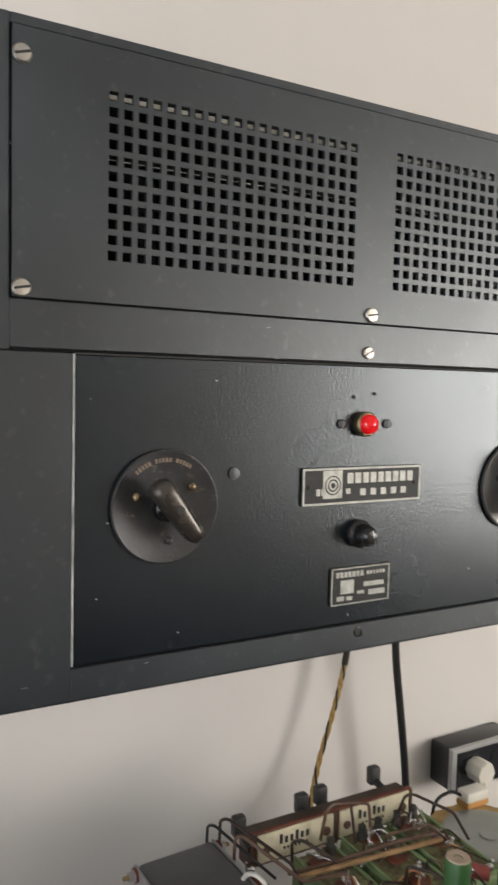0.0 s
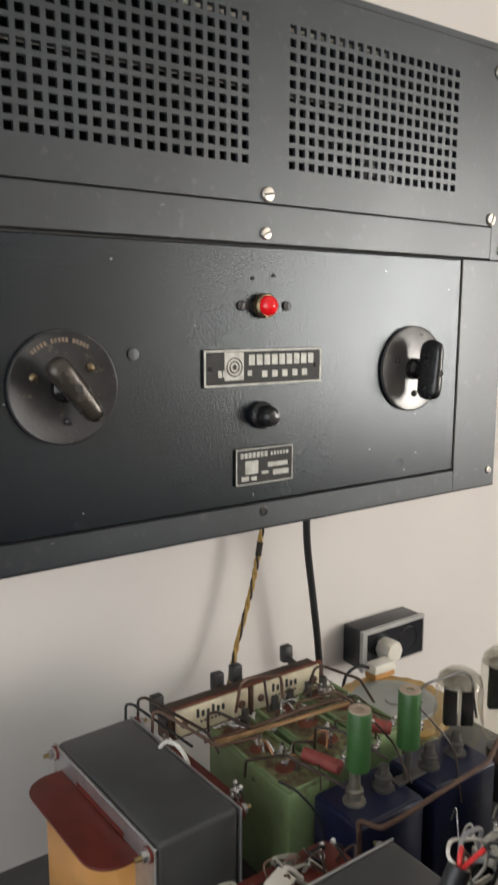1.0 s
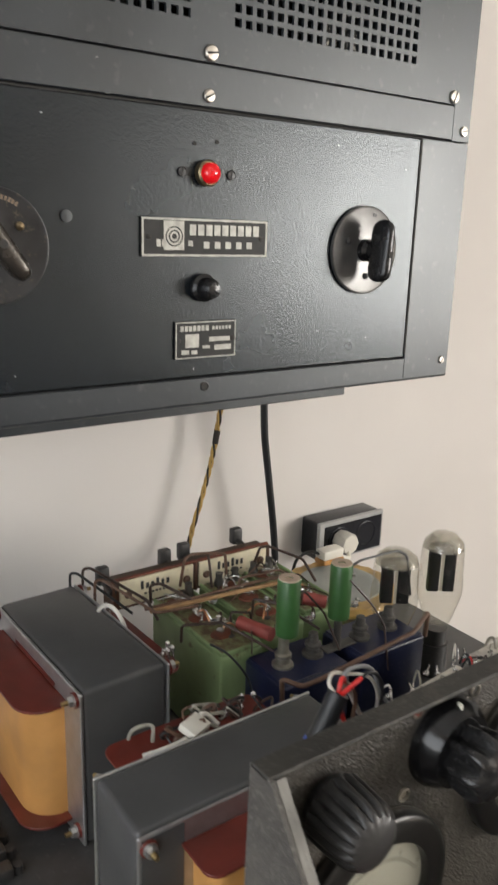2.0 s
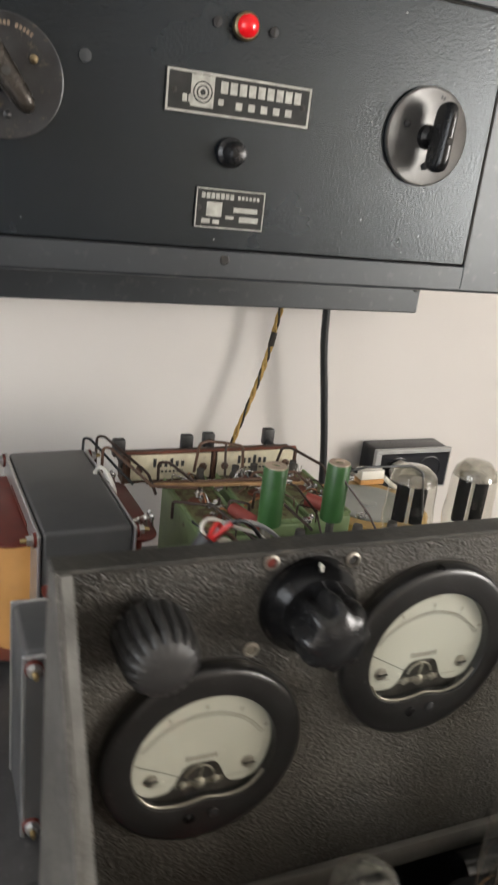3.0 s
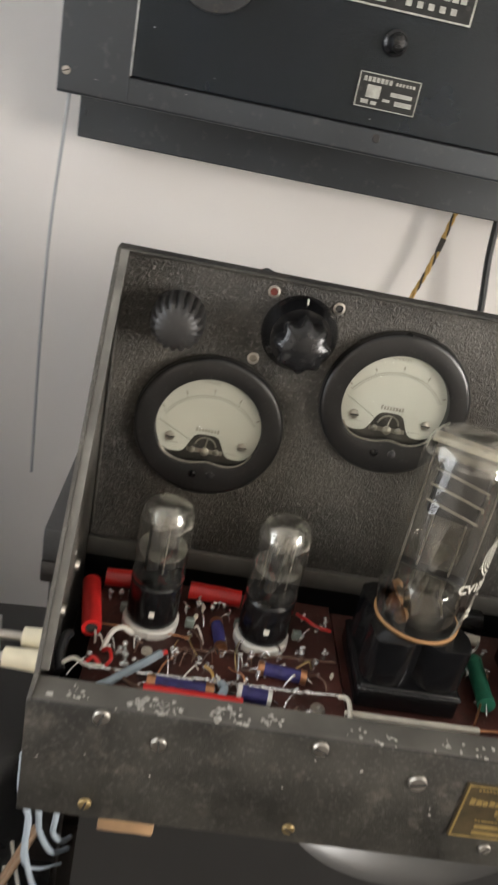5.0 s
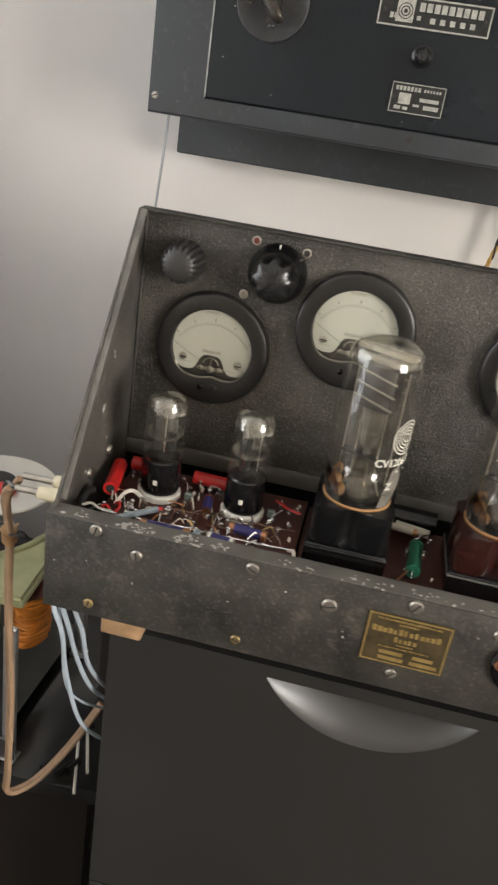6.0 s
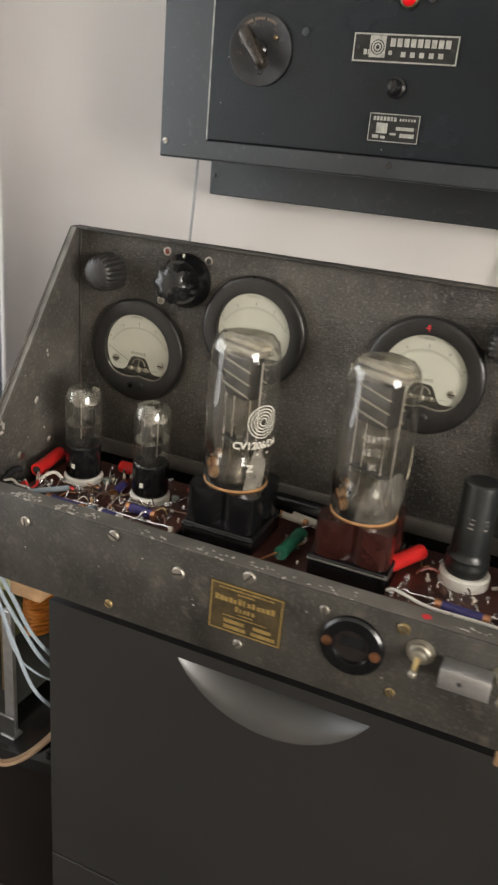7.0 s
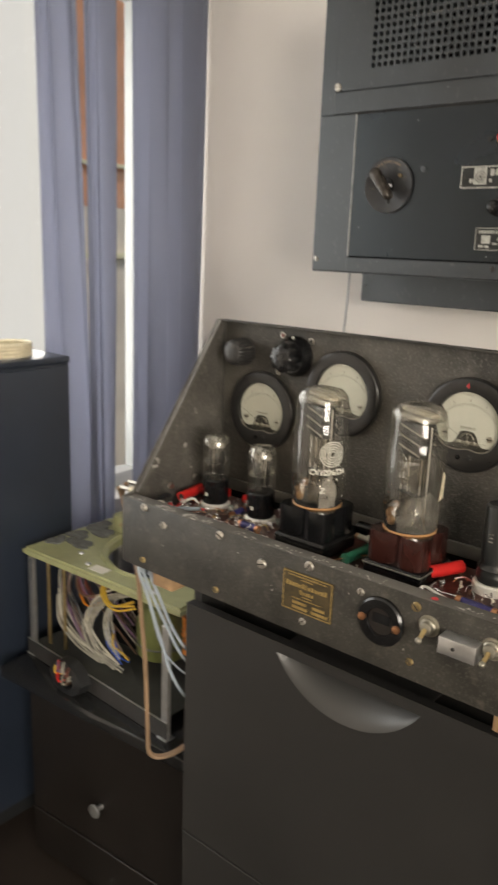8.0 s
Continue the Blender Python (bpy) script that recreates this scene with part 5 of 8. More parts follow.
def power_valve(cx, cy, material, label, emblem, emb_angle):
    z = DECK - 0.004
    s = part("valve_holder", box(B(), cx - 0.0425, cx + 0.0425, cy - 0.0425, cy + 0.0425, z, z + 0.024, 0.003, 3), "bakelite", amp, "square black valve holder")
    # on the brown valve's holder the pale rim paints a line of sheen
    part("holder_rim", box(B(), cx - 0.0432, cx + 0.0432, cy - 0.0432, cy + 0.0432, z + 0.0185, z + 0.0215, 0.001, 1), "satin_bakelite" if emblem else "pale_lit_edge", s)
    v = thing("power_valve", (cx, cy, z + 0.024), label, "valve", "power valves")
    bb = B()
    # square moulded base with a groove in the middle of each side
    pts = []
    h_ = 0.041
    for k in range(4):
        c_, s_ = math.cos(k * math.pi / 2), math.sin(k * math.pi / 2)
        for i in range(13):
            u = (i / 6 - 1) * 0.036
            d = h_ - 0.0085 * math.exp(-(u / 0.0075) ** 2) - 0.0020 * abs(u / 0.036) ** 6
            pts.append((cx + c_ * d - s_ * u, cy + s_ * d + c_ * u))
    prism(bb, pts, z + 0.0245, z + 0.067, 'Z')
    bmesh.ops.bevel(bb, geom=[e for e in bb.edges if abs(e.verts[0].co.z - e.verts[1].co.z) < 1e-6], offset=0.0014, segments=2, affect='EDGES')
    part("base", bb, material, v)
    zb = z + 0.067
    part("cement_ring", lathe(B(), [(0.0352, 0), (0.0356, 0.0018), (0.0343, 0.0026), (0.0335, 0.001)], (cx, cy, zb), 'Z', 44, caps=False), "orange_ring", v, "orange cement ring")
    part("bulb", lathe(B(), [(0.0340, 0.001), (0.0362, 0.012), (0.0388, 0.030), (0.0390, 0.104), (0.0376, 0.116), (0.0366, 0.124), (0.0364, 0.148), (0.0340, 0.159), (0.0270, 0.1665), (0.012, 0.1700), (0.0001, 0.1705)], (cx, cy, zb), 'Z', 56, caps=False), "valve_glass", v, "tall clear glass bulb")
    part("getter", lathe(B(), [(0.0352, 0.1500), (0.0346, 0.1545), (0.0332, 0.1585), (0.0266, 0.1655), (0.012, 0.1690), (0.0001, 0.1696)], (cx, cy, zb), 'Z', 44, caps=False), "valve_haze", v)
    R = Matrix.Translation((cx, cy, zb)) @ Matrix.Rotation(radians(-26), 4, 'Z')
    part("ceramic_bar", box(B(), -0.031, 0.031, -0.0065, 0.0065, 0.1545, 0.1595, 0.0012, m=R), "mica", v, "cream ceramic bar")
    shine = box(B(), -0.027, 0.027, -0.011, 0.011, 0.1455, 0.1535, 0.003, m=R)
    part("top_clamp", shine, "meter_metal", v, "bright top clamp")
    an = B()
    box(an, -0.0195, 0.0195, -0.0115, 0.0115, 0.098, 0.144, 0.004, m=R)
    a_ = part("anode", an, "anode", v, "dark grey anode box")
    rb = B()
    for h in (0.106, 0.1195, 0.133):
        T = R @ Matrix.Translation((0, 0, h)) @ Matrix.Rotation(radians(9), 4, 'Y')
        box(rb, -0.0218, 0.0218, -0.0128, -0.0114, 0, 0.0022, 0.0004, 1, m=T)
        box(rb, -0.0218, 0.0218, 0.0114, 0.0128, 0, 0.0022, 0.0004, 1, m=T)

    part("anode_ribs", rb, "meter_metal", a_)
    rd = B()
    for x in (-0.027, -0.013, 0.013, 0.027):
        p = [R @ Vector((x, 0, 0.022)), R @ Vector((x, 0, 0.142))]
        wire(rd, p, 0.0009, 6, smooth=False)
    part("support_rods", rd, "nickel", v)
    part("lower_support", box(B(), -0.026, 0.026, -0.006, 0.006, 0.0445, 0.0465, 0.0008, 1, m=R), "anode", v)
    part("base_disc", lathe(B(), [(0.0332, 0.0), (0.0332, 0.0036), (0.0001, 0.0040)], (cx, cy, zb), 'Z', 32), "dark_inside", v)
    part("glass_stem", lathe(B(), [(0.016, 0.0), (0.014, 0.012), (0.0085, 0.022), (0.0085, 0.036), (0.011, 0.040), (0.0001, 0.041)], (cx, cy, zb), 'Z', 24), "stem_glass", v, "pale glass stem")
    part("ceramic_cup", lathe(B(), [(0.0035, 0.040), (0.0035, 0.052), (0.006, 0.058), (0.0105, 0.064), (0.0112, 0.068), (0.0085, 0.069), (0.0001, 0.066)], (cx, cy, zb), 'Z', 24), "mica_sheet", v, "frosted inner cup")
    part("inner_screen", lathe(B(), [(0.0175, 0.062), (0.0185, 0.080), (0.0175, 0.098)], (cx, cy, zb), 'Z', 28, caps=False), "dome_glass", v)
    gw = B()
    for k in range(3):
        a = k * 1.25
        wire(gw, [(cx + 0.022 * math.cos(a), cy + 0.022 * math.sin(a), zb + 0.002), (cx + 0.014 * math.cos(a), cy + 0.014 * math.sin(a), zb + 0.024), (cx + 0.010 * math.cos(a), cy + 0.010 * math.sin(a), zb + 0.045)], 0.001, 5)
    part("lead_wires", gw, "nickel", v)
    for dx, dy, dz, r in ((-0.0245, -0.0090, 0.017, 0.0070), (-0.0190, -0.0170, 0.011, 0.0060), (-0.0235, 0.0010, 0.026, 0.0052)):
        part("getter_pellet", ball(B(), (cx + dx, cy + dy, zb + dz), r, 1, 1, 1.25), "getter_brown", v, "scorched brown getter pellet")
    part("getter_clip", box(B(), cx - 0.0255, cx - 0.0215, cy - 0.016, cy - 0.002, zb + 0.0285, zb + 0.0298), "nickel", v)
    part("reflector_cup", lathe(B(), [(0.0285, 0.006), (0.0300, 0.026), (0.0255, 0.038), (0.016, 0.0425), (0.0001, 0.044)], (cx, cy, zb), 'Z', 32, caps=False), "dome_glass", v, "grey inner glass dome")

    def film(name, mid, half, top, material, label):
        """A dome-shaped film inside the foot of the bulb, round the angle mid."""
        fm, cols_ = B(), []
        for i in range(25):
            w_ = -1 + i / 12
            up_ = 0.004 + (top - 0.004) * math.sqrt(max(0.0, 1 - w_ * w_)) * (1 + 0.05 * math.sin(9 * w_))
            col = []
            for j in range(7):
                hh = 0.003 + (up_ - 0.003) * j / 6
                rr_ = 0.0336 + 0.0046 * min(1, hh / 0.03)
                a_2 = mid + half * w_
                col.append(fm.verts.new((cx + rr_ * math.cos(a_2), cy + rr_ * math.sin(a_2), zb + hh)))
            cols_.append(col)
        for c0, c1 in zip(cols_, cols_[1:]):
            for j in range(6):
                fm.faces.new((c0[j], c1[j], c1[j + 1], c0[j + 1]))
        part(name, fm, material, v, label)

    if emblem:
        film("mirror_patch", radians(-32), 0.36, 0.052, "silver_streak", "silvery film low in the bulb, its reflected streak put in as pale haze")
    else:
        film("mirror_patch", radians(-38), 0.95, 0.058, "mirror_patch", "silvery mirror film low in the bulb")
    film("amber_patch", radians(195), 0.8, 0.040, "amber_film", "brown amber film low in the bulb")
    if emblem:
        em = B()
        for r in (0.0182, 0.0149, 0.0116, 0.0083, 0.0050):
            n = 44
            ri = [em.verts.new((r * math.cos(2 * math.pi * i / n), r * math.sin(2 * math.pi * i / n), 0)) for i in range(n)]
            ro = [em.verts.new(((r - 0.0013) * math.cos(2 * math.pi * i / n), (r - 0.0013) * math.sin(2 * math.pi * i / n), 0)) for i in range(n)]
            for i in range(n):
                em.faces.new((ri[i], ri[(i + 1) % n], ro[(i + 1) % n], ro[i]))
        part("printed_rings", wrap(em, cx, cy, 0.0393, zb + 0.082, emb_angle), "print_white", v, "printed white concentric rings", smooth=0)
        t_ = letters("CV1206/DA", 0.0112, 0.0, 0.00035)
        part("printed_type", wrap(t_, cx, cy, 0.0393, zb + 0.056, emb_angle - 0.10), "print_white", v, "printed white type number", smooth=0)
        part("printed_letter", wrap(letters("Z", 0.0110, 0.0, 0.0004), cx, cy, 0.0393, zb + 0.030, emb_angle - 0.30), "print_white", v, smooth=0)
        d_ = B()
        for x, h in ((-0.004, -0.010), (0.009, -0.010), (-0.010, -0.024)):
            for q in ((x - 0.0016, h - 0.0006), (x - 0.0006, h - 0.0016)):
                w_, k_ = (0.0032, 0.0012) if q[0] == x - 0.0016 else (0.0012, 0.0032)
                f = [d_.verts.new((q[0] + i * w_, q[1] + j * k_, 0)) for i, j in ((0, 0), (1, 0), (1, 1), (0, 1))]
                d_.faces.new(f)
        part("printed_marks", wrap(d_, cx, cy, 0.0393, zb + 0.056, emb_angle), "print_white", v, smooth=0)
    else:
        d_ = B()
        for j, (n, h, s) in enumerate(((6, 0.014, 0.0075), (5, 0.0, 0.008), (2, -0.014, 0.0065))):
            for i in range(n):
                x = (i - n / 2) * s * 0.62
                f = [d_.verts.new((x + a * s * 0.4, h + b * s, 0)) for a, b in ((0, 0), (1, 0), (1, 1), (0, 1))]
                d_.faces.new(f)
        part("faded_print", wrap(d_, cx, cy, 0.0393, zb + 0.078, emb_angle), "faint_print", v, "faded printed bars", smooth=0)
        lb = B()
        f = [lb.verts.new(p) for p in ((-0.006, -0.019, 0), (0.006, -0.016, 0), (0.009, 0.012, 0), (0.000, 0.020, 0))]
        lb.faces.new(f)
        part("torn_label", wrap(lb, cx, cy, 0.0394, zb + 0.066, radians(2)), "cream_label", v, "torn scrap of cream label", smooth=0)
    return v


power_valve(0.0325, -0.610, "bakelite", "tall glass power valve with white printed rings, black base", True, radians(-30))
power_valve(0.1790, -0.606, "brown_bakelite", "tall clear glass power valve on a red-brown base", False, radians(-75))


def coated_valve(cx, cy):
    z = DECK
    part("valve_socket", lathe(B(), [(0.0265, 0), (0.0265, 0.011), (0.0245, 0.0135), (0.0001, 0.0136)], (cx, cy, z), 'Z', 28), "ceramic", amp, "white ceramic valve holder")
    v = thing("black_valve", (cx, cy, z + 0.0136), "black-coated metal valve in a white holder", "valve", "black valves")
    part("shell", lathe(B(), [(0.0212, 0), (0.0228, 0.004), (0.0228, 0.012), (0.0218, 0.014), (0.0224, 0.019), (0.0200, 0.023), (0.0194, 0.027), (0.0192, 0.097), (0.0185, 0.1012), (0.0162, 0.1030), (0.0120, 0.1025), (0.0001, 0.1018)], (cx, cy, z + 0.0137), 'Z', 36), "black_shell", v)
    d_ = B()
    for j in range(3):
        for i, u in enumerate((-0.011, 0.006)):
            f = [d_.verts.new((u + a * (0.006 - 0.002 * i), -0.005 * j + b * 0.0016, 0)) for a, b in ((0, 0), (1, 0), (1, 1), (0, 1))]
            d_.faces.new(f)
    part("printed_bars", wrap(d_, cx, cy, 0.0197, z + 0.080, radians(-75)), "faint_print", v, smooth=0)
    return v


coated_valve(0.2895, -0.579)
coated_valve(0.3830, -0.579)


# ---- small components on the boards ----
def axial(name, p0, p1, r, material, capmat, leads, label, bands=()):
    """A cylindrical component with end caps and wire leads."""
    p0, p1 = Vector(p0), Vector(p1)
    d = (p1 - p0)
    u = d.normalized()
    o = part(name, cyl(B(), p0 + d * 0.12, p1 - d * 0.12, r, seg=18), material, amp, label)
    for a, b in ((p0, p0 + d * 0.125), (p1, p1 - d * 0.125)):
        part("end_cap", cyl(B(), a, b, r * 1.08, seg=16), capmat, o)
    part("lead", wire(B(), [p0, p0 - u * leads + Vector((0, 0, -0.004))], 0.0007, 5, smooth=False), "solder", o)
    part("lead", wire(B(), [p1, p1 + u * leads + Vector((0, 0, -0.004))], 0.0007, 5, smooth=False), "solder", o)
    for t, bmat in bands:
        part("band", cyl(B(), p0 + d * t, p0 + d * (t + 0.07), r * 1.04, seg=16), bmat, o)
    return o


ZC = DECK + 0.006
axial("resistor", (-0.178, -0.667, ZC), (-0.126, -0.668, ZC), 0.0058, "blue_body", "copper", 0.006, "dark blue wire-wound resistor")
axial("resistor", (-0.107, -0.664, ZC), (-0.080, -0.667, ZC), 0.0060, "blue_body", "ceramic", 0.006, "short blue resistor with white ends")
axial("resistor", (-0.090, -0.634, ZC), (-0.050, -0.638, ZC), 0.0055, "blue_body", "copper", 0.006, "dark blue wire-wound resistor")
axial("resistor", (-0.126, -0.583, ZC), (-0.121, -0.618, ZC), 0.0052, "blue_body", "copper", 0.005, "dark blue wire-wound resistor")
axial("resistor", (0.108, -0.585, ZC), (0.104, -0.640, ZC), 0.0072, "green_body", "green_body", 0.008, "dark green resistor")
axial("resistor", (0.072, -0.560, ZC + 0.004), (0.108, -0.566, ZC + 0.004), 0.004, "mica", "copper", 0.004, "small tan resistor")
axial("resistor", (0.272, -0.648, ZC), (0.326, -0.652, ZC), 0.0055, "blue_body", "copper", 0.006, "dark blue wire-wound resistor")
axial("resistor", (0.346, -0.648, ZC), (0.408, -0.655, ZC), 0.0060, "blue_body", "copper", 0.006, "dark blue wire-wound resistor")
axial("resistor", (0.330, -0.672, ZC), (0.360, -0.676, ZC), 0.0048, "lightblue_body", "lightblue_body", 0.008, "light blue resistor with colour bands", ((0.2, "yellow_paper"), (0.35, "red_paint"), (0.5, "red_paint")))


def red_cap(p0, p1, r):
    o = part("capacitor", cyl(B(), p0, p1, r, seg=20), "red_sleeve", amp, "red sleeved capacitor")
    p0, p1 = Vector(p0), Vector(p1)
    part("sleeve_end", cyl(B(), p0 + (p0 - p1).normalized() * 0.0004, p0 + (p1 - p0) * 0.03, r * 0.6, seg=14), "dark_slot", o)


red_cap((-0.2285, -0.622, ZC + 0.006), (-0.2385, -0.562, ZC + 0.006), 0.0082)
red_cap((-0.228, -0.548, ZC + 0.004), (-0.192, -0.546, ZC + 0.004), 0.0082)
red_cap((-0.152, -0.549, ZC + 0.004), (-0.105, -0.552, ZC + 0.004), 0.0078)
red_cap((-0.180, -0.686, ZC + 0.008), (-0.105, -0.687, ZC + 0.008), 0.0058)
part("black_lead", wire(B(), [(-0.244, -0.632, DECK + 0.012), (-0.2465, -0.640, DECK + 0.014), (-0.2475, -0.655, DECK + 0.010), (-0.2440, -0.668, DECK + 0.006)], 0.0040, 10), "black_cable", amp, "thick black sleeved lead")
red_cap((0.214, -0.612, ZC + 0.006), (0.240, -0.566, ZC + 0.008), 0.0088)

# bus bars, solder joints and hook-up wires
rng = random.Random(21)


def bus(x0, x1, y0, y1, h, r, lumps, material="solder"):
    """A straight tinned wire with lumps of solder along it."""
    n = max(6, int((x1 - x0) / 0.009))
    pts = [(x0 + (x1 - x0) * i / n, y0 + (y1 - y0) * i / n + rng.uniform(-0.0007, 0.0007), DECK + h + rng.uniform(-0.0004, 0.0005)) for i in range(n + 1)]
    w_ = wire(B(), pts, r, 6, 3)
    for q in pts:
        if rng.random() < lumps:
            ball(w_, q, rng.uniform(0.0014, 0.0030), rng.uniform(1.0, 2.2), 1, 0.9, 1)
    part("bus_wire", w_, material, amp, "bare tinned bus wire" if material == "solder" else "")


def turret(x, y, k, material="solder"):
    """A soldered tag: a bent lug with an uneven blob and a wire stub."""
    t_ = B()
    lean = rng.uniform(-0.25, 0.25)
    cyl(t_, (x, y, DECK), (x + 0.004 * lean, y, DECK + 0.0085 * k), 0.0016 * k, 0.0011 * k, 8)
    for i in range(4):
        h = rng.uniform(0.002, 0.0105) * k
        ball(t_, (x + rng.uniform(-0.0020, 0.0020) * k, y + rng.uniform(-0.0018, 0.0018) * k, DECK + h), rng.uniform(0.0012, 0.0029) * k, rng.uniform(0.8, 1.3), 1, rng.uniform(0.7, 1.3), 1)
    part("solder_tag", t_, material, amp)


def hookup(pts, r, material):
    part("hookup_wire", wire(B(), [(x, y, DECK + h) for x, y, h in pts], r, 7), material, amp)


bus(-0.222, -0.023, -0.6595, -0.654, 0.006, 0.0013, 0.75)
bus(-0.163, -0.106, -0.624, -0.620, 0.006, 0.0008, 0.1, "brown_wire")
bus(-0.100, -0.024, -0.619, -0.614, 0.006, 0.0008, 0.2, "brown_wire")
bus(-0.104, -0.050, -0.6375, -0.640, 0.005, 0.0008, 0.2, "brown_wire")
bus(-0.228, -0.150, -0.605, -0.607, 0.004, 0.0007, 0.2, "copper")
bus(0.226, 0.432, -0.667, -0.669, 0.006, 0.0014, 0.8)
bus(0.240, 0.430, -0.640, -0.642, 0.005, 0.0010, 0.6)
for x, y, k in ((-0.200, -0.638, 1.25), (-0.197, -0.652, 1.1), (-0.190, -0.621, 0.9), (-0.158, -0.6345, 1.2), (-0.138, -0.634, 1.1), (-0.133, -0.641, 0.9), (-0.104, -0.606, 0.9),
                (-0.095, -0.620, 1.1), (-0.072, -0.616, 0.9), (-0.0515, -0.605, 0.9), (-0.041, -0.619, 1.2), (-0.148, -0.606, 0.8), (-0.220, -0.568, 0.8), (-0.142, -0.559, 1.0),
                (-0.129, -0.562, 1.0), (-0.118, -0.5575, 0.9), (-0.0497, -0.5864, 0.8), (-0.046, -0.560, 0.9), (-0.100, -0.651, 0.9), (-0.060, -0.655, 0.9), (-0.224, -0.648, 0.9)):
    turret(x, y, k)
for x, y in ((-0.1488, -0.588), (-0.206, -0.580), (-0.1060, -0.580), (-0.054, -0.584)):
    part("socket_tag", box(B(), x - 0.004, x + 0.004, y - 0.003, y + 0.003, DECK, DECK + 0.009, 0.001, 1), "pale_tag", amp, "dull pale green tag")
part("eyelet", lathe(B(), [(0.0048, 0), (0.0045, 0.0016), (0.0022, 0.0016), (0.0020, 0.0002)], (-0.1814, -0.6268, DECK), 'Z', 16), "mica", amp)
part("board_screw", lathe(B(), [(0.0062, 0), (0.0055, 0.0020), (0.0012, 0.0026), (0.0001, 0.0014)], (-0.0415, -0.6653, DECK), 'Z', 16), "nickel", amp)
for pts, r, mt_ in ((((-0.238, -0.692, 0.004), (-0.213, -0.682, 0.009), (-0.190, -0.660, 0.010), (-0.170, -0.637, 0.009)), 0.0034, "grey_sleeve"),
                    (((-0.170, -0.637, 0.009), (-0.166, -0.633, 0.008)), 0.0022, "red_sleeve"),
                    (((-0.140, -0.684, 0.004), (-0.124, -0.680, 0.009), (-0.118, -0.668, 0.010), (-0.120, -0.658, 0.006)), 0.0034, "grey_sleeve"),
                    (((-0.217, -0.637, 0.004), (-0.212, -0.623, 0.011), (-0.204, -0.617, 0.013), (-0.195, -0.616, 0.007)), 0.0022, "white_glue"),
                    (((-0.244, -0.664, 0.010), (-0.236, -0.658, 0.011), (-0.226, -0.660, 0.008), (-0.214, -0.658, 0.007)), 0.0016, "white_glue"),
                    (((-0.216, -0.638, 0.005), (-0.211, -0.642, 0.010), (-0.208, -0.650, 0.008), (-0.212, -0.655, 0.004)), 0.0016, "red_sleeve"),
                    (((-0.228, -0.655, 0.004), (-0.222, -0.652, 0.009), (-0.216, -0.655, 0.006)), 0.0018, "red_sleeve")):
    hookup(pts, r, mt_)
for pts, r, mt_ in ((((-0.206, -0.660, 0.006), (-0.200, -0.668, 0.009), (-0.190, -0.673, 0.008), (-0.175, -0.676, 0.004)), 0.0018, "brown_wire"),
                    (((-0.134, -0.643, 0.008), (-0.129, -0.650, 0.010), (-0.125, -0.657, 0.006)), 0.0012, "yellow_cloth"),
                    (((-0.147, -0.606, 0.006), (-0.148, -0.616, 0.009), (-0.144, -0.626, 0.008), (-0.139, -0.633, 0.006)), 0.0007, "brass"),
                    (((-0.109, -0.610, 0.006), (-0.107, -0.630, 0.010), (-0.107, -0.652, 0.006)), 0.0010, "solder"),
                    (((-0.105, -0.602, 0.004), (-0.110, -0.628, 0.012), (-0.108, -0.640, 0.006)), 0.0007, "brass"),
                    (((-0.024, -0.654, 0.006), (-0.018, -0.660, 0.009), (-0.018, -0.676, 0.006), (-0.022, -0.682, 0.003)), 0.0020, "mica"),
                    (((-0.160, -0.636, 0.005), (-0.166, -0.646, 0.008), (-0.170, -0.656, 0.006)), 0.0009, "copper")):
    hookup(pts, r, mt_)
for pts, r, mt_ in ((((-0.052, -0.556, 0.006), (-0.046, -0.565, 0.009), (-0.036, -0.572, 0.008), (-0.022, -0.574, 0.006)), 0.0016, "red_sleeve"),
                    (((-0.020, -0.667, 0.002), (0.020, -0.669, 0.0035), (0.060, -0.6685, 0.0035), (0.090, -0.668, 0.0035)), 0.0030, "mica"),
                    (((0.088, -0.668, 0.0035), (0.110, -0.666, 0.003), (0.128, -0.672, 0.003)), 0.0014, "copper"),
                    (((0.236, -0.672, 0.006), (0.262, -0.684, 0.008), (0.276, -0.686, 0.006)), 0.0052, "ceramic"),
                    (((0.224, -0.650, 0.006), (0.234, -0.655, 0.012), (0.270, -0.665, 0.010), (0.33, -0.664, 0.009), (0.43, -0.668, 0.007)), 0.0018, "white_glue"),
                    (((0.262, -0.682, 0.006), (0.290, -0.676, 0.009), (0.315, -0.684, 0.006), (0.335, -0.673, 0.006)), 0.0014, "white_glue")):
    hookup(pts, r, mt_)
for pts, r, mt_ in ((((0.246, -0.600, 0.010), (0.256, -0.592, 0.012), (0.266, -0.590, 0.008)), 0.0016, "red_fibre"),
                    (((0.320, -0.592, 0.008), (0.345, -0.585, 0.012), (0.356, -0.600, 0.010), (0.352, -0.620, 0.006)), 0.0020, "loom_grey"),
                    (((0.330, -0.570, 0.012), (0.352, -0.568, 0.013)), 0.0050, "loom_grey"),
                    (((0.118, -0.600, 0.004), (0.104, -0.630, 0.006), (0.088, -0.662, 0.004)), 0.0010, "copper"),
                    (((0.120, -0.560, 0.008), (0.112, -0.575, 0.012), (0.104, -0.580, 0.008)), 0.0012, "solder")):
    hookup(pts, r, mt_)
part("ceramic_resistor", cyl(B(), (0.085, -0.548, DECK + 0.006), (0.122, -0.556, DECK + 0.006), 0.0050, seg=16), "mica", amp, "cream ceramic resistor")
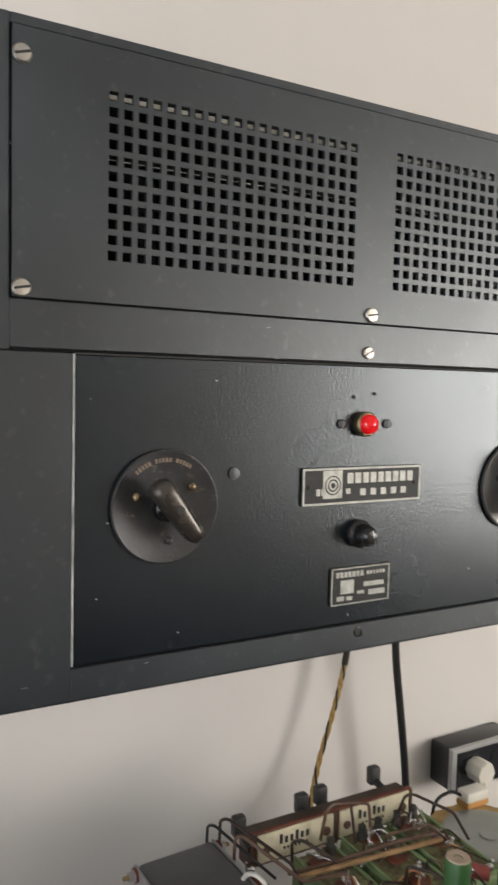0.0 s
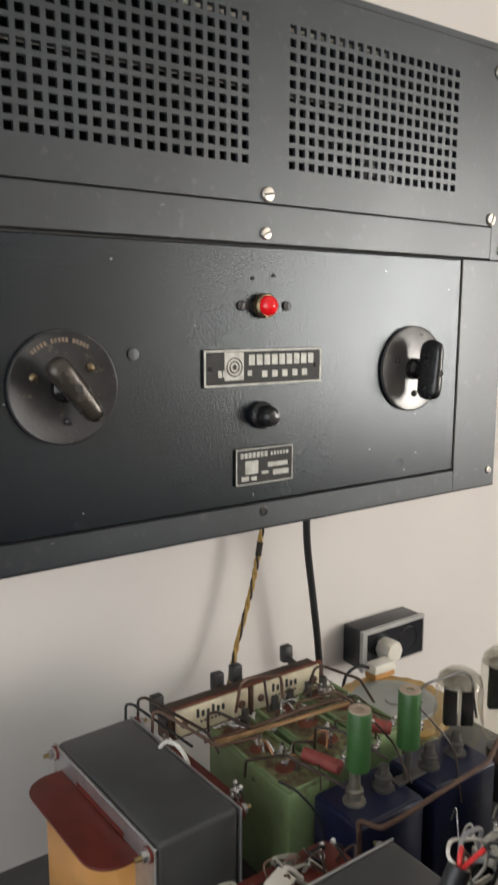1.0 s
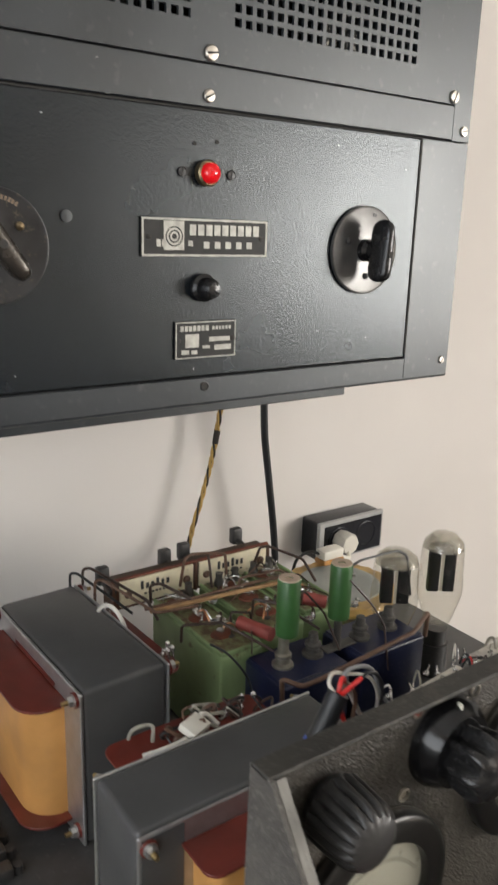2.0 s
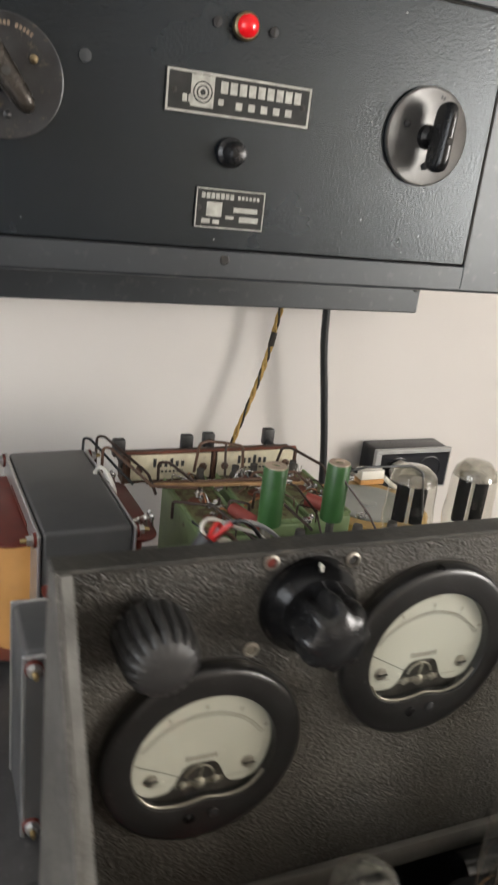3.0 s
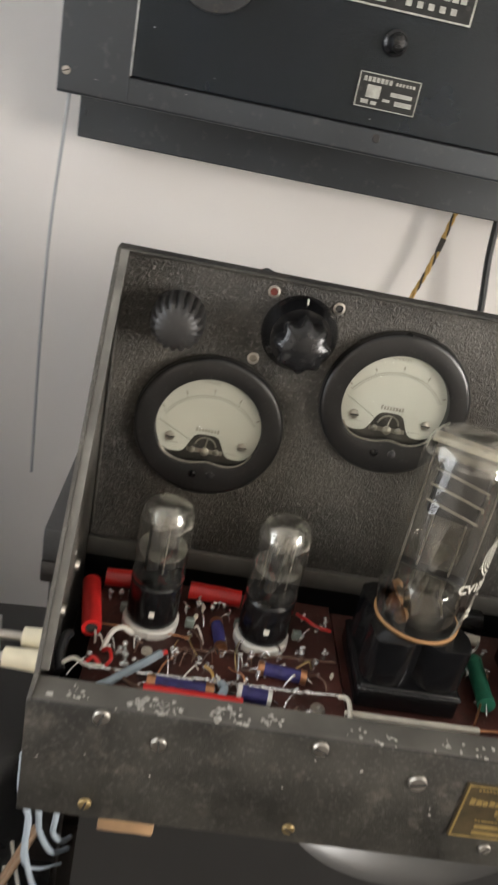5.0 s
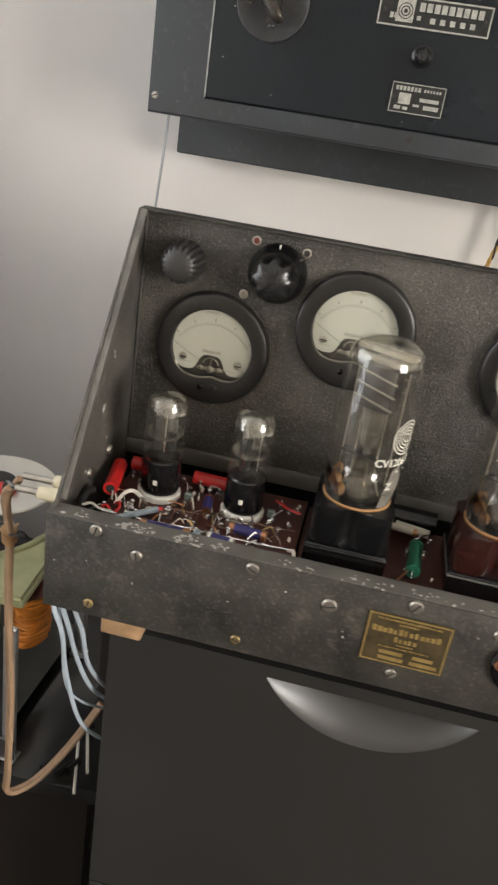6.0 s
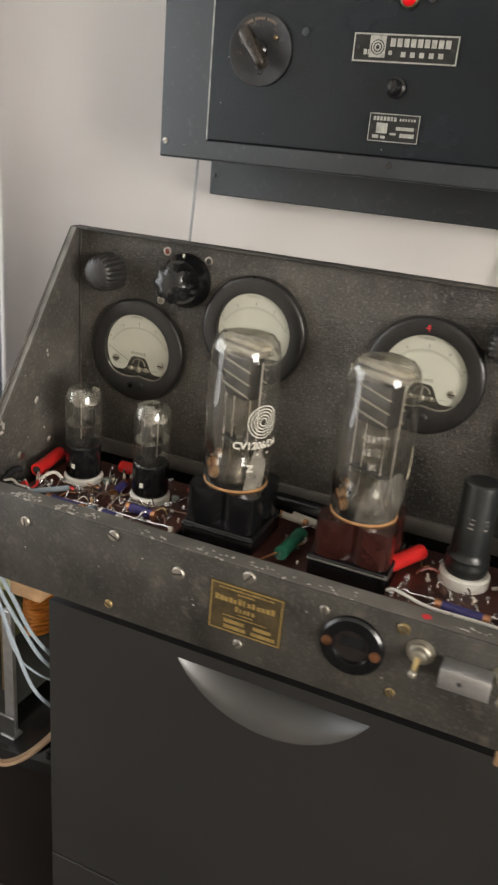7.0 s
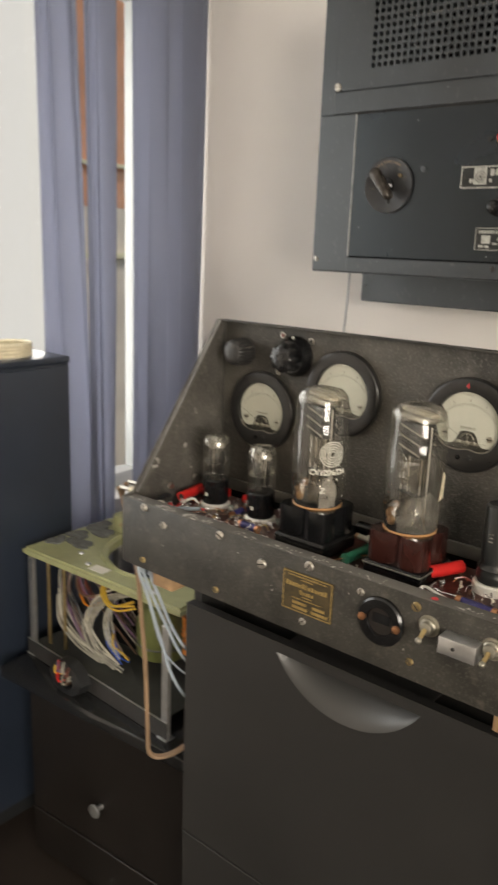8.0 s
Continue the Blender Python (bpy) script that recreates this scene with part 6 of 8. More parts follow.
for c0, c1, n, y0, y1 in ((-0.226, -0.022, 60, -0.690, -0.545), (0.226, 0.438, 56, -0.690, -0.545), (0.085, 0.128, 9, -0.68, -0.56)):
    for i in range(n):
        x, y = rng.uniform(c0, c1), rng.uniform(y0, y1)
        if any((x - q) ** 2 + (y + 0.592) ** 2 < 0.029 ** 2 for q in (-0.1825, -0.086, 0.2895, 0.383)):
            continue
        turret(x, y, rng.uniform(0.45, 0.95), "solder" if i % 6 else "mica")
for i in range(84):
    x = rng.uniform(-0.226, -0.04) if i % 5 > 1 else rng.uniform(0.235, 0.425)
    y = rng.uniform(-0.685, -0.56)
    dx, dy = rng.uniform(-0.016, 0.016), rng.uniform(-0.022, 0.022)
    hookup(((x, y, 0.003), (x + dx * 0.3, y + dy * 0.3, rng.uniform(0.006, 0.013)), (x + dx * 0.8, y + dy * 0.7, rng.uniform(0.004, 0.010)), (x + dx, y + dy, 0.003)), rng.choice((0.0006, 0.0008, 0.0010)),
           rng.choice(("solder", "solder", "solder", "solder", "copper", "brass", "brown_wire", "brown_wire", "white_glue", "dark_wire")))
part("choke_case", wire(B(), [(0.055, -0.525, DECK + 0.006), (0.13, -0.528, DECK + 0.006)], 0.013, 18, smooth=False), "bakelite", amp, "black cylinder behind the valves")
PLACE[0] = Matrix.Identity(4)

# ---- open power chassis behind the amplifier ----
TB = 0.742
M["tan_ceramic"] = mat("tan_ceramic", (0.46, 0.36, 0.27), 0.6, var=0.15, scale=60)
M["faded_red"] = mat("faded_red_enamel", (0.26, 0.055, 0.042), 0.55, var=0.25, scale=50, dust=0.15)
M["rust_pad"] = mat("rust_brown_pad", (0.16, 0.045, 0.022), 0.55, var=0.35, scale=60, dust=0.15)
M["bank_top"] = mat("dusty_dark_grey_cover", (0.085, 0.062, 0.045), 0.6, var=0.3, scale=30, dust=0.2)
M["amber_ring"] = mat("amber_varnish", (0.46, 0.29, 0.085), 0.45, var=0.35, scale=45, bump=0.3, bscale=150, coat=0.1)
M["pale_cap"] = mat("pale_grey_metal_cap", (0.30, 0.32, 0.30), 0.35, metal=0.4, var=0.1, scale=20)
tbl = thing("side_table", (0.15, 0.0, FLOOR), "plain dark table under the open chassis", "table")
part("tabletop", box(B(), -0.335, 0.55, -0.385, 0.165, TB - 0.03, TB, 0.003), "wenge", tbl)
for x in (-0.30, 0.51):
    for y in (-0.35, 0.13):
        part("leg", box(B(), x - 0.025, x + 0.025, y - 0.025, y + 0.025, FLOOR, TB - 0.03, 0.003), "wenge", tbl)
chs = thing("open_chassis", (0.1, -0.05, TB), "open home-built valve power supply crowded with transformers and condensers", "power supply")
part("base_plate", box(B(), -0.335, 0.50, -0.385, 0.163, TB, TB + 0.045, 0.004), "bakelite_dull", chs, "rough black chassis base")
CZ = TB + 0.045

fb_ = part("foot_bracket", box(B(), -0.298, -0.272, 0.044, 0.070, CZ, CZ + 0.004, 0.0008, 1), "zinc", chs, "small bright foot bracket")
part("foot_hole", cyl(B(), (-0.288, 0.056, CZ + 0.0035), (-0.288, 0.056, CZ + 0.0045), 0.004, seg=14), "dark_slot", fb_)
for i in range(9):
    y = -0.135 + 0.024 * i
    lump = box(B(), -0.332, -0.306, y, y + 0.018, CZ, CZ + 0.014 + 0.004 * (i % 3), 0.003)
    cyl(lump, (-0.300, y + 0.009, CZ), (-0.300, y + 0.009, CZ + 0.010), 0.006, 0.005, 10)
    part("ribbed_terminal", lump, "bakelite_dull", chs)


def bolt(parent, p, d, s=1.0):
    """A bolt end: red fibre washer, zinc nut and brass stud along d."""
    p, d = Vector(p), Vector(d)
    w = part("fibre_washer", cyl(B(), p, p + d * 0.003 * s, 0.0085 * s, seg=20), "red_fibre", parent, "red fibre washer")
    n = cyl(B(), p + d * 0.003 * s, p + d * 0.0045 * s, 0.0072 * s, seg=18)
    cyl(n, p + d * 0.0045 * s, p + d * 0.0095 * s, 0.0058 * s, seg=6)
    part("nut", n, "zinc", parent)
    part("stud", cyl(B(), p + d * 0.009 * s, p + d * 0.016 * s, 0.003 * s, 0.0024 * s, seg=12), "brass", parent)
    return w


# large mains transformer with an amber bobbin
R1 = Matrix.Translation((-0.184, -0.016, 0)) @ Matrix.Rotation(radians(2.5), 4, 'Z')
t1 = part("transformer", box(B(), -0.047, 0.053, -0.115, 0.119, CZ, 0.976, 0.006, 3, m=R1), "core", chs, "large transformer with a dark laminated core and amber bobbin")
pl = B()
box(pl, -0.0515, -0.0475, -0.117, 0.121, CZ + 0.002, 0.975, 0.001, 1, m=R1)
box(pl, 0.0535, 0.0565, -0.117, 0.121, CZ + 0.002, 0.975, 0.001, 1, m=R1)
part("end_plate", pl, "zinc", t1, "bright zinc end plate")
for sx, bx in ((-1, -0.0517), (1, 0.0567)):
    for by, bz in ((-0.108, 0.966), (0.111, 0.968), (-0.105, CZ + 0.016), (0.108, CZ + 0.016)):
        bolt(t1, R1 @ Vector((bx, by, bz)), R1.to_3x3() @ Vector((sx, 0, 0)))


def bobbin(parent, m, u0, u1, half, z0, z1, paper, rr=0.025):
    """The visible half of a wound bobbin between two fibre cheeks; u runs outwards from the core."""
    def outline(grow, r):
        pts = [(u0, -half - grow)]
        for k in range(9):
            a = -math.pi / 2 + k / 8 * math.pi / 2
            pts.append((u1 + grow - r + r * math.cos(a), -half - grow + r + r * math.sin(a)))
        for k in range(9):
            a = k / 8 * math.pi / 2
            pts.append((u1 + grow - r + r * math.cos(a), half + grow - r + r * math.sin(a)))
        pts.append((u0, half + grow))
        return pts
    w = prism(B(), outline(-0.006, rr), z0 + 0.003, z1 - 0.003, 'Z')
    bmesh.ops.transform(w, matrix=m, verts=w.verts[:])
    part("winding", w, paper, parent, "amber paper-covered winding")
    for z in (z0, z1 - 0.003):
        f = prism(B(), outline(0.006, rr * 0.8), z, z + 0.003, 'Z')
        bmesh.ops.bevel(f, geom=f.edges[:], offset=0.0006, segments=1, affect='EDGES')
        bmesh.ops.transform(f, matrix=m, verts=f.verts[:])
        part("cheek", f, "red_fibre", parent, "red-brown fibre cheek")


bobbin(t1, R1 @ Matrix.Translation((-0.0515, 0.004, 0)) @ Matrix.Rotation(math.pi, 4, 'Z'), 0.0, 0.044, 0.088, CZ + 0.018, 0.952, "yellow_paper", 0.038)
bobbin(t1, R1 @ Matrix.Translation((0.0565, 0, 0)), 0.0, 0.034, 0.080, CZ + 0.018, 0.940, "red_fibre")
part("slot_strip", box(B(), -0.0525, -0.0516, -0.055, 0.055, 0.9535, 0.9585, m=R1), "red_fibre", t1)

# second transformer, lying along the amplifier's back
R2 = Matrix.Translation((-0.150, -0.2975, 0)) @ Matrix.Rotation(radians(0.3), 4, 'Z')
t2 = part("transformer", box(B(), -0.119, 0.120, -0.039, 0.039, CZ, 0.978, 0.006, 3, m=R2), "core", chs, "dark laminated transformer with red-brown bobbin")
pl = B()
box(pl, -0.120, 0.122, 0.0395, 0.0425, CZ + 0.002, 0.977, 0.001, 1, m=R2)
box(pl, -0.120, 0.122, -0.0425, -0.0395, CZ + 0.002, 0.977, 0.001, 1, m=R2)
part("end_plate", pl, "zinc", t2, "bright zinc end plate")
for x0_, x1_ in ((-0.117, -0.078), (0.080, 0.119)):
    part("plate_face", box(B(), x0_, x1_, -0.0432, -0.0427, CZ + 0.004, 0.974, m=R2), "core", t2, "dark painted limb of the core")
for sy in (1, -1):
    for bx, bz in ((-0.111, 0.966), (0.112, 0.966), (-0.111, CZ + 0.016)):
        bolt(t2, R2 @ Vector((bx, sy * 0.043, bz)), R2.to_3x3() @ Vector((0, sy, 0)), 0.9)
bobbin(t2, R2 @ Matrix.Translation((0, -0.0428, 0)) @ Matrix.Rotation(-math.pi / 2, 4, 'Z'), 0.0, 0.040, 0.075, CZ + 0.030, 0.955, "yellow_paper", 0.015)
bobbin(t2, R2 @ Matrix.Translation((0, 0.0428, 0)) @ Matrix.Rotation(math.pi / 2, 4, 'Z'), 0.0, 0.050, 0.080, CZ + 0.030, 0.957, "red_fibre", 0.015)

# tag boards with solder lugs on top of the bobbins
rng = random.Random(8)
for (x, y, z), n, dx, dy in (((-0.112, -0.096, 0.962), 7, 0.004, 0.006), ((-0.108, -0.226, 0.962), 8, 0.006, 0.004), ((-0.118, 0.030, 0.955), 5, 0.004, 0.016)):
    for i in range(n):
        lug = B()
        q = Vector((x + dx * i + rng.uniform(-0.006, 0.006), y + dy * i * 0.6 + rng.uniform(-0.007, 0.007), z + rng.uniform(-0.003, 0.004)))
        ball(lug, q, rng.uniform(0.0022, 0.0040), 1, 1, 1.3, 1)
        cyl(lug, q, q + Vector((0.002, 0, -0.012)), 0.0016, seg=6)
        part("solder_lug", lug, "solder", chs)
for i in range(22):
    x, y = rng.uniform(-0.20, -0.07), rng.uniform(-0.248, -0.215)
    z = 0.957
    mt_ = rng.choice(("loom_grey", "dark_wire", "brown_wire", "black_cable", "black_cable", "loom_grey"))
    part("hookup_wire", wire(B(), [(x, y, z), (x + rng.uniform(-0.02, 0.02), y + 0.01, z + rng.uniform(0.006, 0.018)), (x + rng.uniform(-0.022, 0.022), y + 0.015, z + rng.uniform(0, 0.010)), (x + rng.uniform(-0.025, 0.025), y + 0.02, z - 0.02)], rng.choice((0.0012, 0.0016, 0.002)), 6), mt_, chs)
part("paper_tag", box(B(), -0.014, 0.014, -0.010, 0.010, -0.004, 0.004, 0.0015, m=Matrix.Translation((-0.155, -0.236, 0.972)) @ Matrix.Rotation(0.5, 4, (0.6, 0.3, 1))), "white_plastic", chs, "white plastic tag")
for pts in (((-0.142, 0.030, 0.955), (-0.138, 0.012, 0.985), (-0.132, -0.010, 0.990), (-0.122, -0.018, 0.965), (-0.128, 0.002, 0.958)), ((-0.210, -0.235, 0.960), (-0.190, -0.246, 0.968), (-0.165, -0.240, 0.966), (-0.140, -0.226, 0.974), (-0.125, -0.232, 0.960))):
    part("hookup_wire", wire(B(), pts, 0.0026, 8), "white_glue", chs)


# condensers
def can(x0, x1, y0, y1, z1, side, topm, label):
    c = part("condenser", box(B(), x0, x1, y0, y1, CZ, z1, 0.004, 3), side, chs, label)
    part("lid", box(B(), x0 + 0.003, x1 - 0.003, y0 + 0.003, y1 - 0.003, z1, z1 + 0.0025, 0.001, 1), topm, c)
    return c


lugs = random.Random(63)


def can_lug(x, y, z, parent):
    """A rusty oval pad with a bright lump of solder and two wire tails."""
    pad = lathe(B(), [(0.0135, 0), (0.0130, 0.0022), (0.0060, 0.0030), (0.0001, 0.0031)], (x, y, z), 'Z', 20, lambda a, h: 1 + 0.15 * math.cos(2 * a) + 0.04 * math.sin(5 * a))
    p_ = part("terminal", pad, "rust_pad", parent, "rust-brown terminal pad")
    j = B()
    for i in range(6):
        ball(j, (x + lugs.uniform(-0.005, 0.005), y + lugs.uniform(-0.004, 0.004), z + lugs.uniform(0.004, 0.013)), lugs.uniform(0.0018, 0.0038), lugs.uniform(0.8, 1.6), 1, lugs.uniform(0.7, 1.2), 1)
    cyl(j, (x, y, z + 0.002), (x + 0.002, y, z + 0.019), 0.0022, 0.0014, 8)
    part("solder_lump", j, "solder", p_)
    for i in range(2):
        a, q = lugs.uniform(0, 6.28), lugs.uniform(0.02, 0.035)
        part("tail", wire(B(), [(x, y, z + 0.010), (x + 0.4 * q * math.cos(a), y + 0.4 * q * math.sin(a), z + 0.016), (x + q * math.cos(a), y + q * math.sin(a), z + 0.004)], 0.0012, 6), lugs.choice(("solder", "brown_wire", "dark_wire", "copper")), p_)


GT = 0.930
for x0, x1, y0, y1 in ((-0.030, 0.034, -0.092, 0.085), (0.050, 0.120, -0.070, 0.092), (0.128, 0.195, -0.060, 0.092)):
    c = can(x0, x1, y0, y1, GT, "green_can", "green_top", "tall pale green oil condenser with a rusty dirty top")
    for xa in (x0 + 0.0005, x1 - 0.0045):
        part("folded_seam", box(B(), xa, xa + 0.004, y0 + 0.002, y1 - 0.002, GT + 0.0005, GT + 0.0058, 0.001, 1), "green_can", c, "raised folded seam")
    part("folded_seam", box(B(), x0 + 0.005, x1 - 0.005, y0 + 0.001, y0 + 0.005, GT + 0.0005, GT + 0.0058, 0.001, 1), "green_can", c)
    for u in (0.26, 0.56, 0.86):
        can_lug((x0 + x1) / 2 + lugs.uniform(-0.008, 0.008), y0 + (y1 - y0) * u, GT + 0.0026, c)
for x0, x1 in ((0.000, 0.104), (0.124, 0.236)):
    c = can(x0, x1, -0.180, -0.100, 0.926, "blue_can", "blue_can", "dark blue oil condenser with two ribbed insulators")
    for u in (0.27, 0.72):
        px = x0 + (x1 - x0) * u
        wv = [(0.0135, 0), (0.0135, 0.003), (0.0090, 0.005), (0.0088, 0.011), (0.0104, 0.0125), (0.0104, 0.0165), (0.0072, 0.0185), (0.0058, 0.030 if not (x0 < 0.05 and u < 0.5) else 0.0425), (0.0001, 0.0308 if not (x0 < 0.05 and u < 0.5) else 0.0432)]
        part("insulator", lathe(B(), wv, (px, -0.140, 0.9285), 'Z', 24), "grey_rubber" if not (x0 < 0.05 and u < 0.5) else "meter_metal", c, "ribbed grey insulator")
# upright green resistors
part("stand_off", cyl(box(B(), 0.090, 0.140, -0.151, -0.135, 0.9287, 0.9315, 0.0008, 1), (0.112, -0.143, 0.931), (0.112, -0.143, 0.9718), 0.005, seg=14), "grey_rubber", chs)
for x in (0.030, 0.112):
    r_ = part("tube_resistor", lathe(B(), [(0.0001, 0), (0.0136, 0), (0.0140, 0.002), (0.0140, 0.070), (0.0130, 0.072), (0.0050, 0.072), (0.0050, 0.06), (0.0001, 0.06)], (x, -0.143, 0.972), 'Z', 28), "green_tube", chs, "upright green vitreous tube resistor")
    part("ceramic_end", lathe(B(), [(0.0130, 0.0712), (0.0126, 0.0735), (0.0052, 0.0735), (0.0048, 0.06)], (x, -0.143, 0.972), 'Z', 28), "tan_ceramic", r_, "pale tan ceramic end")
    part("clip", box(B(), x + 0.010, x + 0.022, -0.146, -0.140, 1.022, 1.027, 0.001, 1), "solder", r_)
for p0, p1 in (((0.020, -0.058, 0.951), (0.036, -0.106, 0.951)), ((0.118, -0.065, 0.962), (0.142, -0.085, 0.958))):
    part("red_resistor", cyl(B(), p0, p1, 0.0088, seg=16), "faded_red", chs, "faded red rod resistor")

# resistor bank with cream labels
bk = part("resistor_bank", prism(B(), [(0.105, 0.920), (0.102, 0.956), (0.108, 0.9575), (0.132, 0.9575), (0.132, 0.920)], -0.082, 0.182, 'X'), "bank_brown", chs, "brown resistor bank with cream maker's labels")
part("bank_cover", box(B(), -0.083, 0.183, 0.1075, 0.134, 0.9578, 0.9600, 0.001, 1), "bank_top", bk, "dusty dark cover")
part("bank_edge", box(B(), -0.083, 0.183, 0.0998, 0.1070, 0.9650, 0.9678, 0.001, 1), "rust_pad", bk, "red-brown front edge")
for xa in (-0.0835, 0.0485, 0.1795):
    part("bank_rib", box(B(), xa, xa + 0.0045, 0.0985, 0.1065, 0.921, 0.9648, 0.001, 1), "bank_brown", bk)
for x0, x1 in ((-0.072, 0.046), (0.056, 0.178)):
    lb = part("label_strip", box(B(), x0, x1, 0.0995, 0.1025, 0.9260, 0.9640, 0.0006, 1), "cream_label", bk)
    bars = B()
    for i in range(6):
        box(bars, x0 + 0.032 + 0.0082 * i, x0 + 0.0362 + 0.0082 * i, 0.0988, 0.0996, 0.9455, 0.9580 - 0.0042 * (i % 3 > 0))
    for i in range(7):
        box(bars, x0 + 0.038 + 0.0058 * i, x0 + 0.0412 + 0.0058 * i, 0.0988, 0.0996, 0.9370, 0.9400)
    part("printed_bars", bars, "ink", lb, kind="stuff")
    part("eyelet", lathe(B(), [(0.0062, 0), (0.006, 0.002), (0.003, 0.003), (0.0001, 0.001)], (x1 - 0.012, 0.0995, 0.943), 'Y', 16), "brown_wire", lb)
    part("eyelet", lathe(B(), [(0.0055, 0), (0.0055, 0.002), (0.003, 0.003), (0.0001, 0.001)], (x0 + 0.012, 0.0995, 0.943), 'Y', 16), "brown_wire", lb)
for x, y in ((-0.082, 0.135), (0.022, 0.144), (0.058, 0.150), (0.161, 0.160)):
    ps = cyl(B(), (x, y - 0.035, 0.950), (x, y, 0.957), 0.0055, seg=12)
    box(ps, x - 0.009, x + 0.009, y - 0.007, y + 0.007, 0.950, 0.9765, 0.003)
    part("bank_post", ps, "bakelite_dull", bk, "black bakelite post")
# a rail of cream tape and stiff brown wires between the parts


def bent(pts, rad=0.005):
    """Points of a stiff wire whose corners are bent tightly, with the given radius."""
    ps = [Vector(p) for p in pts]
    out = [ps[0]]
    for a, b, c in zip(ps, ps[1:], ps[2:]):
        p, q = b + (a - b).normalized() * min(rad, (a - b).length * 0.45), b + (c - b).normalized() * min(rad, (c - b).length * 0.45)
        for n_ in range(5):
            f = n_ / 4
            out.append(p * (1 - f) ** 2 + b * 2 * f * (1 - f) + q * f * f)
    return out + [ps[-1]]


for pts, r, mt_ in ((((-0.136, 0.120, 0.945), (-0.135, 0.120, 0.985), (-0.127, 0.117, 0.985), (-0.104, 0.052, 0.968), (-0.085, 0.035, 0.950)), 0.0019, "black_cable"),
                    (((-0.117, 0.122, 0.945), (-0.116, 0.122, 0.986), (-0.106, 0.121, 0.986), (-0.068, 0.027, 0.968), (-0.060, 0.012, 0.944)), 0.0020, "dark_wire"),
                    (((-0.117, 0.082, 0.950), (-0.116, 0.082, 0.985), (-0.107, 0.081, 0.985), (-0.068, 0.002, 0.961), (-0.010, -0.004, 0.958)), 0.0021, "brown_wire"),
                    (((-0.042, 0.066, 0.940), (-0.042, 0.068, 0.966), (-0.028, 0.066, 0.966), (-0.007, 0.023, 0.957), (0.006, 0.012, 0.940)), 0.0021, "dark_wire"),
                    (((0.018, 0.090, 0.940), (0.019, 0.080, 0.986), (0.033, 0.085, 0.988), (0.059, 0.080, 0.986), (0.081, 0.070, 0.984), (0.083, 0.068, 0.952)), 0.0022, "brown_wire"),
                    (((0.059, 0.081, 0.986), (0.055, 0.063, 0.940)), 0.0019, "dark_wire"),
                    (((0.141, 0.080, 0.950), (0.142, 0.068, 0.980), (0.156, 0.068, 0.980), (0.186, 0.020, 0.970), (0.196, 0.000, 0.940)), 0.0021, "dark_wire"),
                    (((-0.050, -0.030, 0.930), (-0.052, -0.035, 0.956), (-0.006, -0.054, 0.956), (0.010, -0.084, 0.948), (0.022, -0.128, 0.944)), 0.0020, "dark_wire"),
                    (((0.060, -0.030, 0.936), (0.060, -0.032, 0.962), (0.085, -0.055, 0.958), (0.102, -0.120, 0.946)), 0.0019, "dark_wire"),
                    (((0.085, 0.040, 0.936), (0.085, 0.036, 0.958), (0.150, 0.030, 0.958), (0.172, 0.000, 0.936)), 0.0019, "brown_wire"),
                    (((-0.008, -0.190, 0.880), (-0.010, -0.187, 0.948), (0.006, -0.205, 0.942), (0.030, -0.207, 0.944), (0.172, -0.215, 0.966), (0.225, -0.190, 0.967), (0.228, -0.186, 0.930)), 0.0030, "brown_wire"),
                    (((0.112, -0.155, 1.030), (0.150, -0.165, 0.985), (0.165, -0.172, 0.958), (0.165, -0.185, 0.900)), 0.0013, "dark_wire"),
                    (((0.122, -0.138, 1.030), (0.165, -0.122, 1.028), (0.235, -0.118, 1.024), (0.249, -0.124, 1.016), (0.252, -0.134, 0.960)), 0.0017, "black_cable"),
                    (((0.045, -0.143, 1.024), (0.066, -0.132, 1.012), (0.098, -0.132, 0.975), (0.102, -0.160, 0.935)), 0.0014, "dark_wire")):
    part("stiff_wire", wire(B(), bent(pts), r, 8, smooth=False), mt_, chs)
part("green_wire", wire(B(), [(-0.045, -0.09, 0.955), (-0.03, -0.11, 0.945), (-0.01, -0.125, 0.91), (-0.005, -0.13, 0.86)], 0.0015, 6), "black_cable", chs)
part("tie_rail", box(B(), -0.108, 0.108, -0.0028, 0.0028, -0.0024, 0.0024, 0.001, 1, m=Matrix.Translation((0.040, 0.010, 0.9545)) @ Matrix.Rotation(radians(-5.5), 4, 'Z')), "tan_strip", chs, "amber insulating strip across the cans")
part("tie_rail", wire(B(), [(-0.068, 0.034, 0.952), (0.000, 0.026, 0.953), (0.080, 0.024, 0.953), (0.150, 0.018, 0.952)], 0.0026, 8), "brown_wire", chs)
rng = random.Random(41)
for i in range(13):
    x, y = rng.uniform(-0.03, 0.18), rng.uniform(-0.08, 0.085)
    dx, dy = rng.uniform(-0.035, 0.035), rng.uniform(-0.05, 0.02)
    part("stiff_wire", wire(B(), bent([(x, y, 0.932), (x, y, 0.944 + rng.uniform(0, 0.008)), (x + dx, y + dy, 0.944 + rng.uniform(0, 0.008)), (x + dx, y + dy, 0.932)]), rng.choice((0.0010, 0.0014, 0.0018)), 6, smooth=False), rng.choice(("brown_wire", "dark_wire", "dark_wire", "solder", "solder")), chs)
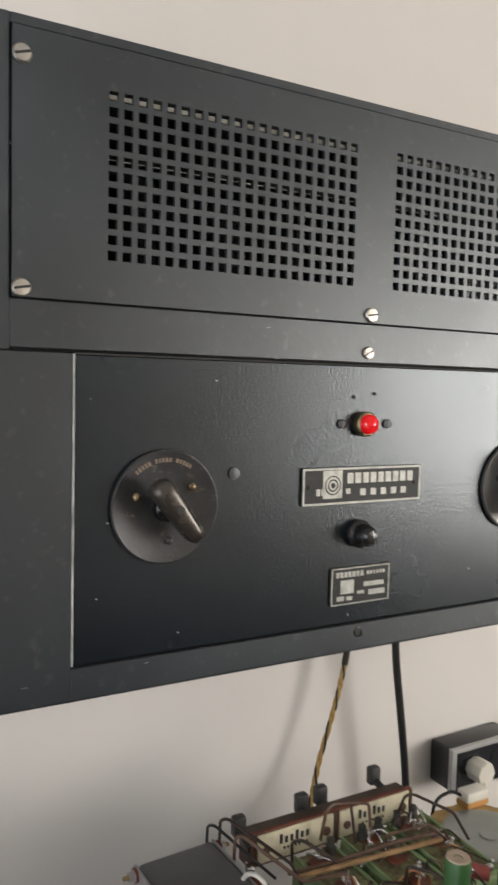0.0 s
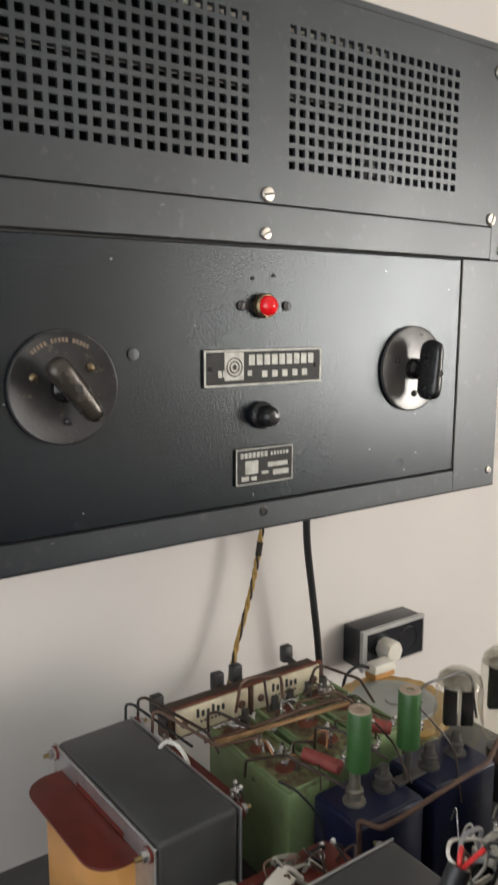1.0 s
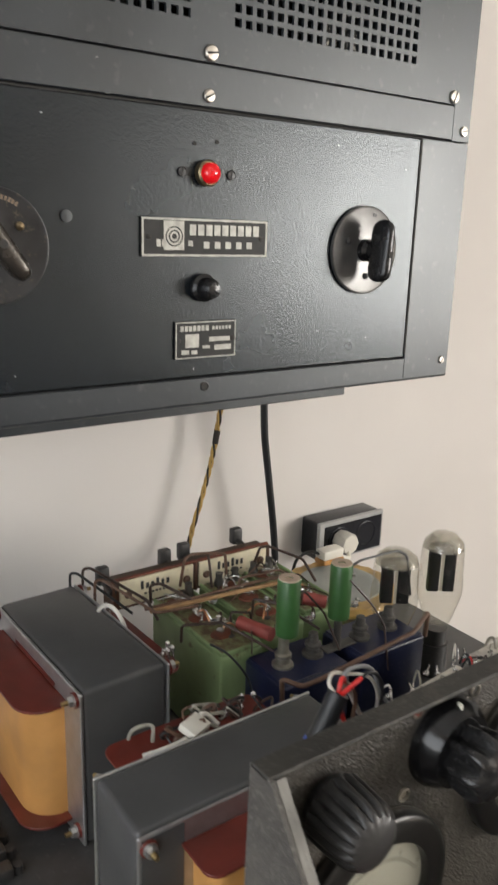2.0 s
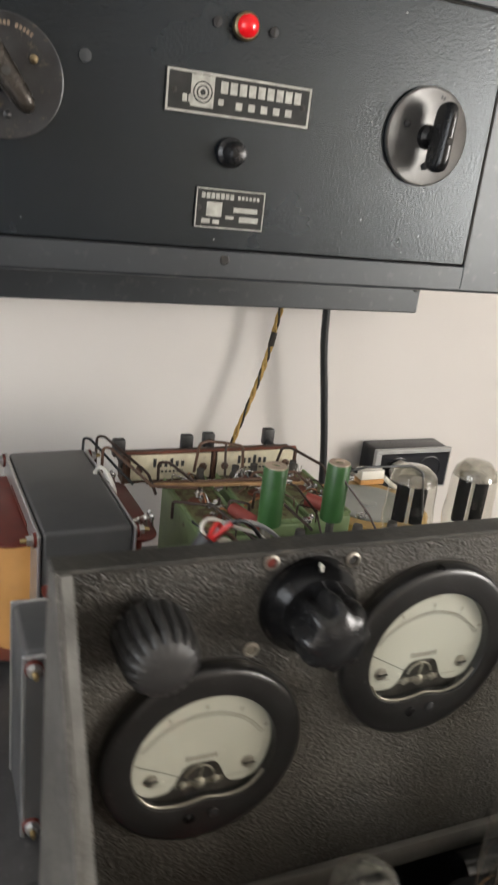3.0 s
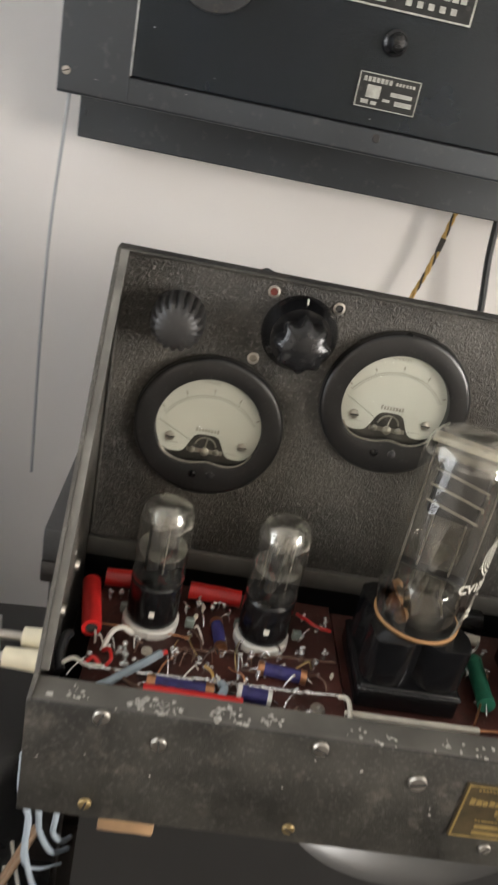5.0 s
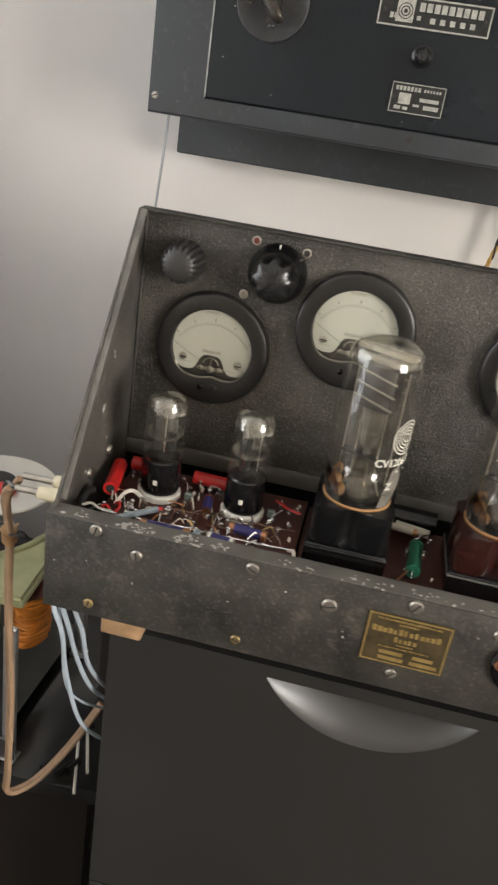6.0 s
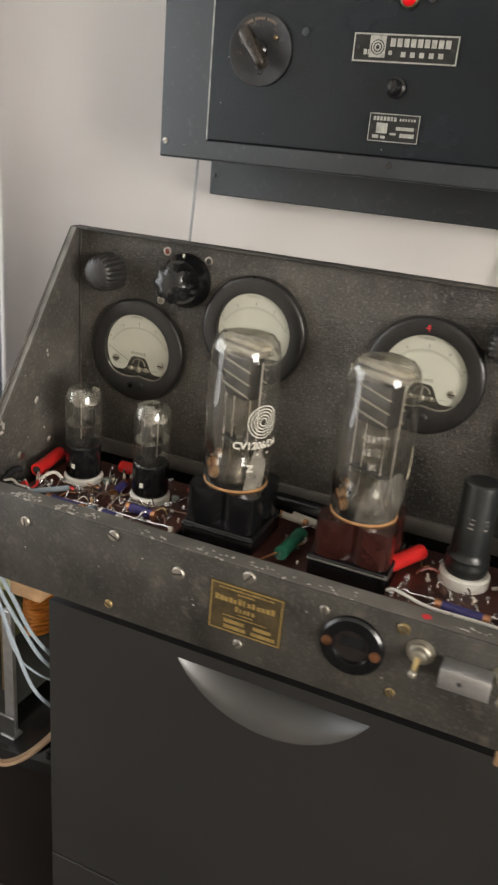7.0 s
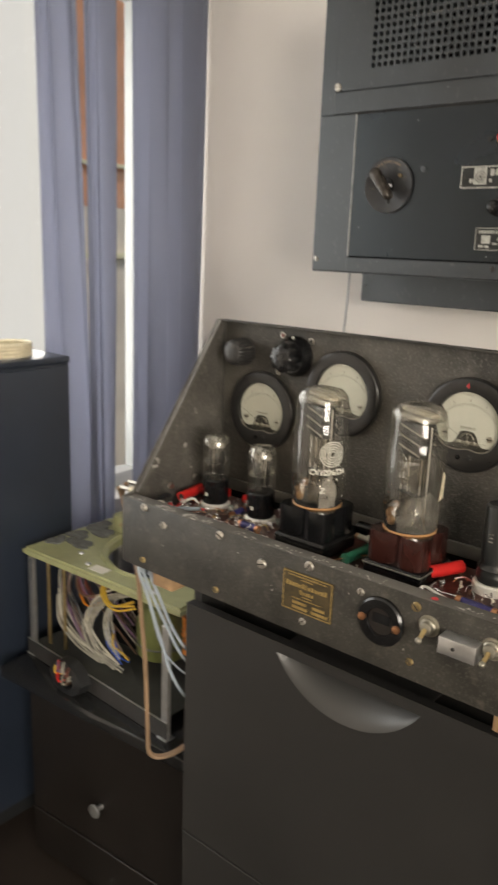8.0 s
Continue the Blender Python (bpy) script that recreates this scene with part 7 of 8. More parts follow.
for i in range(14):
    x, y = rng.uniform(-0.025, 0.19), rng.uniform(-0.085, 0.088)
    j = ball(B(), (x, y, 0.9345), rng.uniform(0.0020, 0.0042), rng.uniform(0.8, 1.6), 1, 0.8, 1)
    cyl(j, (x, y, 0.932), (x + rng.uniform(-0.003, 0.003), y, 0.944), 0.0014, 0.0010, 6)
    part("solder_joint", j, "solder" if i % 4 else "grey_rubber", chs)
for x, y in ((0.075, 0.075), (0.105, 0.078), (0.140, 0.080), (0.170, 0.082), (0.02, 0.07)):
    part("terminal_post", lathe(B(), [(0.007, 0), (0.0075, 0.006), (0.005, 0.012), (0.0055, 0.020), (0.0001, 0.0205)], (x, y, GT + 0.0026), 'Z', 14), "grey_rubber", chs, "small grey insulating post")
# joints on top of the cans
for x, y in ((0.0, -0.03), (0.03, 0.02), (0.085, -0.02), (0.09, 0.035), (0.16, 0.0), (0.15, 0.05), (0.05, -0.09), (0.11, -0.09), (0.17, -0.06), (0.19, -0.09)):
    j = ball(B(), (x, y, 0.944), 0.0065, 1.2, 1, 0.8, 1)
    ball(j, (x + 0.008, y + 0.003, 0.947), 0.004, 1, 1, 1, 1)
    part("solder_joint", j, "solder", chs)

# round reel-like choke behind, with an amber ring
ck = part("ring_choke", lathe(B(), [(0.070, 0), (0.072, 0.01), (0.072, 0.083), (0.066, 0.090), (0.0001, 0.090)], (0.300, 0.060, CZ), 'Z', 40), "green_top", chs, "round choke with amber rim and pale metal cap")
part("amber_rim", lathe(B(), [(0.090, 0.082), (0.093, 0.088), (0.089, 0.0965), (0.066, 0.0975), (0.05, 0.096), (0.05, 0.090)], (0.300, 0.060, CZ), 'Z', 48, lambda a, h: 1 + 0.018 * math.cos(24 * a) + 0.012 * math.sin(7 * a)), "amber_ring", ck, "amber varnished winding ring")
part("metal_cap", lathe(B(), [(0.068, 0.095), (0.067, 0.0995), (0.061, 0.1005), (0.050, 0.0985), (0.014, 0.0975), (0.012, 0.0990), (0.0001, 0.0992)], (0.300, 0.060, CZ), 'Z', 40), "pale_cap", ck, "pale metal cap plate")


def shouldered_valve(cx, cy, zt, s):
    zb = zt - 0.118 * s
    part("valve_holder", lathe(B(), [(0.021, 0), (0.021, zb - CZ - 0.0005), (0.0001, zb - CZ - 0.0004)], (cx, cy, CZ), 'Z', 24), "bakelite_dull", chs)
    v = thing("rectifier_valve", (cx, cy, zb), "clear shouldered glass valve with dark anode plates", "valve", "rectifier valves")
    part("base", lathe(B(), [(0.018, 0), (0.018, 0.024), (0.0001, 0.0241)], (cx, cy, zb), 'Z', 28), "bakelite_dull", v)
    pr = [(0.0165, 0.024), (0.021, 0.036), (0.0275, 0.056), (0.0280, 0.066), (0.0262, 0.078), (0.0255, 0.100), (0.023, 0.110), (0.015, 0.1165), (0.0001, 0.118)]
    part("bulb", lathe(B(), [(r * 1.22, h * s) for r, h in pr], (cx, cy, zb), 'Z', 40), "valve_glass", v, "clear glass bulb")
    part("crown", lathe(B(), [(0.0303, 0.103 * s), (0.0275, 0.1095 * s), (0.0178, 0.1158 * s), (0.0001, 0.1174 * s)], (cx, cy, zb), 'Z', 32), "valve_haze", v)
    an = B()
    R = Matrix.Translation((cx, cy, zb)) @ Matrix.Rotation(radians(-35), 4, 'Z')
    for dx in (-0.0115, 0.0115):
        box(an, dx - 0.0085, dx + 0.0085, -0.006, 0.006, 0.056 * s, 0.100 * s, 0.002, m=R)
    part("anodes", an, "dark_inside", v, "black carbonised anodes")
    part("white_strip", box(B(), -0.002, 0.002, -0.0064, -0.0058, 0.057 * s, 0.100 * s, m=R), "mica", v)
    part("mica_disc", lathe(B(), [(0.022, 0.1015 * s), (0.022, 0.1025 * s), (0.0001, 0.1026 * s)], (cx, cy, zb), 'Z', 28), "mica", v)
    return v


shouldered_valve(0.252, -0.104, 1.017, 1.3)
shouldered_valve(0.358, -0.096, 1.017, 1.5)

# white slotted tag strips and a taped lead end near the amplifier
def tag_strip(m, n):
    tg = part("tag_strip", box(B(), 0.0, 0.022 * n, -0.013, 0.013, 0.0, 0.012, 0.002, m=m), "tag_white", chs, "dirty white slotted tag strip")
    for i in range(n):
        x = 0.005 + 0.022 * i
        part("slot", box(B(), x, x + 0.008, -0.004, 0.002, 0.0121, 0.0124, m=m), "dark_slot", tg)
        lg_ = B()
        wire(lg_, [m @ Vector((x + 0.006, -0.012, 0.008)), m @ Vector((x + 0.004, -0.022, 0.016)), m @ Vector((x + 0.009, -0.030, 0.010))], 0.0022, 6)
        part("lug", lg_, "solder" if i % 2 else "white_glue", tg)
    part("tag_bracket", box(B(), 0.01, 0.022 * n - 0.01, -0.008, 0.008, CZ - 0.925, -0.0005, m=m), "dark_inside", tg)


tag_strip(Matrix.Translation((0.070, -0.288, 0.925)) @ Matrix.Rotation(radians(6), 4, 'Z'), 6)
tag_strip(Matrix.Translation((0.228, -0.268, 0.925)) @ Matrix.Rotation(radians(4), 4, 'Z'), 5)
rng = random.Random(77)
for i in range(26):
    x, y = rng.uniform(0.02, 0.32), rng.uniform(-0.375, -0.31)
    z = rng.uniform(0.905, 0.93)
    mt_ = rng.choice(("brown_wire", "grey_cable", "white_glue", "black_cable", "red_fibre", "copper"))
    part("hookup_wire", wire(B(), [(x, y, CZ), (x + 0.004, y + 0.002, z - 0.02), (x + rng.uniform(-0.02, 0.02), y + 0.015, z), (x + rng.uniform(-0.03, 0.03), y + 0.03, z + 0.004), (x + rng.uniform(-0.04, 0.04), y + 0.05, z - 0.03)], rng.choice((0.0014, 0.002, 0.0026)), 6), mt_, chs)
for i in range(20):
    x, y, z = rng.uniform(0.07, 0.35), rng.uniform(-0.30, -0.235), rng.uniform(0.938, 0.945)
    dx, dy = rng.uniform(-0.03, 0.03), rng.uniform(-0.03, 0.03)
    part("hookup_wire", wire(B(), [(x, y, 0.925), (x + dx * 0.3, y + dy * 0.3, z), (x + dx * 0.8, y + dy * 0.7, z + rng.uniform(-0.006, 0.006)), (x + dx, y + dy, 0.925)], rng.choice((0.0009, 0.0013, 0.0018)), 6), rng.choice(("solder", "solder", "white_glue", "white_glue", "loom_grey", "dark_wire", "black_cable", "red_sleeve")), chs)
for i in range(22):
    x, y = rng.uniform(0.07, 0.34), rng.uniform(-0.298, -0.255)
    j = ball(B(), (x, y, 0.9395), rng.uniform(0.0022, 0.0042), rng.uniform(0.8, 1.7), 1, 0.8, 1)
    cyl(j, (x, y, 0.937), (x + rng.uniform(-0.004, 0.004), y + rng.uniform(-0.004, 0.004), 0.950), 0.0015, 0.0010, 6)
    part("solder_joint", j, "solder", chs)
ld = thing("taped_lead", (-0.20, -0.44, 1.04), "black sleeved lead end with blue tape and red and white wires", "cable")
part("sleeve", wire(B(), [(-0.202, -0.442, 1.055), (-0.190, -0.440, 1.078), (-0.176, -0.440, 1.101), (-0.162, -0.440, 1.125)], 0.0078, 16), "black_cable", ld)
part("blue_tape", wire(B(), [(-0.203, -0.442, 1.053), (-0.191, -0.440, 1.076), (-0.181, -0.440, 1.094)], 0.0086, 18, smooth=False), "blue_tape", ld, "blue insulating tape")
part("tail", wire(B(), [(-0.200, -0.442, 1.057), (-0.213, -0.444, 1.02), (-0.228, -0.445, 0.93), (-0.235, -0.44, 0.80), (-0.24, -0.42, 0.60)], 0.0062, 12), "black_cable", ld)
for pts, mt_, r in ((((-0.163, -0.440, 1.121), (-0.159, -0.438, 1.131), (-0.154, -0.435, 1.132), (-0.150, -0.432, 1.124)), "red_sleeve", 0.0018), (((-0.163, -0.440, 1.123), (-0.166, -0.434, 1.130), (-0.158, -0.428, 1.133), (-0.138, -0.420, 1.122), (-0.11, -0.42, 1.108), (-0.08, -0.40, 1.06), (-0.05, -0.35, 0.985)), "white_glue", 0.0014),
                    (((-0.160, -0.440, 1.122), (-0.145, -0.430, 1.122), (-0.125, -0.42, 1.09), (-0.10, -0.38, 1.0)), "brown_wire", 0.0017), (((-0.160, -0.438, 1.124), (-0.140, -0.425, 1.128), (-0.10, -0.41, 1.108), (-0.02, -0.35, 1.02), (0.06, -0.31, 0.95), (0.08, -0.29, 0.935)), "grey_cable", 0.0017),
                    (((-0.160, -0.440, 1.120), (-0.140, -0.428, 1.112), (-0.08, -0.39, 1.04), (0.04, -0.32, 0.945)), "white_glue", 0.0020), (((-0.160, -0.440, 1.118), (-0.148, -0.43, 1.098), (-0.11, -0.41, 1.03), (-0.02, -0.34, 0.945)), "red_sleeve", 0.0018)):
    part("core_wire", wire(B(), pts, r, 8), mt_, ld)
part("core_wire", wire(B(), [(-0.162, -0.441, 1.122), (-0.158, -0.446, 1.131), (-0.152, -0.452, 1.141)], 0.0018, 8), "red_sleeve", ld)
part("core_wire", wire(B(), [(-0.152, -0.452, 1.1410), (-0.146, -0.452, 1.1425), (-0.134, -0.450, 1.134), (-0.118, -0.44, 1.105), (-0.10, -0.41, 1.03)], 0.0014, 8), "black_cable", ld)

# ---- corner by the curtained window ----
du = thing("drawer_unit", (-0.65, -0.25, FLOOR), "low dark brown drawer unit with round metal knobs", "drawer unit")
RD = Matrix.Translation((-0.66, -0.18, 0)) @ Matrix.Rotation(radians(4.5), 4, 'Z')
part("carcass", box(B(), -0.265, 0.345, -0.285, 0.34, FLOOR, 0.168, 0.002, 1, m=RD), "wenge", du)
part("worktop", box(B(), -0.340, 0.365, -0.332, 0.36, 0.169, 0.200, 0.003, m=RD), "worktop", du, "glossy dark worktop")
for z0, z1 in ((-0.195, 0.160), (FLOOR + 0.02, -0.201)):
    d_ = part("drawer_front", box(B(), -0.260, 0.340, -0.304, -0.286, z0, z1, 0.002, 1, m=RD), "wenge", du)
    zc = (z0 + z1) / 2 - 0.035
    part("knob", lathe(B(), [(0.007, 0.0), (0.006, 0.012), (0.014, 0.018), (0.0175, 0.023), (0.0165, 0.028), (0.0001, 0.031)], (-0.640, -0.482, zc - 0.022), 'Y', 24), "zinc", d_, "round dull metal knob")

spk = thing("black_loudspeaker", (-1.08, -0.6, FLOOR), "tall glossy blue-black loudspeaker cabinet beside the curtain", "loudspeaker")
part("plinth", box(B(), -1.20, -1.05, -0.94, -0.26, FLOOR, FLOOR + 0.05, 0.002, 1), "black_cable", spk)
part("cabinet", box(B(), -1.21, -1.042, -0.95, -0.25, FLOOR + 0.05, 0.956, 0.003, 2), "speaker", spk)
part("front_panel", box(B(), -1.042, -1.034, -0.946, -0.254, FLOOR + 0.056, 0.950, 0.003, 2), "speaker", spk)
part("top_panel", box(B(), -1.21, -1.036, -0.952, -0.248, 0.9565, 0.975, 0.005, 3), "speaker", spk, "glossy blue-black top board")
pile = thing("cable_coil", (-1.12, -0.42, 0.976), "cream cable coil on top of the loudspeaker", "cable")
for i in range(4):
    q = B()
    wire(q, [(-1.115 + 0.055 * math.cos(a * 0.5236 + i), -0.40 + 0.075 * math.sin(a * 0.5236 + i), 0.982 + 0.009 * i) for a in range(13)], 0.0055, 8, 4)
    part("turn", q, "cream_label", pile)

# curtain: two pleated widths with a gap between them
cu = thing("curtain", (-1.17, 0.06, FLOOR), "long blue-grey cloth curtain drawn to the side of the window", "curtain")


def pleats(y0, y1, amp_, n, x, name, lean=0.0):
    bm = B()
    cols, rows = 70, 14
    g = []
    for i in range(cols + 1):
        t = i / cols
        col = []
        for j in range(rows + 1):
            s = j / rows
            z = FLOOR + 0.03 + (2.25 - FLOOR - 0.03) * s
            a = amp_ * (0.75 + 0.25 * math.sin(3 * s + 5 * t))
            xx = x + a * math.sin(2 * math.pi * n * t + 0.5 * math.sin(2.2 * s)) + 0.006 * math.sin(17 * t + 4 * s)
            yy = y0 + (y1 - y0) * t + 0.008 * math.sin(2 * math.pi * n * t * 2 + 2 * s)
            yy = min(0.3685, yy + lean * t * max(0, 1 - s * 1.08))
            col.append(bm.verts.new((xx, yy, z)))
        g.append(col)
    for i in range(cols):
        for j in range(rows):
            bm.faces.new((g[i][j], g[i + 1][j], g[i + 1][j + 1], g[i][j + 1]))
    back = [[bm.verts.new((v.co.x - 0.0022, v.co.y, v.co.z)) for v in col] for col in g]
    for i in range(cols):
        for j in range(rows):
            bm.faces.new((back[i][j], back[i][j + 1], back[i + 1][j + 1], back[i + 1][j]))
    for i in range(cols):
        for j in (0, rows):
            bm.faces.new((g[i][j], g[i + 1][j], back[i + 1][j], back[i][j]))
    for j in range(rows):
        for i in (0, cols):
            bm.faces.new((g[i][j], g[i][j + 1], back[i][j + 1], back[i][j]))
    part(name, bm, "curtain", cu, smooth=60)


pleats(0.063, 0.3685, 0.018, 2.3, -1.150, "cloth_width")
pleats(-0.106, -0.003, 0.022, 1.0, -1.152, "cloth_width")
pleats(-0.246, -0.121, 0.022, 1.3, -1.172, "cloth_width", 0.095)
rod = thing("curtain_rod", (-1.17, -0.8, 2.255), "thin metal curtain rod above the window", "curtain rod")
part("rod", cyl(B(), (-1.17, -1.9, 2.262), (-1.17, 0.37, 2.262), 0.012), "zinc", rod)
for y in (-1.8, 0.33):
    part("bracket", box(B(), -1.249, -1.165, y - 0.008, y + 0.008, 2.254, 2.270, 0.002), "zinc", rod)

# neighbouring house seen through the gap
ho = thing("neighbour_house", (-6, 5, -4), "orange brick house with pale lower storey seen through the curtain gap", "house")
part("brick_wall", box(B(), -6.6, -6.0, 3.7, 9.0, 1.62, 8), "brick", ho)
part("lower_wall", box(B(), -6.6, -6.0, 3.7, 9.0, -4, 1.615), "render", ho)
part("string_course", box(B(), -6.6, -5.93, 3.7, 9.0, 1.09, 1.15), "band", ho)
part("string_course", box(B(), -6.6, -5.93, 3.7, 9.0, 2.02, 2.06), "band", ho)

PLACE[0] = Matrix.Translation((0, 0, -0.036))
# ---- opened tape machine on the drawer unit ----
tm = thing("tape_machine", (-0.65, -0.33, 0.237), "opened tape machine with an olive green deck on metal posts", "tape machine")
R3 = Matrix.Translation((-0.705, -0.285, 0)) @ Matrix.Rotation(radians(3), 4, 'Z')
# deck plate with a round bay cut in its far edge
out = [(-0.295, -0.145), (0.252, -0.145), (0.252, 0.120)]
for k in range(17):
    a = -k / 16 * math.pi
    out.append((0.03 + 0.185 * math.cos(a), 0.075 + 0.160 * math.sin(a)))
out += [(-0.155, 0.165), (-0.295, 0.165)]
dk = prism(B(), out, 0.512, 0.534, 'Z')
bmesh.ops.bevel(dk, geom=[e for e in dk.edges if abs(e.verts[0].co.z - e.verts[1].co.z) < 1e-6], offset=0.006, segments=3, affect='EDGES')
bmesh.ops.transform(dk, matrix=R3, verts=dk.verts[:])
deck = part("deck_plate", dk, "mach_green", tm, "thick olive green cast deck")
rng = random.Random(9)
for cu_, cv_, ru, rv in ((-0.256, 0.085, 0.028, 0.040), (-0.212, 0.055, 0.035, 0.026), (-0.252, 0.005, 0.032, 0.026), (-0.200, -0.035, 0.045, 0.024), (-0.262, -0.060, 0.020, 0.030)):
    pts = []
    for k in range(16):
        a = 2 * math.pi * k / 16
        q = 1 + 0.18 * math.sin(3 * a + cu_ * 40) + rng.uniform(-0.12, 0.12)
        pts.append((cu_ + ru * q * math.cos(a), cv_ + rv * q * math.sin(a)))
    fp = prism(B(), pts, 0.5342, 0.5385 + 0.01 * abs(cv_), 'Z')
    bmesh.ops.transform(fp, matrix=R3, verts=fp.verts[:])
    part("felt_pad", fp, "mach_dark", deck, "ragged dark grey felt remains")
bead = [R3 @ Vector((0.03 + 0.191 * math.cos(-k / 16 * math.pi), 0.075 + 0.166 * math.sin(-k / 16 * math.pi), 0.5345)) for k in range(17)]
part("bay_bead", wire(B(), bead, 0.006, 8, 3), "mach_green", deck, "raised rim of the round bay")
part("cast_dome", lathe(B(), [(0.036, 0), (0.036, 0.030), (0.033, 0.040), (0.02, 0.046), (0.0001, 0.048)], R3 @ Vector((-0.196, 0.128, 0.5342)), 'Z', 32), "mach_green", deck, "olive green domed cover")
part("paper_label", box(B(), -0.065, -0.015, -0.128, -0.098, 0.5342, 0.5352, m=R3), "white_plastic", deck)
for u, v in ((-0.15, -0.075), (-0.085, -0.11), (0.15, -0.12)):
    part("deck_screw", lathe(B(), [(0.007, 0), (0.006, 0.004), (0.0001, 0.006)], R3 @ Vector((u, v, 0.5342)), 'Z', 14), "alu", deck)
R4 = Matrix.Translation((-0.697, -0.318, 0)) @ Matrix.Rotation(radians(-2), 4, 'Z')
part("base_frame", box(B(), -0.262, 0.240, -0.139, 0.19, 0.268, 0.272, 0.001, 1, m=R4), "mach_sheet", tm, "grey-green bottom sheet")
lip = B()
box(lip, -0.272, 0.272, -0.1425, -0.1405, 0.2385, 0.283, m=R4)
part("frame_lip", lip, "bakelite_dull", tm, "dark grey sheet lip")
part("lip_edge", box(B(), -0.272, 0.272, -0.1435, -0.1400, 0.2832, 0.2850, m=R4), "zinc", tm)
for u, v in ((-0.262, -0.13), (0.258, -0.132), (-0.262, 0.15), (0.258, 0.15)):
    ps = box(B(), u - 0.011, u + 0.011, v - 0.005, v + 0.005, 0.238, 0.512, 0.001, 1, m=R4)
    box(ps, u - 0.016, u + 0.016, v - 0.014, v + 0.012, 0.2375, 0.242, 0.001, 1, m=R4)
    part("post", ps, "zinc", tm, "bright metal corner post")
for u, v in ((-0.225, -0.12), (-0.17, -0.115), (0.19, -0.125), (0.02, 0.1)):
    part("brass_rod", cyl(B(), R3 @ Vector((u, v, 0.252)), R3 @ Vector((u, v, 0.512)), 0.0045, seg=12), "brass", tm)
mo = part("motor", lathe(B(), [(0.062, 0.0), (0.064, 0.006), (0.064, 0.085), (0.058, 0.10), (0.05, 0.13), (0.0001, 0.131)], R3 @ Vector((0.095, -0.03, 0.330)), 'Z', 36), "motor_green", tm, "olive green round motor")
part("motor_band", lathe(B(), [(0.0645, 0.028), (0.0655, 0.031), (0.0645, 0.034)], R3 @ Vector((0.095, -0.03, 0.330)), 'Z', 36), "mach_dark", mo)
part("component_box", box(B(), -0.15, 0.04, 0.0, 0.13, 0.252, 0.42, 0.004, m=R3), "dark_inside", tm)
rng = random.Random(31)


def loom(path, n, colours, spread, r=0.0025):
    """A loose bundle of n wires that follow one path."""
    for i in range(n):
        off = Vector((rng.uniform(-spread, spread), rng.uniform(-0.008, 0.008), rng.uniform(-spread, spread)))
        pts = [R3 @ (Vector(p) + off + Vector((rng.uniform(-0.006, 0.006), rng.uniform(-0.004, 0.004), rng.uniform(-0.006, 0.006)))) for p in path]
        for q in pts:
            q.z = max(0.278, min(0.505, q.z))
        part("loom_wire", wire(B(), pts, r * rng.uniform(0.75, 1.2), 6, 6), colours[i % len(colours)], tm)


loom(((0.03, -0.06, 0.485), (-0.045, -0.095, 0.450), (-0.085, -0.112, 0.380), (-0.050, -0.114, 0.318), (0.015, -0.100, 0.283)), 8, ("loom_grey", "loom_grey", "mica", "loom_grey"), 0.016)
loom(((-0.005, -0.06, 0.470), (-0.030, -0.085, 0.420), (-0.020, -0.100, 0.360), (0.020, -0.095, 0.310)), 5, ("loom_grey", "grey_cable"), 0.012)
loom(((-0.225, -0.090, 0.410), (-0.195, -0.105, 0.345), (-0.120, -0.112, 0.312), (-0.045, -0.108, 0.284)), 7, ("loom_grey", "mica", "loom_grey", "brown_wire"), 0.012)
loom(((-0.205, -0.080, 0.500), (-0.190, -0.095, 0.440), (-0.150, -0.105, 0.385), (-0.120, -0.100, 0.330)), 9, ("loom_grey", "purple_wire", "brown_wire", "black_cable", "loom_grey"), 0.022)
loom(((-0.150, -0.070, 0.500), (-0.135, -0.095, 0.460), (-0.095, -0.100, 0.430), (-0.060, -0.080, 0.440)), 6, ("brown_wire", "red_fibre", "purple_wire", "orange_tape"), 0.016, 0.0028)
loom(((-0.055, -0.080, 0.500), (-0.030, -0.108, 0.466), (0.010, -0.108, 0.452), (0.055, -0.085, 0.462)), 3, ("yellow_wire",), 0.005, 0.0034)
loom(((-0.025, -0.090, 0.370), (0.000, -0.108, 0.345), (0.022, -0.105, 0.325), (0.030, -0.090, 0.300)), 4, ("yellow_wire", "blue_tape", "brown_wire", "blue_tape"), 0.010)
loom(((-0.215, -0.020, 0.480), (-0.120, -0.030, 0.410), (-0.060, -0.030, 0.360), (0.000, -0.030, 0.320)), 12, ("dark_wire", "black_cable", "brown_wire", "purple_wire", "loom_grey"), 0.045)
part("open_connector", lathe(B(), [(0.064, 0), (0.060, 0.03), (0.036, 0.034), (0.034, 0.01), (0.0001, 0.008)], R4 @ Vector((-0.048, -0.155, 0.276)), 'Y', 24, lambda a, h: 1 - 0.3 * abs(math.sin(a))), "black_cable", tm, "open black cable socket")
for i in range(9):
    a = i * 0.7
    q = R4 @ Vector((-0.048, -0.190, 0.276))
    part("core_wire", wire(B(), [q + Vector((0.02 * math.cos(a), 0.01, 0.012 * math.sin(a))), q + Vector((0.025 * math.cos(a), -0.006, 0.015 * math.sin(a) + 0.008)), q + Vector((0.03 * math.cos(a), 0.0, 0.02 + 0.03 * abs(math.sin(a))))], 0.0022, 6), ("loom_grey", "red_fibre", "loom_grey", "purple_wire", "yellow_wire", "black_cable", "red_sleeve", "loom_grey", "brown_wire")[i], tm)
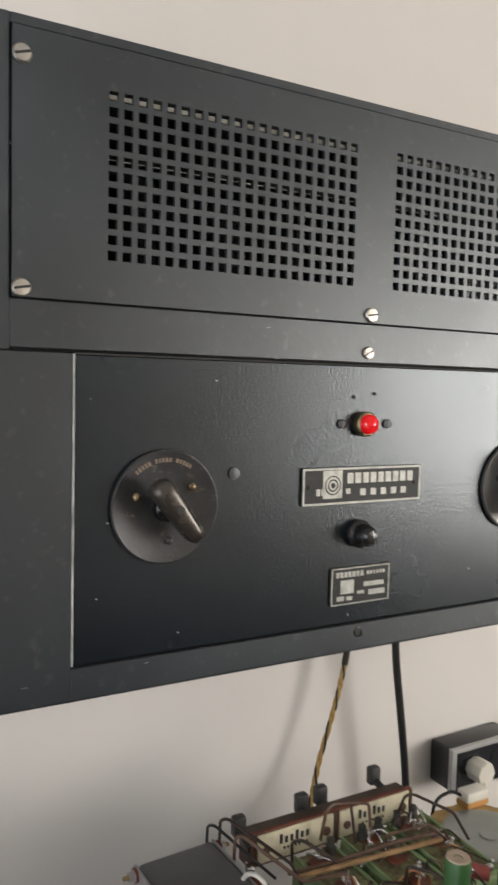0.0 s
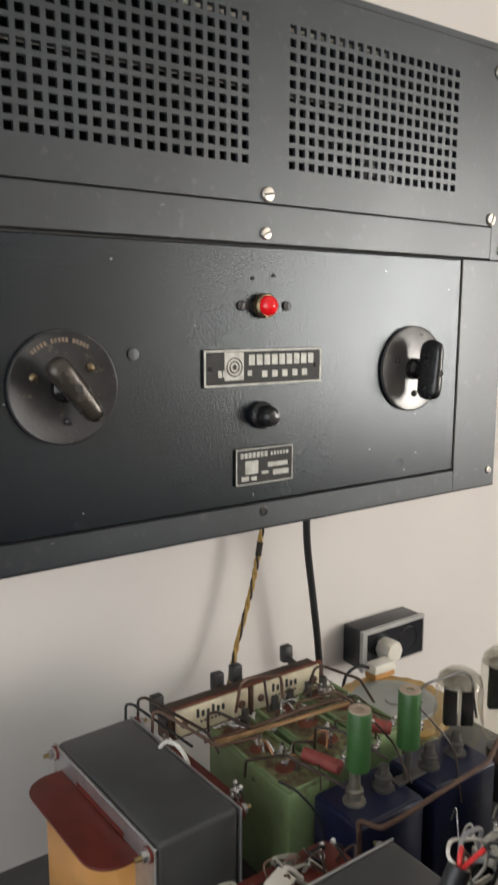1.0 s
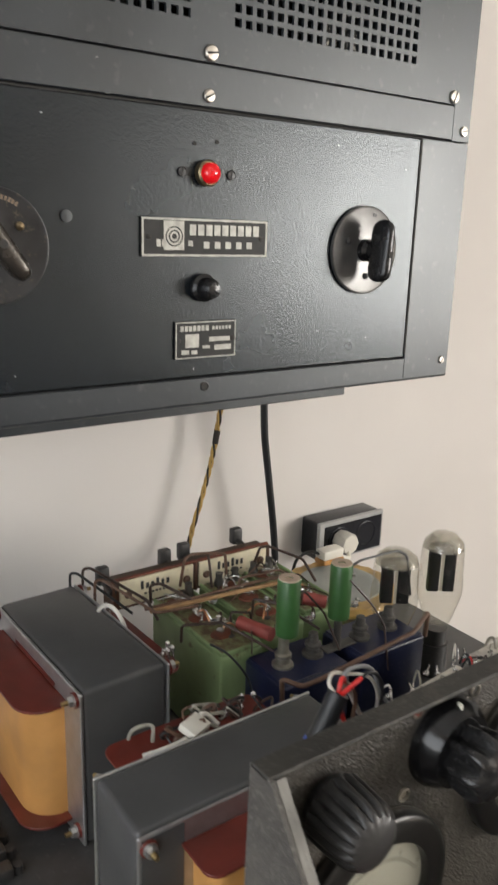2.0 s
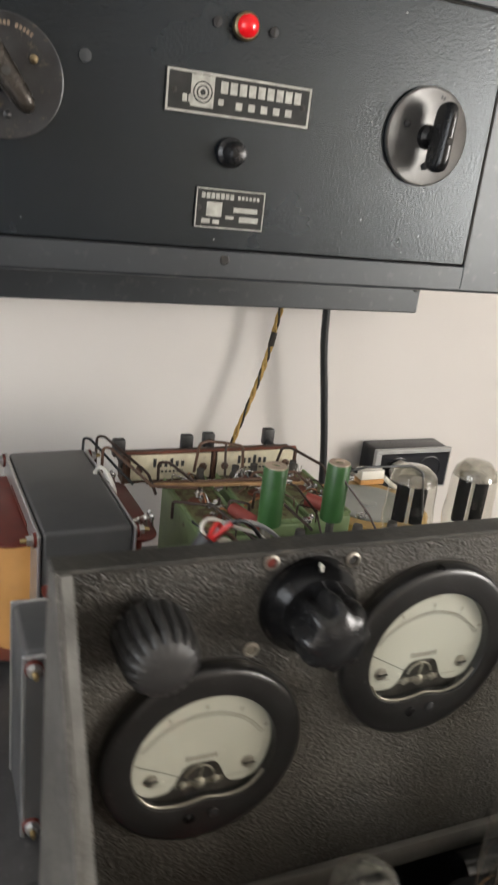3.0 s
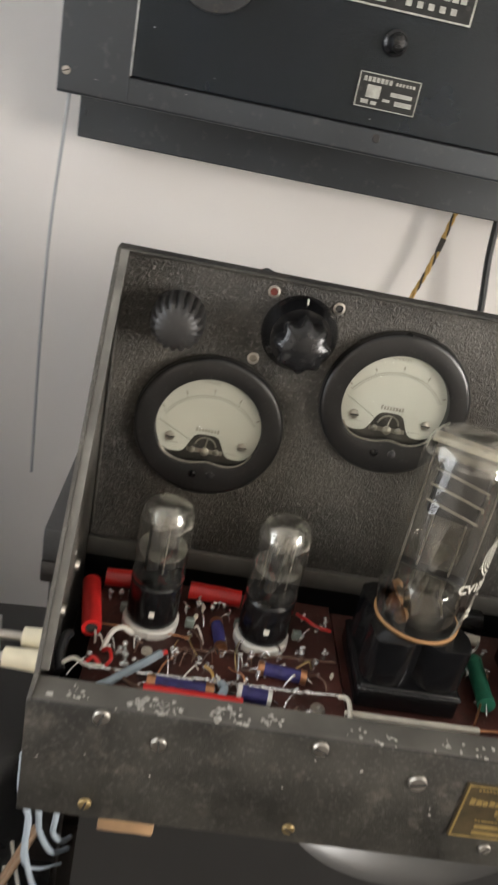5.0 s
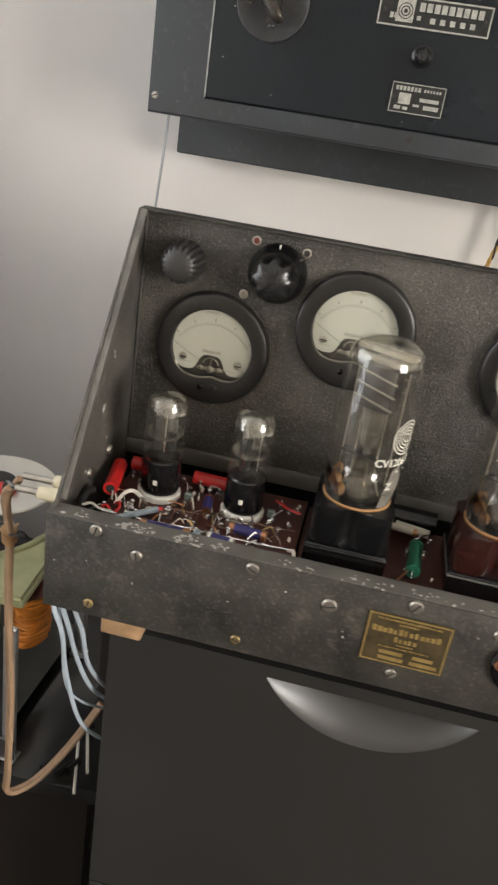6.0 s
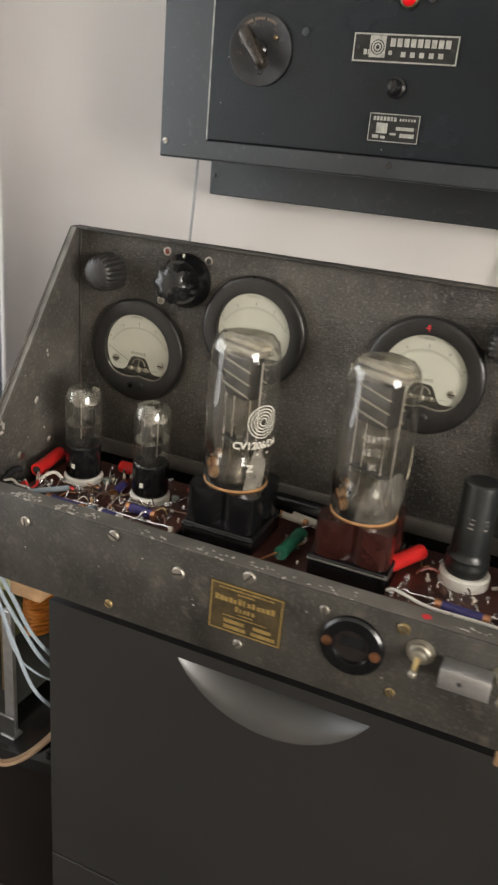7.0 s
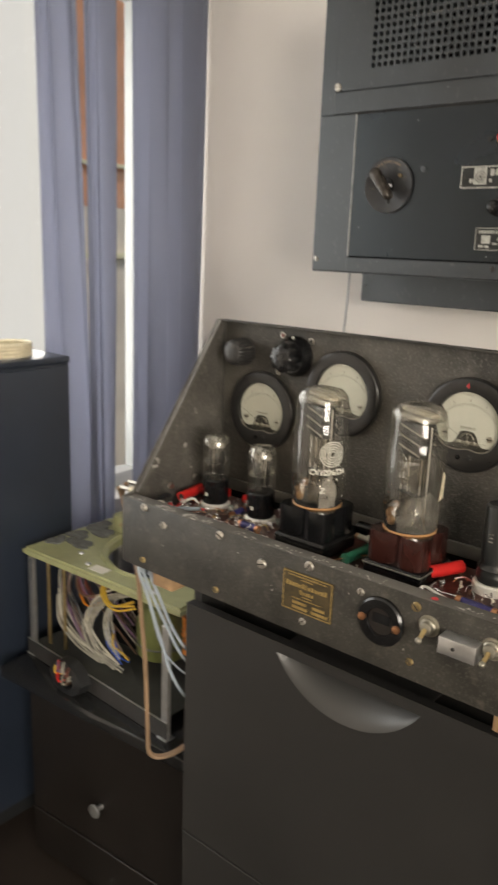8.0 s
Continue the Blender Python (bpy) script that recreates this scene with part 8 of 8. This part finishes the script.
coil = part("coil_pack", box(B(), 0.215, 0.255, -0.095, -0.025, 0.395, 0.495, 0.012, 3, m=R3), "red_fibre", tm, "orange varnished coil pack")
rng = random.Random(12)
for i in range(13):
    z = 0.402 + 0.0072 * i
    loop = [R3 @ Vector((0.235 + (0.026 + rng.uniform(-0.003, 0.003)) * math.cos(k * 0.5236) * 1.0, -0.06 + (0.042 + rng.uniform(-0.003, 0.003)) * math.sin(k * 0.5236), z + rng.uniform(-0.002, 0.002))) for k in range(13)]
    part("winding_turn", wire(B(), loop, 0.0042, 7, 3), "orange_tape", coil)

reel = thing("tape_reel", (-0.63, -0.16, 0.536), "grey plastic tape reel with a dark hub", "tape reel")
part("flange", lathe(B(), [(0.012, 0.035), (0.115, 0.035), (0.118, 0.038), (0.115, 0.041), (0.012, 0.041)], (-0.63, -0.16, 0.537), 'Z', 48), "white_plastic", reel)
part("hub", lathe(B(), [(0.040, 0), (0.040, 0.046), (0.030, 0.050), (0.0001, 0.050)], (-0.63, -0.16, 0.537), 'Z', 32), "bakelite", reel)
part("red_clip", box(B(), -0.615, -0.575, -0.20, -0.165, 0.5785, 0.588, 0.003), "red_sleeve", reel)

PLACE[0] = Matrix.Identity(4)
# ---- leads at the amplifier's end ----
tl = thing("speaker_lead", (-0.34, -0.55, 0.28), "tan twin lead hanging from plugs at the amplifier's end", "cable")
for k, (ox, oy) in enumerate(((-0.0026, 0.002), (0.0026, -0.002))):
    pts = [(-0.336, -0.684 + 0.016 * k, 0.864 + 0.006 * k), (-0.352, -0.664, 0.838), (-0.362, -0.634, 0.77), (-0.376, -0.607, 0.68), (-0.383, -0.588, 0.56), (-0.386, -0.575, 0.45), (-0.398, -0.556, 0.28), (-0.405, -0.546, 0.232), (-0.394, -0.530, 0.216), (-0.368, -0.502, 0.226), (-0.335, -0.460, 0.265), (-0.30, -0.42, 0.33)]
    part("strand", wire(B(), [(x + ox, y + oy, z) for x, y, z in pts], 0.0042, 10), "tan_cable", tl)
AXW = -0.2757
for k, (y, z) in enumerate(((-0.685, 0.868), (-0.667, 0.874))):
    p_ = part("plug", cyl(B(), (AXW - 0.001, y, z), (AXW - 0.028 + 0.010 * k, y, z), 0.0085, 0.0075, seg=16), "cream_label", tl, "pale banana plug")
    part("pin", cyl(B(), (AXW - 0.026 + 0.010 * k, y, z), (AXW - 0.055, y, z - 0.001), 0.0038, seg=12), "nickel", p_)
part("wrapping", wire(B(), [(-0.361, -0.638, 0.780), (-0.364, -0.630, 0.760)], 0.0095, 12, smooth=False), "tan_strip", tl)
for k in range(5):
    a = k * 1.3
    part("loose_end", wire(B(), [(-0.362, -0.634, 0.77), (-0.362 + 0.014 * math.cos(a), -0.634 + 0.014 * math.sin(a), 0.778), (-0.362 + 0.022 * math.cos(a + 0.4), -0.634 + 0.022 * math.sin(a + 0.4), 0.765 + 0.004 * k)], 0.0013, 5), "tan_strip" if k % 2 else "black_cable", tl)
part("black_strand", wire(B(), [(-0.333, -0.684, 0.866), (-0.350, -0.668, 0.86), (-0.366, -0.645, 0.82), (-0.361, -0.636, 0.77)], 0.0022, 6), "black_cable", tl)
for x0, y0, x1, y1 in ((-0.345, -0.394, -0.310, -0.497), (-0.344, -0.354, -0.305, -0.452)):
    solid("pale_rod", cyl(B(), (x0, y0, 0.2035), (x1, y1, 0.2035), 0.0028, seg=10), "white_plastic", "thin pale rod lying on the dark worktop", "rod", group="rods on the worktop")
PALE = "pale blue-white lead hanging below the amplifier", "cable"
for pts, r in ((((-0.281, -0.690, 0.775), (-0.280, -0.690, 0.730), (-0.274, -0.675, 0.680), (-0.279, -0.640, 0.585), (-0.268, -0.605, 0.475), (-0.250, -0.530, 0.370)), 0.0029),
               (((-0.272, -0.688, 0.775), (-0.271, -0.688, 0.735), (-0.266, -0.675, 0.690), (-0.268, -0.635, 0.610), (-0.258, -0.600, 0.535), (-0.247, -0.540, 0.460)), 0.0029),
               (((-0.257, -0.686, 0.775), (-0.256, -0.686, 0.730), (-0.251, -0.670, 0.685), (-0.256, -0.630, 0.605), (-0.250, -0.590, 0.540), (-0.246, -0.540, 0.480)), 0.0029),
               (((-0.279, -0.686, 0.770), (-0.276, -0.672, 0.680), (-0.282, -0.634, 0.565), (-0.270, -0.604, 0.512), (-0.250, -0.570, 0.475)), 0.0016)):
    solid("pale_lead", wire(B(), pts, r, 8), "blue_cable", *PALE, group="pale leads")
sl_ = thing("loose_screws", (-0.33, -0.42, 0.2005), "loose black screws and pins on the worktop", "screws")
for x, y in ((-0.378, -0.47), (-0.366, -0.45), (-0.352, -0.475), (-0.338, -0.46)):
    part("screw", cyl(B(), (x, y, 0.207), (x + 0.012, y + 0.03, 0.207), 0.006, 0.004, 12), "bakelite", sl_)
